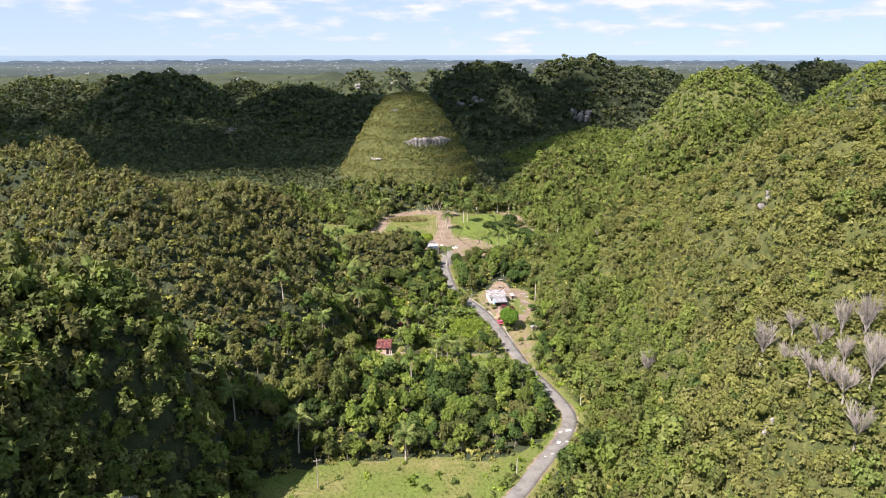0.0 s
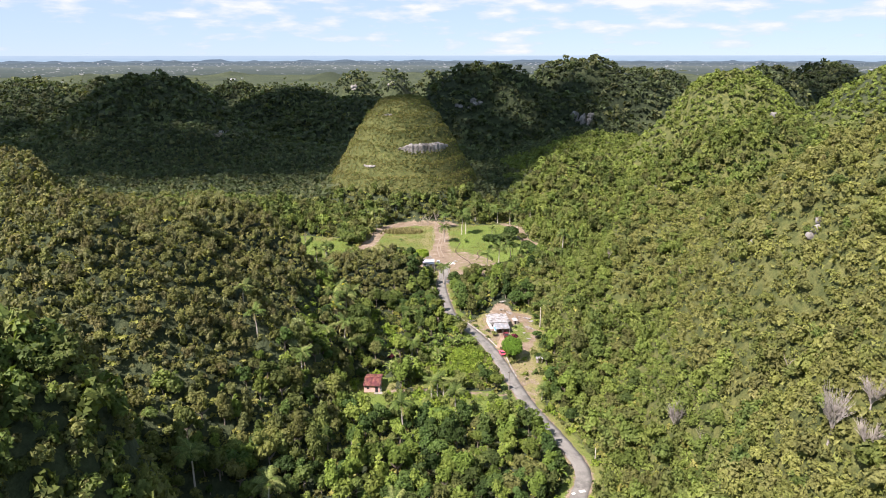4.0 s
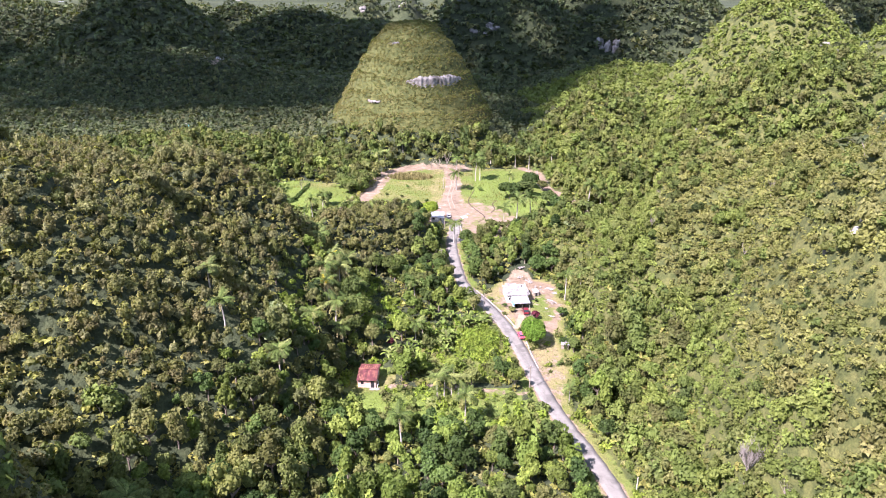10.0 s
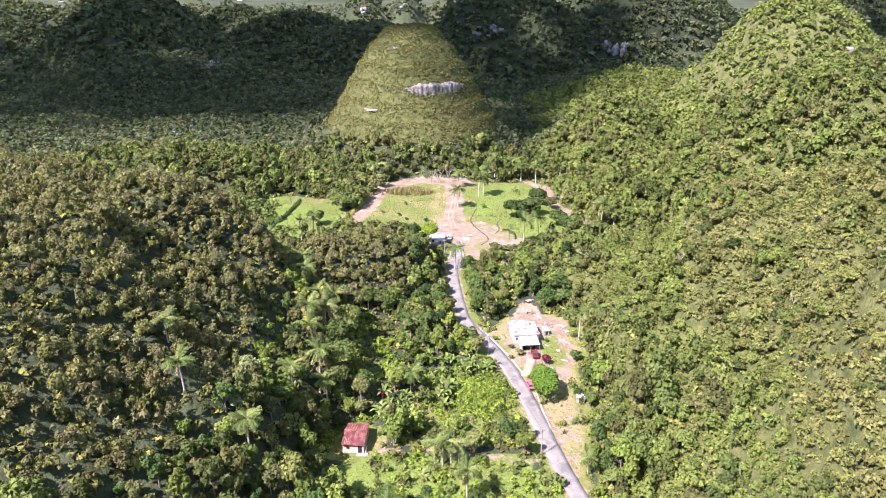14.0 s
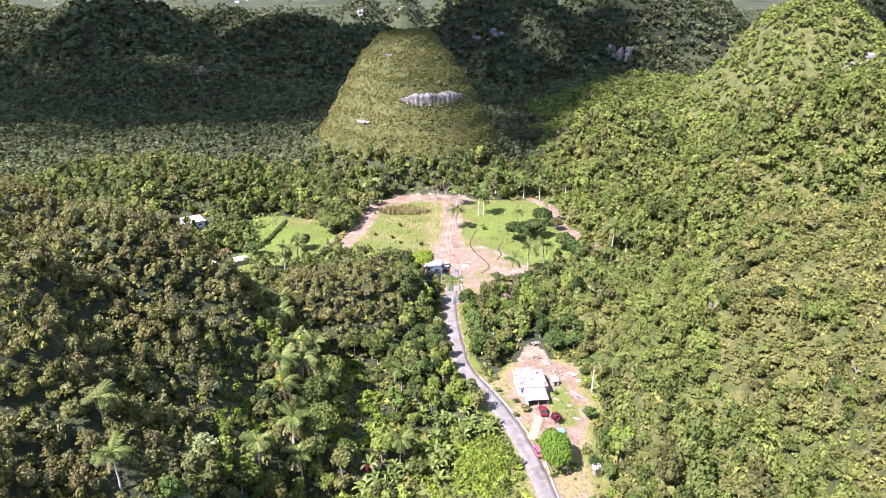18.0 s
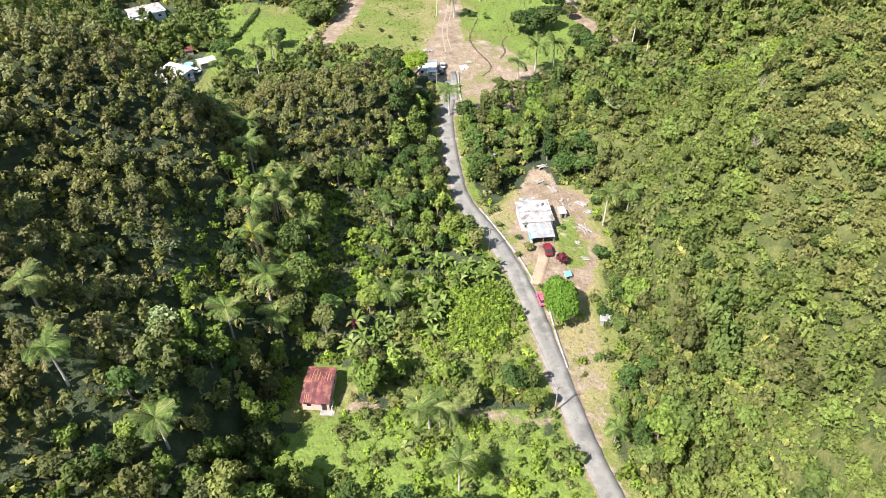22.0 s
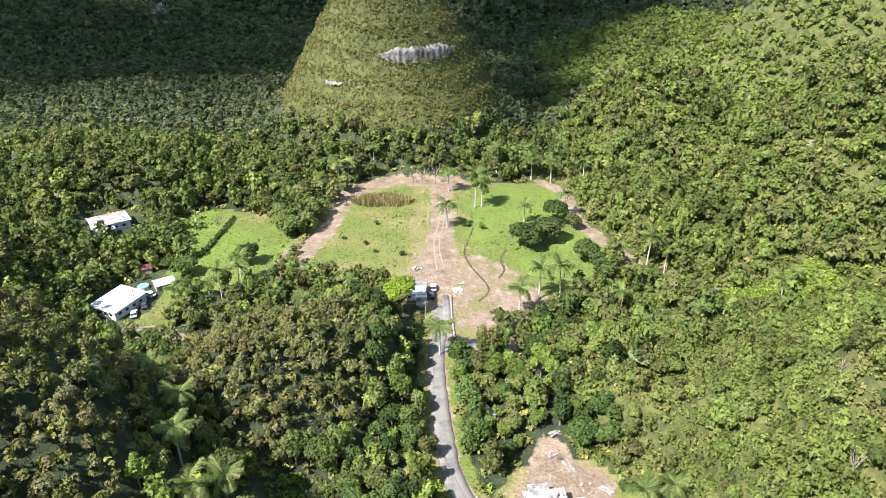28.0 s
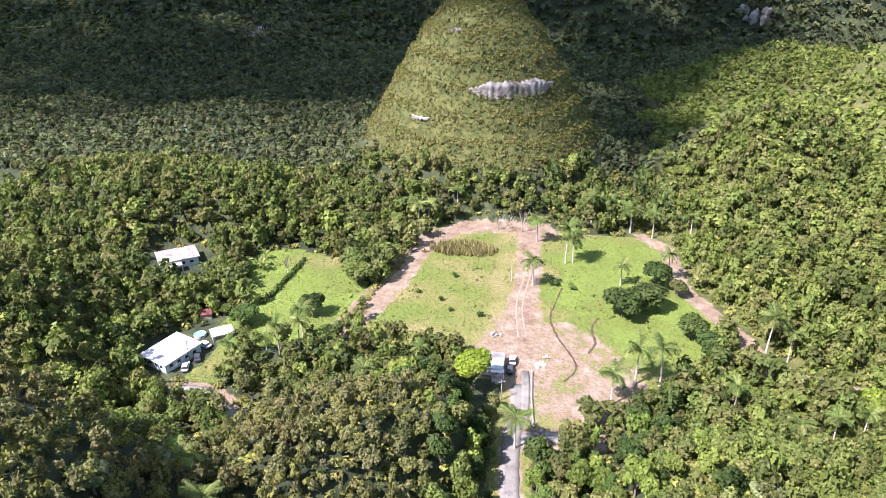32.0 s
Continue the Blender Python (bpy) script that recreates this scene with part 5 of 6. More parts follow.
spread_things([bare_tree(700, 6.2, 46, 1.0, "bleached leafless tree with a brush of grey twigs on the hillside"), bare_tree(701, 5.6, 42, 1.25, "bleached leafless tree with a brush of grey twigs on the hillside")],
              [(62.2, 90.3, 1.5), (64.5, 84.4, 1.2), (63.9, 75, 1.45), (65.2, 66.7, 1.4), (68.2, 65.3, 1.5), (65.2, 61.9, 1.35), (55, 138.3, 1.3), (64.3, 70.4, 1.3), (70, 71, 1.3), (66.5, 88, 1.1), (72, 62, 1.4), (67.2, 79, 1.2), (68.6, 75.5, 1.1), (70.5, 67, 1.2), (66.8, 70.5, 1.0)], 45)
spread_things([bare_tree(702, 5.0, 3, 1.2, "thin leafless greyish tree standing above scrub", TIMBER), bare_tree(703, 5.5, 4, 1.0, "thin leafless greyish tree standing above scrub", TIMBER)],
              [(43, 97, 1.0), (60, 232, 1.0), (-57, 196, 0.9), (-79, 381.8, 1.2), (-9, 427, 1.8), (-4, 428, 1.6), (-13, 429, 1.5), (-70, 150, 0.9), (75, 200, 0.8), (86, 215, 0.8), (88, 180, 0.8), (66, 250, 0.7), (84, 262, 0.8), (58, 130, 0.8), (70, 120, 0.8), (-28, 282, 0.8), (-20, 276, 0.8)], 46)

# dry cane and hedge in the clearing
_cx, _cy = jittered(-38, -10, 401, 418, 0.8, 19)
_ok = np.hypot((_cx + 24) / 13, (_cy - 409) / 6) + 0.25 * waves(_cx, _cy, 7, 38) < 0.9
_cx, _cy = _cx[_ok], _cy[_ok]
_cr = _g.uniform(0.8, 1.2, len(_cx))
scatter("dry_cane", BLADES, _cx, _cy, ground(_cx, _cy), _cr, _cr * 2.4, _g.random(len(_cx)), DRY_STEM, "patch of tall dry straw-coloured cane at the field edge", "cane", 7)
_hx, _hy = jittered(-82, -75, 360, 394, 0.7, 20)
_ok = along([(-77, 392.5), (-77.8, 381), (-78.6, 369.3), (-80.1, 362)], _hx, _hy) < 0.65
_hx, _hy = _hx[_ok], _hy[_ok]
_hr = _g.uniform(0.5, 0.85, len(_hx))
scatter("hedge", SHRUBS, _hx, _hy, ground(_hx, _hy) + 0.5, _hr, _hr * 1.3, _g.random(len(_hx)), LEAF_DEEP, "dark clipped hedge dividing the green pasture", "hedge", 8)
_fx, _fy = jittered(74, 122, 322, 348, 1.1, 22)
_ok = inside(FERNS, _fx, _fy)
_fx, _fy = _fx[_ok], _fy[_ok]
_fr = _g.uniform(0.6, 1.3, len(_fx))
scatter("fern_thicket", SHRUBS, _fx, _fy, ground(_fx, _fy) + 0.4, _fr, _fr * 0.7, _g.random(len(_fx)), LEAF_BRIGHT, "bright yellow-green fern thicket below the hillside", "ferns", 9)

# ---- rock ----


def cliff_band(name, cx, cy, a0, a1, low, high, out, seed, label):
    """A bare rock face round a hill between two heights, fluted and uneven. Angles in degrees from south, to the east."""
    r, co, quads = random.Random(seed), [], []
    n, rows = int(abs(a1 - a0) * 0.9), 7
    for i in range(n + 1):
        a = radians(a0 + (a1 - a0) * i / n)
        dx, dy = math.sin(a), -math.cos(a)
        ends = min(1.0, 4.5 * min(i, n - i) / n)
        lo_z, hi_z = low + (high - low) * 0.35 * (1 - ends) + r.uniform(-0.7, 0.7), high - (high - low) * 0.35 * (1 - ends) + r.uniform(-0.9, 0.5)
        rr = np.linspace(2, 75, 220)
        gz = ground(cx + dx * rr, cy + dy * rr)
        for j in range(rows):
            t = j / (rows - 1)
            z = lo_z + (hi_z - lo_z) * t
            rad = rr[np.argmax(gz < lo_z + (hi_z - lo_z) * 0.45)] + out * ends * (0.7 - 0.3 * t) + 0.7 * r.uniform(-0.5, 0.5) + 0.3 * math.sin(i * 0.9 + 2 * math.sin(i * 0.37)) - (6 if j == rows - 1 else 0)
            co.append((cx + dx * rad, cy + dy * rad, z))
    for i in range(n):
        for j in range(rows - 1):
            k = i * rows + j
            quads.append((k, k + rows, k + rows + 1, k + 1))
    me = raw_mesh(name, np.array(co), np.array(quads), False)
    me.materials.append(ROCK)
    return tagged(new(name, me), label, "cliff", kind="structure")


cliff_band("cliff_1", -28, 506, -2, 56, 36.0, 42.4, 1.6, 801, "grey and white limestone cliff across a green hill")
cliff_band("cliff_2", -28, 506, -34, -22, 27, 28.4, 0.9, 802, "low broken limestone ledge on a green hill")
cliff_band("cliff_3", -28, 506, -30, -14, 59.5, 61, 0.9, 803, "low broken limestone ledge near a hilltop")
cliff_band("cliff_4", -112, 66, 62, 112, 8, 22, 2.5, 804, "shaded grey limestone face of a steep bluff")


def outcrop(x, y, w, h, seed, label="pale limestone outcrop breaking through hillside scrub"):
    """Weathered blocks that stick out of the slope."""
    r, g = random.Random(seed), np.random.default_rng(seed)
    ob = thing("rock_outcrop", pose(x, y, height_at(x, y)), label, "rock", "outcrops on the hills")
    for k in range(5):
        ic, it = ICO2
        q = ic * (w * r.uniform(0.2, 0.34), w * r.uniform(0.1, 0.18), h * r.uniform(0.35, 0.6)) * g.uniform(0.7, 1.2, size=(len(ic), 1))
        px, py = r.uniform(-0.45, 0.45) * w, r.uniform(-0.2, 0.2) * w
        part("boulder", (q + (px, py, height_at(x + px, y + py) - height_at(x, y) + h * 0.12), it), ROCK, ob)
    return ob


for _k, (_ox, _oy, _w, _h) in enumerate(((75, 166, 4, 2.2), (78.5, 161, 3, 2), (84, 142, 4, 2.4), (86, 190, 3, 2), (148, 545, 7, 3), (165, 540, 6, 3), (244, 535, 14, 7), (260, 540, 12, 6), (232, 532, 8, 4), (154, 826, 12, 10), (168, 822, 14, 14), (180, 828, 10, 8),
                                         (40, 850, 14, 6), (22, 852, 10, 5), (-170, 1362, 13, 6), (-97, 1396, 13, 6), (-16, 1404, 13, 6), (612, 1078, 18, 9), (-500, 1015, 20, 8), (120, 380, 4, 2), (60, 78, 3, 2.5))):
    outcrop(_ox, _oy, _w, _h, 820 + _k)

# ---- buildings ----


def box(bm, x, y, z, bevel=0.0):
    """A block between two x, two y and two z."""
    m = Matrix.Translation(((x[0] + x[1]) / 2, (y[0] + y[1]) / 2, (z[0] + z[1]) / 2)) @ Matrix.Diagonal((x[1] - x[0], y[1] - y[0], z[1] - z[0], 1))
    made = bmesh.ops.create_cube(bm, size=1, matrix=m)["verts"]
    if bevel:
        bmesh.ops.bevel(bm, geom=list({e for v in made for e in v.link_edges}), offset=bevel, segments=1, affect="EDGES")
    return bm


def block(name, x, y, z, mat, parent, label="", bevel=0.0):
    return part(name, box(bmesh.new(), x, y, z, bevel), mat, parent, label)


def sheet(x0, x1, a, b, ribs=7, deep=0.035, jitter=0.0):
    """One corrugated roof sheet from point a=(y, z) down to b=(y, z)."""
    co, quads = [], []
    n = ribs * 2
    for i in range(n + 1):
        x = x0 + (x1 - x0) * i / n
        dz = deep if i % 2 else -deep
        co += [(x, a[0], a[1] + dz + jitter), (x, b[0], b[1] + dz + jitter), (x, a[0], a[1] + dz + jitter - 0.02), (x, b[0], b[1] + dz + jitter - 0.02)]
    for i in range(n):
        k = i * 4
        quads += [(k, k + 1, k + 5, k + 4), (k + 2, k + 6, k + 7, k + 3)]
    return np.array(co), np.array(quads)


def roof_sheets(x0, x1, a, b, count, mat, parent, seed, label="", name="roof_sheet"):
    r = random.Random(seed)
    for k in range(count):
        u0, u1 = x0 + (x1 - x0) * k / count, x0 + (x1 - x0) * (k + 1) / count
        part(name, sheet(u0 - 0.02, u1 + 0.02, a, (b[0] + r.uniform(-0.06, 0.06), b[1]), 5, 0.03, 0.012 * (k % 2)), mat, parent, label)


def walls(parent, x, y, z, mat, thick=0.15):
    """Four walls round a room."""
    block("wall", x, (y[0], y[0] + thick), z, mat, parent)
    block("wall", x, (y[1] - thick, y[1]), z, mat, parent)
    block("wall", (x[0], x[0] + thick), (y[0] + thick, y[1] - thick), z, mat, parent)
    block("wall", (x[1] - thick, x[1]), (y[0] + thick, y[1] - thick), z, mat, parent)


def window(parent, side, at, u, z, glass, trim):
    """A window with frame, sill and pane on a wall: side 'y' faces south or north at y=at, 'x' faces east or west."""
    s = 0.07
    if side == "y":
        f = block("window", u, (at - 0.05, at + 0.03), z, trim, parent)
        block("pane", (u[0] + s, u[1] - s), (at - 0.06, at - 0.05), (z[0] + s, z[1] - s), glass, f)
        block("sill", (u[0] - 0.05, u[1] + 0.05), (at - 0.14, at - 0.05), (z[0] - 0.06, z[0]), trim, f)
    else:
        f = block("window", (at - 0.03, at + 0.05), u, z, trim, parent)
        block("pane", (at + 0.05, at + 0.06), (u[0] + s, u[1] - s), (z[0] + s, z[1] - s), glass, f)
        block("sill", (at + 0.05, at + 0.14), (u[0] - 0.05, u[1] + 0.05), (z[0] - 0.06, z[0]), trim, f)


def pink_shed():
    ob = thing("pink_cabin", pose(-22.6, 200.2, FLOOR, 0, 0, -2), "pink plastered cabin with a rusty red metal roof", "house")
    walls(ob, (-2.5, 2.5), (-3.9, 3.9), (-0.4, 2.55), PINK_WALL)
    for s in (-1, 1):
        bm = bmesh.new()
        x = (-2.5, -2.35) if s < 0 else (2.35, 2.5)
        v = [bm.verts.new((xx, yy, zz)) for xx in x for yy, zz in ((-3.9, 2.55), (3.9, 2.55), (0, 3.42))]
        bm.faces.new(v[:3]), bm.faces.new(v[3:][::-1])
        for i, j in ((0, 1), (1, 2), (2, 0)):
            bm.faces.new((v[i], v[3 + i], v[3 + j], v[j]))
        part("gable", bm, PINK_WALL, ob)
    roof_sheets(-2.75, 2.75, (0, 3.5), (-4.4, 2.5), 8, RED_ROOF, ob, 1)
    roof_sheets(-2.75, 2.75, (0, 3.5), (4.4, 2.5), 8, RED_ROOF, ob, 2)
    block("ridge_cap", (-2.8, 2.8), (-0.2, 0.2), (3.5, 3.57), RED_ROOF, ob)
    r = random.Random(31)
    for k in range(9):
        x, u = -2.5 + 0.58 * k + r.uniform(-0.1, 0.1), r.uniform(0.35, 0.95)
        part("rust_strip", sheet(x, x + r.uniform(0.08, 0.22), (0.25, 3.5), (0.25 + 4.1 * u, 3.5 - 0.95 * u), 1, 0.01, 0.04), RUST_ORANGE, ob, "orange rust streak")
    for k in range(3):
        x = -2.1 + 0.35 * k
        part("rust_strip", sheet(x, x + 0.1, (-2.3, 2.98), (-4.2, 2.55), 1, 0.01, 0.05), RUST_ORANGE, ob, "orange rust streak")
    window(ob, "y", -3.9, (-1.7, -0.8), (1.0, 2.0), DARK_GAP, PINK_WALL)
    d = block("door", (1.1, 2.0), (-3.97, -3.9), (0, 2.0), DARK_GAP, ob)
    block("handle", (1.2, 1.28), (-4.01, -3.97), (0.95, 1.05), ZINC, d)
    window(ob, "x", 2.5, (-2.5, -1.5), (1.0, 2.0), DARK_GAP, WHITE_WALL)
    window(ob, "x", 2.5, (1.0, 2.2), (1.0, 2.0), DARK_GAP, WHITE_WALL)
    block("porch_slab", (0.8, 3.2), (-5.1, -3.95), (-0.3, 0.12), CONCRETE, ob)
    for k in range(3):
        block("step", (3.2 + 0.3 * k, 3.5 + 0.3 * k), (-4.9, -4.0), (-0.3, 0.1 - 0.14 * k), CONCRETE, ob)
    for k in range(4):
        block("rail_post", (2.97, 3.03), (-4.9 + 0.85 * k, -4.82 + 0.85 * k), (0, 1.0), WHITE_WALL, ob)
    block("handrail", (2.95, 3.05), (-4.95, -2.2), (1.0, 1.06), WHITE_WALL, ob)


def roadside_house():
    ob = thing("concrete_house", pose(23.0, 251.5, FLOOR, 0, 0, 7), "white flat-roofed concrete house with a zinc lean-to and stained roof", "house")
    walls(ob, (-3.9, 3.7), (-0.4, 7.6), (-0.4, 2.75), WHITE_WALL)
    block("roof_slab", (-4.3, 4.0), (-0.8, 7.9), (2.75, 2.95), ROOF_WHITE, ob, "white-coated flat roof with grey stains", 0.03)
    for x, y in (((-4.3, -4.1), (-0.8, 7.9)), ((3.8, 4.0), (-0.8, 7.9))):
        block("parapet", x, y, (2.95, 3.1), ROOF_WHITE, ob)
    block("rear_room", (-2.6, 0.9), (7.6, 9.6), (-0.4, 2.4), WHITE_WALL, ob)
    block("rear_roof", (-2.9, 1.2), (7.92, 9.9), (2.4, 2.55), ROOF_WHITE, ob)
    r = random.Random(4)
    for k in range(9):
        x, y, s = r.uniform(-3.2, 3.0), r.uniform(0.5, 7.0), r.uniform(0.25, 0.7)
        block("roof_debris", (x, x + s), (y, y + s * 0.8), (2.95, 2.97 + 0.12 * r.random()), CONCRETE if k % 2 else TIMBER, ob)
    tank = bmesh.new()
    bmesh.ops.create_cone(tank, segments=16, cap_ends=True, radius1=0.55, radius2=0.5, depth=0.9, matrix=Matrix.Translation((1.8, 5.8, 3.4)))
    part("water_tank", tank, ROOF_WHITE, ob)
    roof_sheets(-2.6, 3.0, (-0.75, 2.65), (-6.0, 2.15), 6, ZINC, ob, 3, "weathered zinc sheet")
    for x in (-2.4, 0.2, 2.8):
        for y in (-5.7, -3.2):
            block("lean_to_post", (x - 0.06, x + 0.06), (y - 0.06, y + 0.06), (-0.3, 2.2), TIMBER, ob)
    block("tarpaulin", (-3.1, -2.5), (-6.2, -3.4), (1.9, 2.1), TARP, ob, "bright blue tarpaulin edge")
    block("lean_to_wall", (-2.5, -2.35), (-5.8, -0.8), (-0.3, 2.1), BLUE_WALL, ob)
    for u in ((0.6, 1.8), (4.0, 5.2)):
        window(ob, "x", 3.7, u, (1.0, 2.1), DARK_GAP, WHITE_WALL)
    window(ob, "y", -0.4, (-3.4, -2.7), (1.0, 2.0), DARK_GAP, WHITE_WALL)
    block("door", (0.8, 1.7), (-0.46, -0.4), (0, 2.05), TIMBER, ob)


def valley_cottage():
    ob = thing("cottage", pose(-6.9, 337.4, FLOOR, 0, 0, 0), "small white cottage with metal roof and railed porch", "house")
    walls(ob, (-3.0, 2.6), (-2.6, 4.0), (-0.4, 2.6), WHITE_WALL)
    roof_sheets(-3.4, 3.0, (0.8, 3.25), (4.5, 2.6), 6, ZINC, ob, 5, "grey zinc sheet")
    roof_sheets(-3.4, 3.0, (0.8, 3.25), (-3.1, 2.6), 6, ROOF_CLEAN, ob, 6)
    block("ridge_cap", (-3.45, 3.05), (0.65, 0.95), (3.26, 3.32), ZINC, ob)
    block("porch_slab", (0.2, 3.4), (-5.6, -2.6), (-0.4, 0.45), CONCRETE, ob)
    block("porch_roof", (0.0, 3.3), (-4.4, -2.65), (2.3, 2.4), ROOF_CLEAN, ob)
    for x in (0.3, 1.75, 3.2):
        block("porch_post", (x - 0.07, x + 0.07), (-4.3, -4.16), (0.45, 2.3), WHITE_WALL, ob)
    for k in range(9):
        block("baluster", (0.4 + k * 0.34, 0.46 + k * 0.34), (-4.26, -4.2), (0.45, 1.3), WHITE_WALL, ob)
    block("handrail", (0.25, 3.3), (-4.3, -4.16), (1.3, 1.38), WHITE_WALL, ob)
    window(ob, "y", -2.6, (-2.4, -1.2), (1.0, 2.0), DARK_GAP, WHITE_WALL)
    window(ob, "x", 2.6, (0.6, 1.8), (1.0, 2.0), DARK_GAP, WHITE_WALL)
    block("door", (1.0, 1.9), (-2.66, -2.6), (0.45, 2.4), TIMBER, ob)
    for k in range(4):
        block("step", (1.2, 2.4), (-5.9 - 0.28 * k, -5.6 - 0.28 * k), (-0.4, 0.3 - 0.16 * k), CONCRETE, ob)


def white_hall():
    ob = thing("white_house", pose(-92.5, 330.2, FLOOR, 0, 0, -23.5) @ Matrix.Diagonal((1.02, 1.14, 1, 1)), "long white house with a plain bright white metal roof", "house")
    walls(ob, (-4.6, 4.6), (-5.0, 5.0), (-0.4, 2.7), BLUE_WALL)
    roof_sheets(-5.1, 5.1, (5.4, 3.35), (-5.4, 2.75), 10, ROOF_CLEAN, ob, 7)
    block("fascia", (-5.1, 5.1), (-5.46, -5.4), (2.55, 2.8), WHITE_WALL, ob)
    for k in range(4):
        window(ob, "y", -5.0, (-3.9 + 2.1 * k, -2.8 + 2.1 * k), (1.0, 2.1), DARK_GAP, WHITE_WALL)
        window(ob, "x", 4.6, (-4.0 + 2.2 * k, -2.9 + 2.2 * k), (1.0, 2.1), DARK_GAP, WHITE_WALL)
    b = thing("tool_shed", pose(-83.7, 342, FLOOR, 0, 0, 35), "small shed with a white curved metal roof beside a pasture", "shed")
    walls(b, (-2.8, 2.8), (-2.0, 2.0), (-0.3, 2.1), CONCRETE)
    roof_sheets(-3.1, 3.1, (0, 2.75), (-2.5, 2.15), 5, ROOF_WHITE, b, 8)
    roof_sheets(-3.1, 3.1, (0, 2.75), (2.5, 2.15), 5, ROOF_WHITE, b, 9)
    block("door", (-0.6, 0.6), (-2.06, -2.0), (0, 1.9), TIMBER, b)
    p = thing("round_pool", pose(-90.2, 341.5, FLOOR), "round blue above-ground pool beside a white house", "pool")
    bm = bmesh.new()
    bmesh.ops.create_cone(bm, segments=24, cap_ends=False, radius1=1.7, radius2=1.75, depth=1.0, matrix=Matrix.Translation((0, 0, 0.4)))
    part("wall", bm, ROOF_CLEAN, p)
    bm = bmesh.new()
    bmesh.ops.create_circle(bm, cap_ends=True, segments=24, radius=1.68, matrix=Matrix.Translation((0, 0, 0.75)))
    part("water", bm, POOL, p)
    c = thing("wood_hut", pose(-93, 351.5, FLOOR, 0, 0, 20), "dark tumbledown timber hut under trees", "shed")
    walls(c, (-1.6, 1.6), (-1.2, 1.2), (-0.2, 1.7), TIMBER)
    roof_sheets(-1.8, 1.8, (1.4, 2.2), (-1.5, 1.75), 3, RED_ROOF, c, 10)


def flat_house():
    ob = thing("flat_roofed_house", pose(-119.5, 385, FLOOR, 0, 0, 36) @ Matrix.Diagonal((1.14, 1.14, 1, 1)), "pale concrete house with a stained flat grey roof", "house")
    walls(ob, (-5.4, 5.4), (-3.9, 3.9), (-0.4, 2.9), BLUE_WALL)
    block("roof_slab", (-5.9, 5.9), (-4.3, 4.3), (2.9, 3.08), ROOF_GREY, ob, "stained pale grey flat roof", 0.03)
    block("roof_hatch", (3.6, 5.0), (-3.4, -2.4), (3.08, 3.3), ZINC, ob)
    block("parapet", (-5.9, 5.9), (4.1, 4.3), (3.08, 3.3), PINK_WALL, ob)
    block("carport_roof", (-5.0, 0.5), (-7.2, -4.35), (2.3, 2.42), ROOF_WHITE, ob)
    for x in (-4.8, 0.3):
        block("carport_post", (x - 0.08, x + 0.08), (-7.0, -6.84), (-0.3, 2.3), WHITE_WALL, ob)
    for k in range(4):
        window(ob, "y", -3.9, (-4.4 + 2.4 * k, -3.2 + 2.4 * k), (1.0, 2.1), DARK_GAP, WHITE_WALL)
    for k in range(2):
        window(ob, "x", 5.4, (-2.6 + 3 * k, -1.4 + 3 * k), (1.0, 2.1), DARK_GAP, WHITE_WALL)


def far_house(x, y, s, wall, roof, label, turn=0):
    ob = thing("far_house", pose(x, y, height_at(x, y), 0, 0, turn), label, "house", "distant houses")
    walls(ob, (-5 * s, 5 * s), (-4 * s, 4 * s), (-1.5, 3 * s), wall)
    block("roof", (-5.4 * s, 5.4 * s), (-4.4 * s, 4.4 * s), (3 * s, 3.3 * s), roof, ob)
    for k in range(3):
        window(ob, "y", -4 * s, ((-3.8 + 2.8 * k) * s, (-2.6 + 2.8 * k) * s), (1.0 * s, 2.1 * s), DARK_GAP, WHITE_WALL)


pink_shed()
roadside_house()
valley_cottage()
white_hall()
flat_house()
far_house(-196, 545, 0.8, TURQUOISE, ROOF_WHITE, "small turquoise house among dark forest")
far_house(-243, 780, 0.9, WHITE_WALL, ROOF_WHITE, "small white house beside a forest track")
_q = random.Random(9)
for _k in range(46):
    _d, _a = _q.uniform(1500, 3900), _q.uniform(-0.56, 0.56)
    far_house(_d * math.sin(_a), _d * math.cos(_a), _q.uniform(1.0, 2.2), WHITE_WALL, (ROOF_WHITE, ROOF_CLEAN, ZINC)[_k % 3], "pale distant house on the far plain", _q.uniform(-30, 30))

# ---- vehicles ----


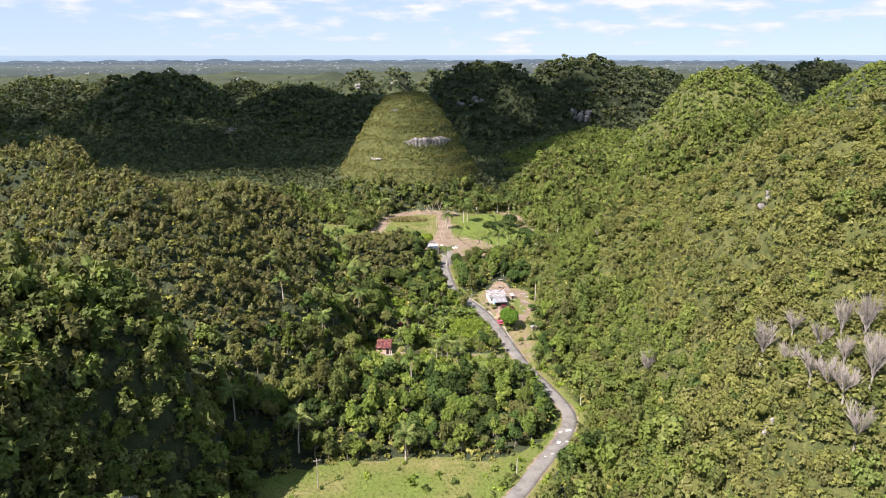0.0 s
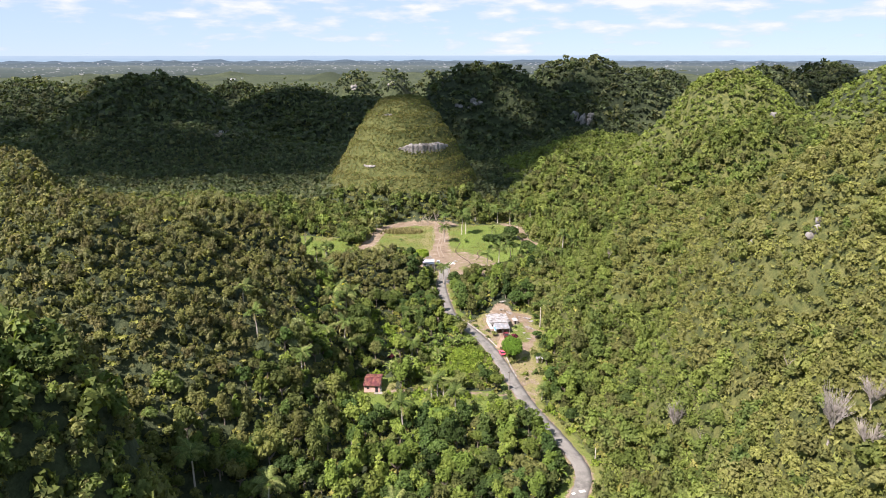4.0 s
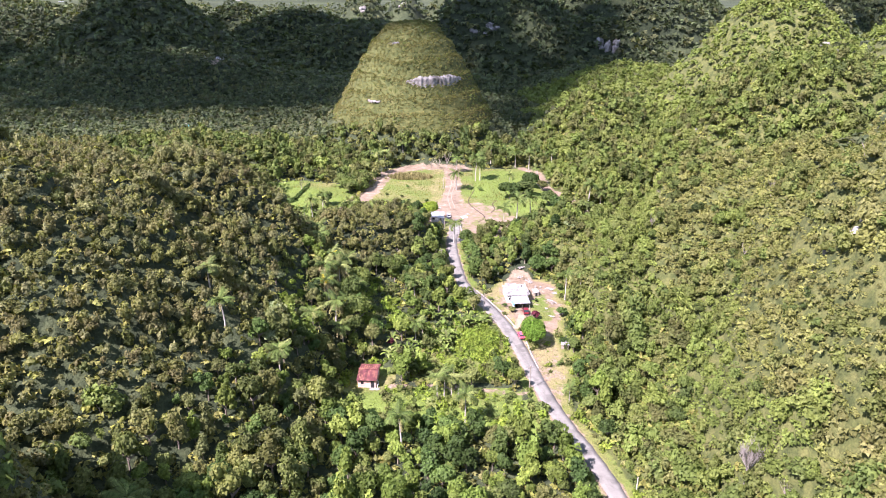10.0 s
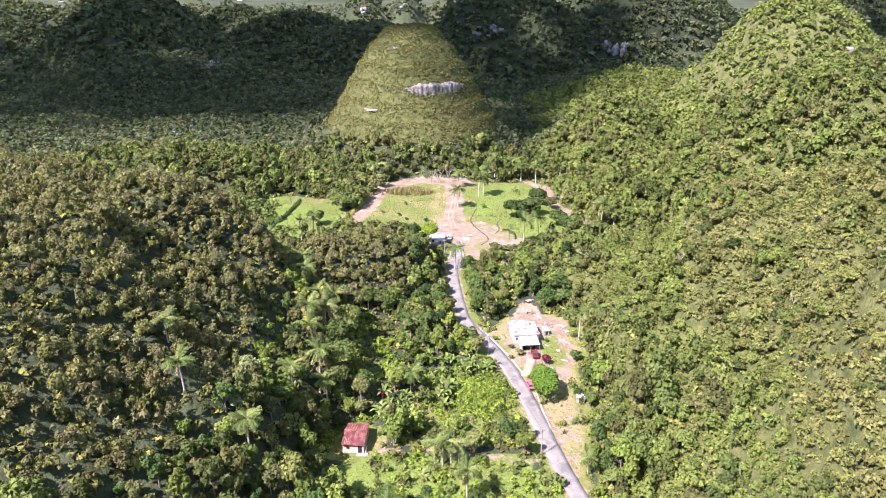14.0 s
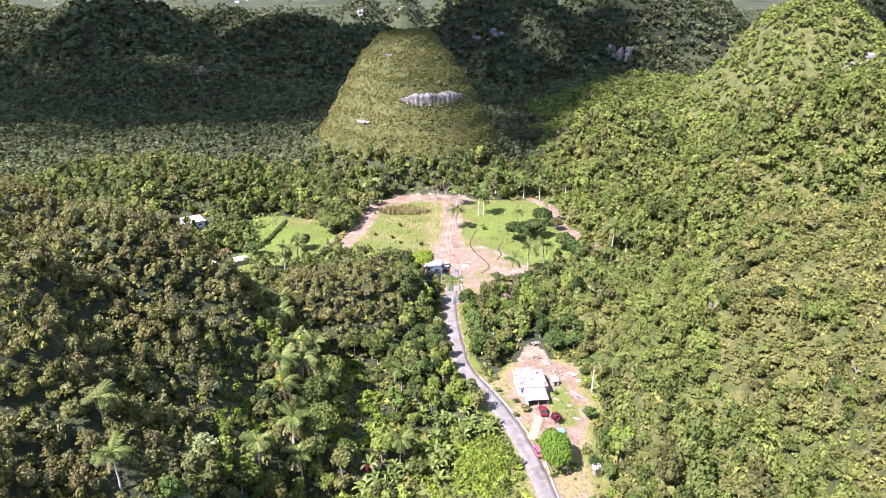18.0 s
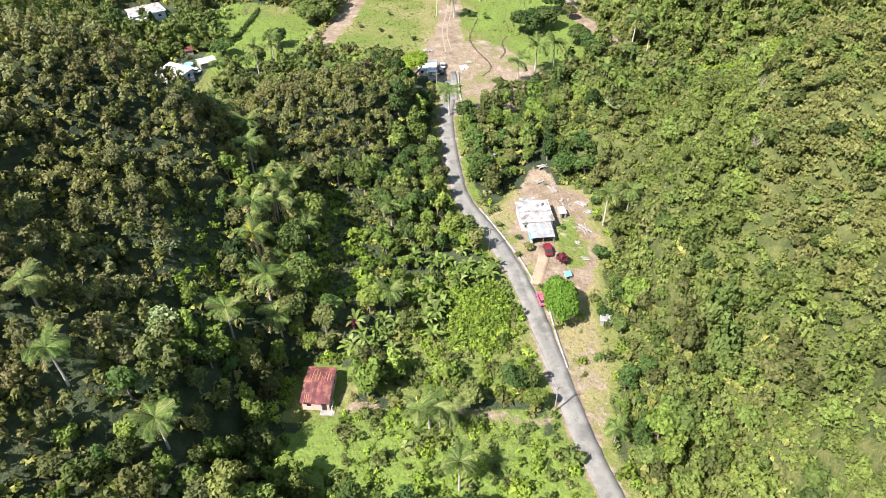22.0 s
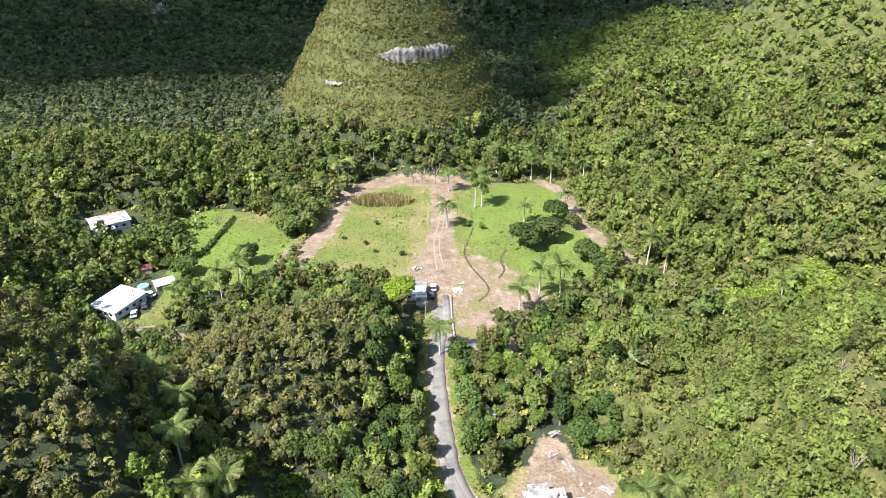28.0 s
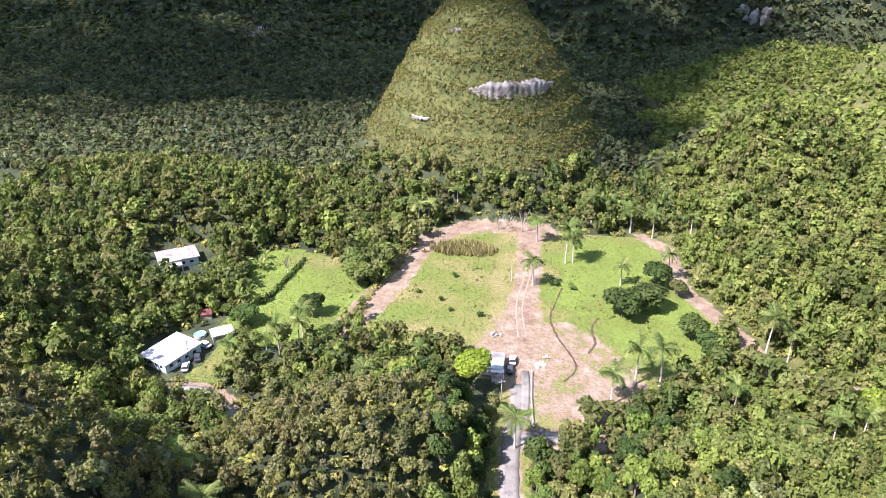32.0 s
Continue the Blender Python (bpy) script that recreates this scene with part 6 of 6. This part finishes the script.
def car(x, y, turn, paint, label, tall=1.45, long=4.3):
    """A parked car: shaped body, cabin with glass, bumpers, lights and wheels. It points along +y before it is turned."""
    ob = thing("car", pose(x, y, height_at(x, y) + 0.1, 0, 0, turn), label, "car", "parked cars")
    h, w = long / 2, 0.86
    prof = [(-h, 0.45), (-h, 0.8), (-h + 0.25, 0.92), (-0.3 * h, 0.95), (0.35 * h, 0.93), (h - 0.25, 0.78), (h, 0.62), (h, 0.4), (h - 0.1, 0.28), (-h + 0.1, 0.28)]

    def loft(profile, widths):
        bm = bmesh.new()
        rings = []
        for s, k in ((-1, 0.94), (-0.92, 1.0), (0.92, 1.0), (1, 0.94)):
            rings.append([bm.verts.new((s * ww * w, yy * k, zz)) for (yy, zz), ww in zip(profile, widths)])
        for a, b in zip(rings, rings[1:]):
            for i in range(len(profile)):
                j = (i + 1) % len(profile)
                bm.faces.new((a[i], a[j], b[j], b[i]))
        bm.faces.new(rings[0]), bm.faces.new(rings[-1][::-1])
        bmesh.ops.recalc_face_normals(bm, faces=bm.faces)
        return bm
    part("body", loft(prof, [1] * len(prof)), paint, ob)
    cab = [(-0.82 * h, 0.9), (-0.62 * h, tall - 0.08), (-0.3 * h, tall), (0.12 * h, tall - 0.02), (0.48 * h, 0.9)]
    part("cabin", loft(cab, [0.95, 0.78, 0.76, 0.76, 0.95]), GLASS, ob, "dark glass")
    part("roof_panel", loft([(-0.62 * h, tall - 0.05), (-0.3 * h, tall + 0.03), (0.12 * h, tall + 0.01), (0.1 * h, tall - 0.04), (-0.6 * h, tall - 0.09)], [0.8] * 5), paint, ob)
    for s in (-1, 1):
        block("headlight", (s * 0.62 - 0.17, s * 0.62 + 0.17), (h - 0.06, h + 0.01), (0.55, 0.68), ROOF_CLEAN, ob)
        block("tail_light", (s * 0.66 - 0.13, s * 0.66 + 0.13), (-h - 0.01, -h + 0.05), (0.62, 0.8), PAINT_RED, ob)
        block("mirror", (s * 0.95 - 0.08, s * 0.95 + 0.08), (0.36 * h, 0.42 * h), (0.92, 1.05), paint, ob)
        for yy in (-0.62 * h, 0.64 * h):
            bm = bmesh.new()
            bmesh.ops.create_cone(bm, segments=14, cap_ends=True, radius1=0.32, radius2=0.32, depth=0.2, matrix=Matrix.Translation((s * 0.8, yy, 0.32)) @ Matrix.Rotation(math.pi / 2, 4, "Y"))
            wheel = part("wheel", bm, TYRE, ob)
            bm = bmesh.new()
            bmesh.ops.create_cone(bm, segments=10, cap_ends=True, radius1=0.19, radius2=0.19, depth=0.04, matrix=Matrix.Translation((s * 0.905, yy, 0.32)) @ Matrix.Rotation(math.pi / 2, 4, "Y"))
            part("rim", bm, ZINC, wheel)
    block("bumper", (-0.84, 0.84), (h - 0.02, h + 0.07), (0.32, 0.5), TYRE, ob)
    block("bumper", (-0.84, 0.84), (-h - 0.07, -h + 0.02), (0.32, 0.52), TYRE, ob)
    return ob


car(21.9, 226.2, 11, PAINT_PINK, "faded pinkish red car parked on the lane edge")
car(24.8, 243.0, 5, PAINT_RED, "bright red sport utility car before a zinc lean-to", 1.7, 4.4)
car(-2.3, 337.6, 3, PAINT_DARK, "dark grey car with a silver bonnet beside a cottage", 1.5)
car(-1.9, 341.8, 2, PAINT_SILVER, "silver pickup car parked behind a dark one", 1.6)
car(-86.6, 326.0, 20, PAINT_SILVER, "silver car parked beside a white house")
car(-85.6, 330.8, 25, PAINT_DARK, "dark car parked beside a white house")
car(-86.4, 336.8, 60, PAINT_SILVER, "pale car parked between house and shed")

# rain gullies in the bare soil, flat strips with painted-in shade, and wheel ruts
GULLY = worn("shaded_gully_soil", (0.055, 0.04, 0.026), (0.085, 0.062, 0.04), 0.8, 0.95)
RUT = worn("packed_pale_soil", (0.22, 0.18, 0.132), (0.28, 0.235, 0.18), 0.7, 0.95)
for _k, (_pts, _half) in enumerate((([(11, 385.2), (9, 375), (7.7, 365.5), (10, 355.5), (14.2, 345.2), (14.5, 339.9), (11.5, 334.8)], 0.28), ([(21.8, 368.3), (19.5, 361.8), (20.2, 354.4), (18.1, 348.6)], 0.32))):
    ribbon("gully_%d" % (_k + 1), smooth_line(_pts, 0.8), _half, 0.02, GULLY, "flat dark strip for the shade inside a narrow rain gully", "gully", 0.14, 40 + _k)
for _k, _pts in enumerate(([(-1.4, 410), (-1.1, 394.6), (-2.6, 373.5), (-1.1, 354.2)], [(0.4, 410), (0.6, 393), (-0.8, 372.1), (1.0, 355.4)])):
    ribbon("wheel_rut_%d" % (_k + 1), smooth_line(_pts, 0.8), 0.24, 0.02, RUT, "pale wheel rut worn along a dirt track", "track", 0.12, 50 + _k)

# ---- poles, kerbs and yard clutter ----


def pole(x, y, height, label, arm=True, lamp=False, turn=0, mat=None):
    ob = thing("utility_pole", pose(x, y, height_at(x, y), 0, 0, turn), label, "utility pole", "poles along the lane")
    part("shaft", tube(bmesh.new(), [(0, 0, -0.8), (0, 0, height * 0.5), (0, 0, height)], [0.15, 0.13, 0.1], 8), mat or TIMBER, ob)
    if arm:
        block("crossarm", (-0.9, 0.9), (-0.06, 0.06), (height - 0.7, height - 0.55), TIMBER, ob)
        for u in (-0.8, 0.0, 0.8):
            block("insulator", (u - 0.05, u + 0.05), (-0.05, 0.05), (height - 0.55, height - 0.35), CONCRETE, ob)
    if lamp:
        part("lamp_arm", tube(bmesh.new(), [(0, 0, height - 1.2), (0.8, 0, height - 0.7), (1.5, 0, height - 0.6)], [0.04, 0.04, 0.04], 6), ZINC, ob)
        block("lamp_head", (1.4, 1.9), (-0.1, 0.1), (height - 0.68, height - 0.54), ROOF_WHITE, ob, "", 0.03)
    return ob


POLES = [(-32.3, 114.5, 8.5, 1), (21.6, 196.5, 7.5, 1), (10.9, 243.3, 6.8, 1), (-4.2, 283, 7, 1), (-5.2, 388, 6.5, 0), (41, 156, 4, 0), (18, 121, 4.5, 0), (3.9, 316, 3, 0), (-87.5, 329.8, 6.5, 1), (-66, 305, 7, 1), (-3.6, 325, 6, 1)]
for _px, _py, _ph, _arm in POLES:
    pole(_px, _py, _ph, "weathered timber utility pole beside the lane" if _arm else "plain pale post standing in open ground", bool(_arm), _px == 10.9, 25 if _arm else 0, TIMBER if _arm else PALM_BARK)


def cable(a, b, sag, label):
    pa, pb = (Vector((q[0], q[1], height_at(q[0], q[1]) + q[2] - 0.4)) for q in (a, b))
    pts = [pa.lerp(pb, t / 14) - Vector((0, 0, sag * 4 * (t / 14) * (1 - t / 14))) for t in range(15)]
    me = bpy.data.meshes.new("overhead_cable")
    bm = tube(bmesh.new(), pts, [0.022] * 15, 4)
    bm.to_mesh(me)
    bm.free()
    me.materials.append(CABLE)
    tagged(new("overhead_cable", me), label, "cable", "overhead cables")


for _a, _b in ((0, 1), (1, 2), (2, 3), (3, 10), (8, 9), (9, 3)):
    cable(POLES[_a][:3], POLES[_b][:3], 1.0, "thin black overhead cable between two poles")


def strip_wall(name, line, half, z, mat, label, category):
    co, quads = [], []
    xy = np.array(smooth_line(line, 1.5))
    d = np.gradient(xy, axis=0)
    d /= np.linalg.norm(d, axis=1)[:, None]
    for (x, y), (dx, dy) in zip(xy, d):
        for s, zz in ((-1, -0.3), (-1, z), (1, z), (1, -0.3)):
            co.append((x + s * half * dy, y - s * half * dx, FLOOR + zz))
    for i in range(len(xy) - 1):
        for j in range(3):
            k = i * 4 + j
            quads.append((k, k + 4, k + 5, k + 1))
    me = raw_mesh(name, np.array(co), np.array(quads), False)
    me.materials.append(mat)
    return tagged(new(name, me), label, category, kind="structure")


strip_wall("kerb_1", [(9, 260), (12.6, 252.5), (17.5, 241.5), (20.6, 232.5)], 0.16, 0.34, CONCRETE, "low pale concrete kerb along a house yard", "kerb")
strip_wall("kerb_2", [(23.0, 226), (24.0, 216), (25.3, 207)], 0.16, 0.34, CONCRETE, "low pale concrete kerb along the lane", "kerb")
strip_wall("kerb_3", [(3.4, 338), (3.8, 326), (4.6, 315.5)], 0.2, 0.4, CONCRETE, "cracked concrete kerb beside the driveway", "kerb")
ribbon("driveway_1", [(21.0, 231.5), (22.3, 236), (23.4, 240), (24.3, 245)], 1.3, 0.08, BARE_SOIL, "trodden pale soil driveway before a house", "driveway", 0.1, 5)
ribbon("driveway_2", [(2.2, 318), (2.4, 324), (2.2, 331), (1.6, 338)], 0.95, 0.13, ASPHALT, "narrow grey paved apron beside a cottage", "driveway", 0.15, 6)


def slab_patch(x, y, w, d, turn, mat, label):
    me = bpy.data.meshes.new("road_patch")
    bm = box(bmesh.new(), (-w / 2, w / 2), (-d / 2, d / 2), (-0.05, 0.03), 0.02)
    bm.to_mesh(me)
    bm.free()
    me.materials.append(mat)
    ob = new("road_patch", me)
    ob.matrix_world = pose(x, y, FLOOR + 0.12, 0, 0, turn)
    tagged(ob, label, "road patch", "patches on the lane")


for _px, _py, _w, _d, _t in ((35.0, 142.5, 1.6, 0.9, 15), (32.6, 141.5, 0.9, 0.7, 40), (31.2, 136.0, 0.9, 1.2, -20), (33.6, 136.4, 0.8, 0.6, 10), (28.6, 130.2, 0.7, 0.5, 30), (26.5, 128.8, 0.5, 0.4, 0)):
    slab_patch(_px, _py, _w, _d, _t, PATCH_WHITE, "pale concrete repair patch on grey asphalt")


def plank_pile(x, y, turn, count, long, label, seed, mats):
    r = random.Random(seed)
    ob = thing("scrap_pile", pose(x, y, height_at(x, y), 0, 0, turn), label, "scrap pile", "yard clutter")
    for k in range(count):
        p = block("board", (-long / 2, long / 2), (-0.12, 0.12), (0, 0.06), mats[k % len(mats)], ob)
        p.matrix_local = pose(r.uniform(-0.3, 0.3), r.uniform(-0.7, 0.7), 0.07 + 0.06 * k * 0.6, r.uniform(-6, 6), r.uniform(-6, 6), r.uniform(-25, 25))
    return ob


for _k, (_px, _py, _t, _n, _l) in enumerate(((26.2, 276, 20, 10, 2.6), (28.2, 268.5, 110, 8, 3.6), (34.9, 261.8, 130, 10, 2.8), (34.4, 251.5, 115, 9, 3.6), (25.1, 271.5, 60, 8, 1.8), (33.1, 240.3, 10, 6, 1.4), (36.5, 258.5, 30, 6, 2.0), (5.6, 342, 70, 8, 2.4), (32.3, 246.2, 80, 4, 1.2))):
    plank_pile(_px, _py, _t, _n, _l, "heap of grey boards and zinc scraps in a yard", 900 + _k, (TIMBER, ROOF_WHITE, ZINC, CONCRETE))


def hut(x, y, w, d, h, turn, roof, label):
    ob = thing("lean_hut", pose(x, y, FLOOR, 0, 0, turn), label, "hut", "yard clutter")
    walls(ob, (-w / 2, w / 2), (-d / 2, d / 2), (-0.2, h), TIMBER, 0.08)
    roof_sheets(-w / 2 - 0.15, w / 2 + 0.15, (d / 2 + 0.15, h + 0.25), (-d / 2 - 0.2, h + 0.05), 3, roof, ob, 11)
    block("door", (-0.35, 0.35), (-d / 2 - 0.04, -d / 2), (0, h - 0.2), DARK_GAP, ob)


hut(29.6, 257.2, 1.6, 2.4, 1.5, 10, ROOF_WHITE, "small hut with a pale sheet roof in a yard")
hut(34.6, 219.5, 2.2, 1.8, 1.6, -10, ZINC, "small grey hut half hidden by trees")
hut(28.4, 234.0, 1.3, 1.3, 0.9, 15, TARP, "low crate covered by a pale blue tarpaulin")
hut(12.5, 283.5, 2.6, 2.0, 1.8, 0, ZINC, "small sheet-roofed hut among trees")


def rubble(x, y, seed, count, spread, label, mat):
    r = random.Random(seed)
    ob = thing("rubble_heap", pose(x, y, height_at(x, y)), label, "rubble", "heaps on bare soil")
    for k in range(count):
        a, d, s = r.uniform(0, math.tau), spread * math.sqrt(r.random()), r.uniform(0.18, 0.55)
        bm = bmesh.new()
        bmesh.ops.create_icosphere(bm, subdivisions=1, radius=s)
        for v in bm.verts:
            v.co *= r.uniform(0.75, 1.2)
        p = part("stone", bm, mat, ob)
        p.matrix_local = pose(d * math.cos(a), d * math.sin(a), 0.1 + 0.4 * (1 - d / spread), r.uniform(0, 360), r.uniform(0, 360), 0)


rubble(5.4, 341, 21, 18, 1.4, "heap of broken white concrete on bare soil", PATCH_WHITE)
rubble(7.0, 345, 22, 10, 1.0, "scattered pale rubble on bare soil", CONCRETE)
rubble(-7.6, 354.5, 23, 16, 1.8, "heap of grey gravel and stones on bare soil", CONCRETE)
rubble(5.8, 313.9, 24, 10, 1.6, "low heap of broken kerb stones", CONCRETE)
rubble(31.5, 262.5, 25, 10, 1.6, "scattered stones and rubble on yard soil", CONCRETE)

# ---- clouds ----


def cloud(x, y, z, w, d, h, seed, label, lumps=9, mat=None):
    """A cumulus cloud: flat lumps run together into one mass."""
    r, g = random.Random(seed), np.random.default_rng(seed)
    ic, it = ICO2
    co, tri = np.zeros((0, 3)), np.zeros((0, 3), int)
    for k in range(lumps):
        s = r.uniform(0.3, 0.55)
        p = ic + 0.16 * np.sin(ic[:, [1, 2, 0]] * 5 + r.uniform(0, 6)) + 0.1 * np.sin(ic[:, [2, 0, 1]] * 11 + r.uniform(0, 6))
        q = p * (w * s / 2, d * s / 2, h * s) + (r.uniform(-0.36, 0.36) * w, r.uniform(-0.36, 0.36) * d, r.uniform(-0.1, 0.25) * h)
        tri = np.vstack([tri, it + len(co)])
        co = np.vstack([co, q])
    me = raw_mesh("cloud", co, tri)
    me.materials.append(mat or CLOUD)
    ob = new("cloud", me)
    ob.location = (x, y, z)
    return tagged(ob, label, "cloud", "clouds in the sky")


# the large clouds whose shade lies on the hills behind
for _k, (_fx0, _fy0, _fr0) in enumerate(((-490, 800, 560), (-250, 840, 540), (-225, 660, 260), (-20, 880, 480), (130, 900, 330), (-300, 1040, 420), (60, 720, 230), (600, 1150, 420), (-520, 640, 300), (46, 556, 130))):
    _lift = 1500 + 30 * _k
    cloud(_fx0 + SUN.x / SUN.z * _lift, _fy0 + SUN.y / SUN.z * _lift, _lift, _fr0, _fr0, 120, 950 + _k, "broad white cloud drifting over the hills", 16)


# ---- the far distance: plain, ridges, sea and cloud bank ----


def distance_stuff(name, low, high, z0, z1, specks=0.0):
    """Far land or sea, self-lit, with the haze put into its colours: two tones between two heights, patchy, with pale
    specks of towns.
    """
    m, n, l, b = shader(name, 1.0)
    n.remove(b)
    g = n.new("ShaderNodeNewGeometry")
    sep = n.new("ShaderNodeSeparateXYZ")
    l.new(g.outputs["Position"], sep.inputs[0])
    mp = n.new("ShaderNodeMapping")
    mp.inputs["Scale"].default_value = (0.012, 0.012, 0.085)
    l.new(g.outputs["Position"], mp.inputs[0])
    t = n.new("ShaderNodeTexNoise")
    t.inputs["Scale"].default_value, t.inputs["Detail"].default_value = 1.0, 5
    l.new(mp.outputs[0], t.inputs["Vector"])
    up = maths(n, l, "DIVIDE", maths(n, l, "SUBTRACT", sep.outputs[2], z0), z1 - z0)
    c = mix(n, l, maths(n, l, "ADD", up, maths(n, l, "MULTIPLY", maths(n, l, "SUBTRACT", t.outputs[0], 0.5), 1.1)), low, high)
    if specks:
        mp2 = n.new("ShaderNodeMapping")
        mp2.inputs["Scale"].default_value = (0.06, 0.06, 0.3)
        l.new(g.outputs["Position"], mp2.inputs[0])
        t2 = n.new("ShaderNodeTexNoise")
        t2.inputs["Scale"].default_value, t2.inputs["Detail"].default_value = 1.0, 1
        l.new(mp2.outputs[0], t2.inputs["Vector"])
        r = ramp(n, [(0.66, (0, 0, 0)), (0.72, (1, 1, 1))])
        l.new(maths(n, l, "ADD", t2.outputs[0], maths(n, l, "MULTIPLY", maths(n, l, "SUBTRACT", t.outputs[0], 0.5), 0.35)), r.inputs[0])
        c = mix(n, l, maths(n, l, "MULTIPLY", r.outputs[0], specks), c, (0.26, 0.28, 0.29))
    # no lamp: the strip glows by itself to stand for hazy distance
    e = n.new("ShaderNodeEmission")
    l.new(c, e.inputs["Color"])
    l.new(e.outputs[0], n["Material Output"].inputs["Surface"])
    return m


def distance_strip(name, radius, bottom, top, uneven, width, mat, label, seed, lobes=4):
    """An upright strip far behind everything, with a skyline of low rises."""
    n, r = 700, random.Random(seed)
    a = np.linspace(-1.1, 1.1, n)
    h = sum(np.maximum(0, waves(a * radius, a * 0, width / (1 + 0.9 * k), seed + k)) / (1 + k) for k in range(lobes))
    x, y = radius * np.sin(a), radius * np.cos(a) + 20
    co = np.vstack([np.stack([x, y, np.full(n, float(bottom))], -1), np.stack([x, y, top + uneven * h], -1)])
    i = np.arange(n - 1)
    me = raw_mesh(name, co, np.stack([i, i + 1, i + n + 1, i + n], -1), False)
    me.materials.append(mat)
    return tagged(new(name, me), label, "backdrop", kind="structure")


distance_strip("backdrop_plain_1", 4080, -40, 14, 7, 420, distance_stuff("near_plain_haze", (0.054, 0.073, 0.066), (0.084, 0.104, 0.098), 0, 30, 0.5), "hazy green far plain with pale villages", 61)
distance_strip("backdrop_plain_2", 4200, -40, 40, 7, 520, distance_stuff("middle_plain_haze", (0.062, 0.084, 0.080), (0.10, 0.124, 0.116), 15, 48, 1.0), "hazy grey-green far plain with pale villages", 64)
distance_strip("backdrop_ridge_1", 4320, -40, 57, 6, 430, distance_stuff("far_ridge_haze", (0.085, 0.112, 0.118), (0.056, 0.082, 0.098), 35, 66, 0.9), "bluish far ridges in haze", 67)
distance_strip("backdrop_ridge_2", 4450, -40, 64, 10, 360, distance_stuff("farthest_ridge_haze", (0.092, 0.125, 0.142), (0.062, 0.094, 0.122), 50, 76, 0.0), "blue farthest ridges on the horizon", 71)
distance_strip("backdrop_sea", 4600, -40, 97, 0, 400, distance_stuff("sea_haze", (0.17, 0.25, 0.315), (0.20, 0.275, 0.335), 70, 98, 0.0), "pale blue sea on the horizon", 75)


def cloud_bank():
    """A bank of soft white cloud low over the horizon, self-lit, far behind everything."""
    m, n, l, b = shader("cloud_bank", 1.0)
    n.remove(b)
    g = n.new("ShaderNodeNewGeometry")
    mp = n.new("ShaderNodeMapping")
    mp.inputs["Scale"].default_value = (0.0032, 0.0032, 0.0135)
    l.new(g.outputs["Position"], mp.inputs[0])
    t, w = n.new("ShaderNodeTexNoise"), n.new("ShaderNodeTexNoise")
    t.inputs["Scale"].default_value, t.inputs["Detail"].default_value, t.inputs["Roughness"].default_value = 1.0, 6, 0.52
    w.inputs["Scale"].default_value, w.inputs["Detail"].default_value = 0.33, 2
    l.new(mp.outputs[0], t.inputs["Vector"]), l.new(mp.outputs[0], w.inputs["Vector"])
    v = maths(n, l, "ADD", t.outputs[0], maths(n, l, "MULTIPLY", maths(n, l, "SUBTRACT", w.outputs[0], 0.5), 0.5))
    sep = n.new("ShaderNodeSeparateXYZ")
    l.new(g.outputs["Position"], sep.inputs[0])
    v = maths(n, l, "ADD", v, maths(n, l, "MINIMUM", maths(n, l, "DIVIDE", maths(n, l, "SUBTRACT", sep.outputs[2], 330), 1900), 0.06))
    r = ramp(n, [(0.45, (0, 0, 0)), (0.53, (0.6, 0.6, 0.6)), (0.63, (1, 1, 1))])
    l.new(v, r.inputs[0])
    c = ramp(n, [(0.46, (0.25, 0.315, 0.36)), (0.66, (0.33, 0.375, 0.40))])
    l.new(v, c.inputs[0])
    # cloud brightness is put into the emission colour, the sun does not light it
    e, clear, cut = n.new("ShaderNodeEmission"), n.new("ShaderNodeBsdfTransparent"), n.new("ShaderNodeMixShader")
    l.new(c.outputs[0], e.inputs["Color"])
    l.new(r.outputs[0], cut.inputs[0]), l.new(clear.outputs[0], cut.inputs[1]), l.new(e.outputs[0], cut.inputs[2])
    l.new(cut.outputs[0], n["Material Output"].inputs["Surface"])
    return m


distance_strip("backdrop_clouds", 4680, 104, 900, 0, 400, cloud_bank(), "soft white cumulus bank low in a pale blue sky", 78)
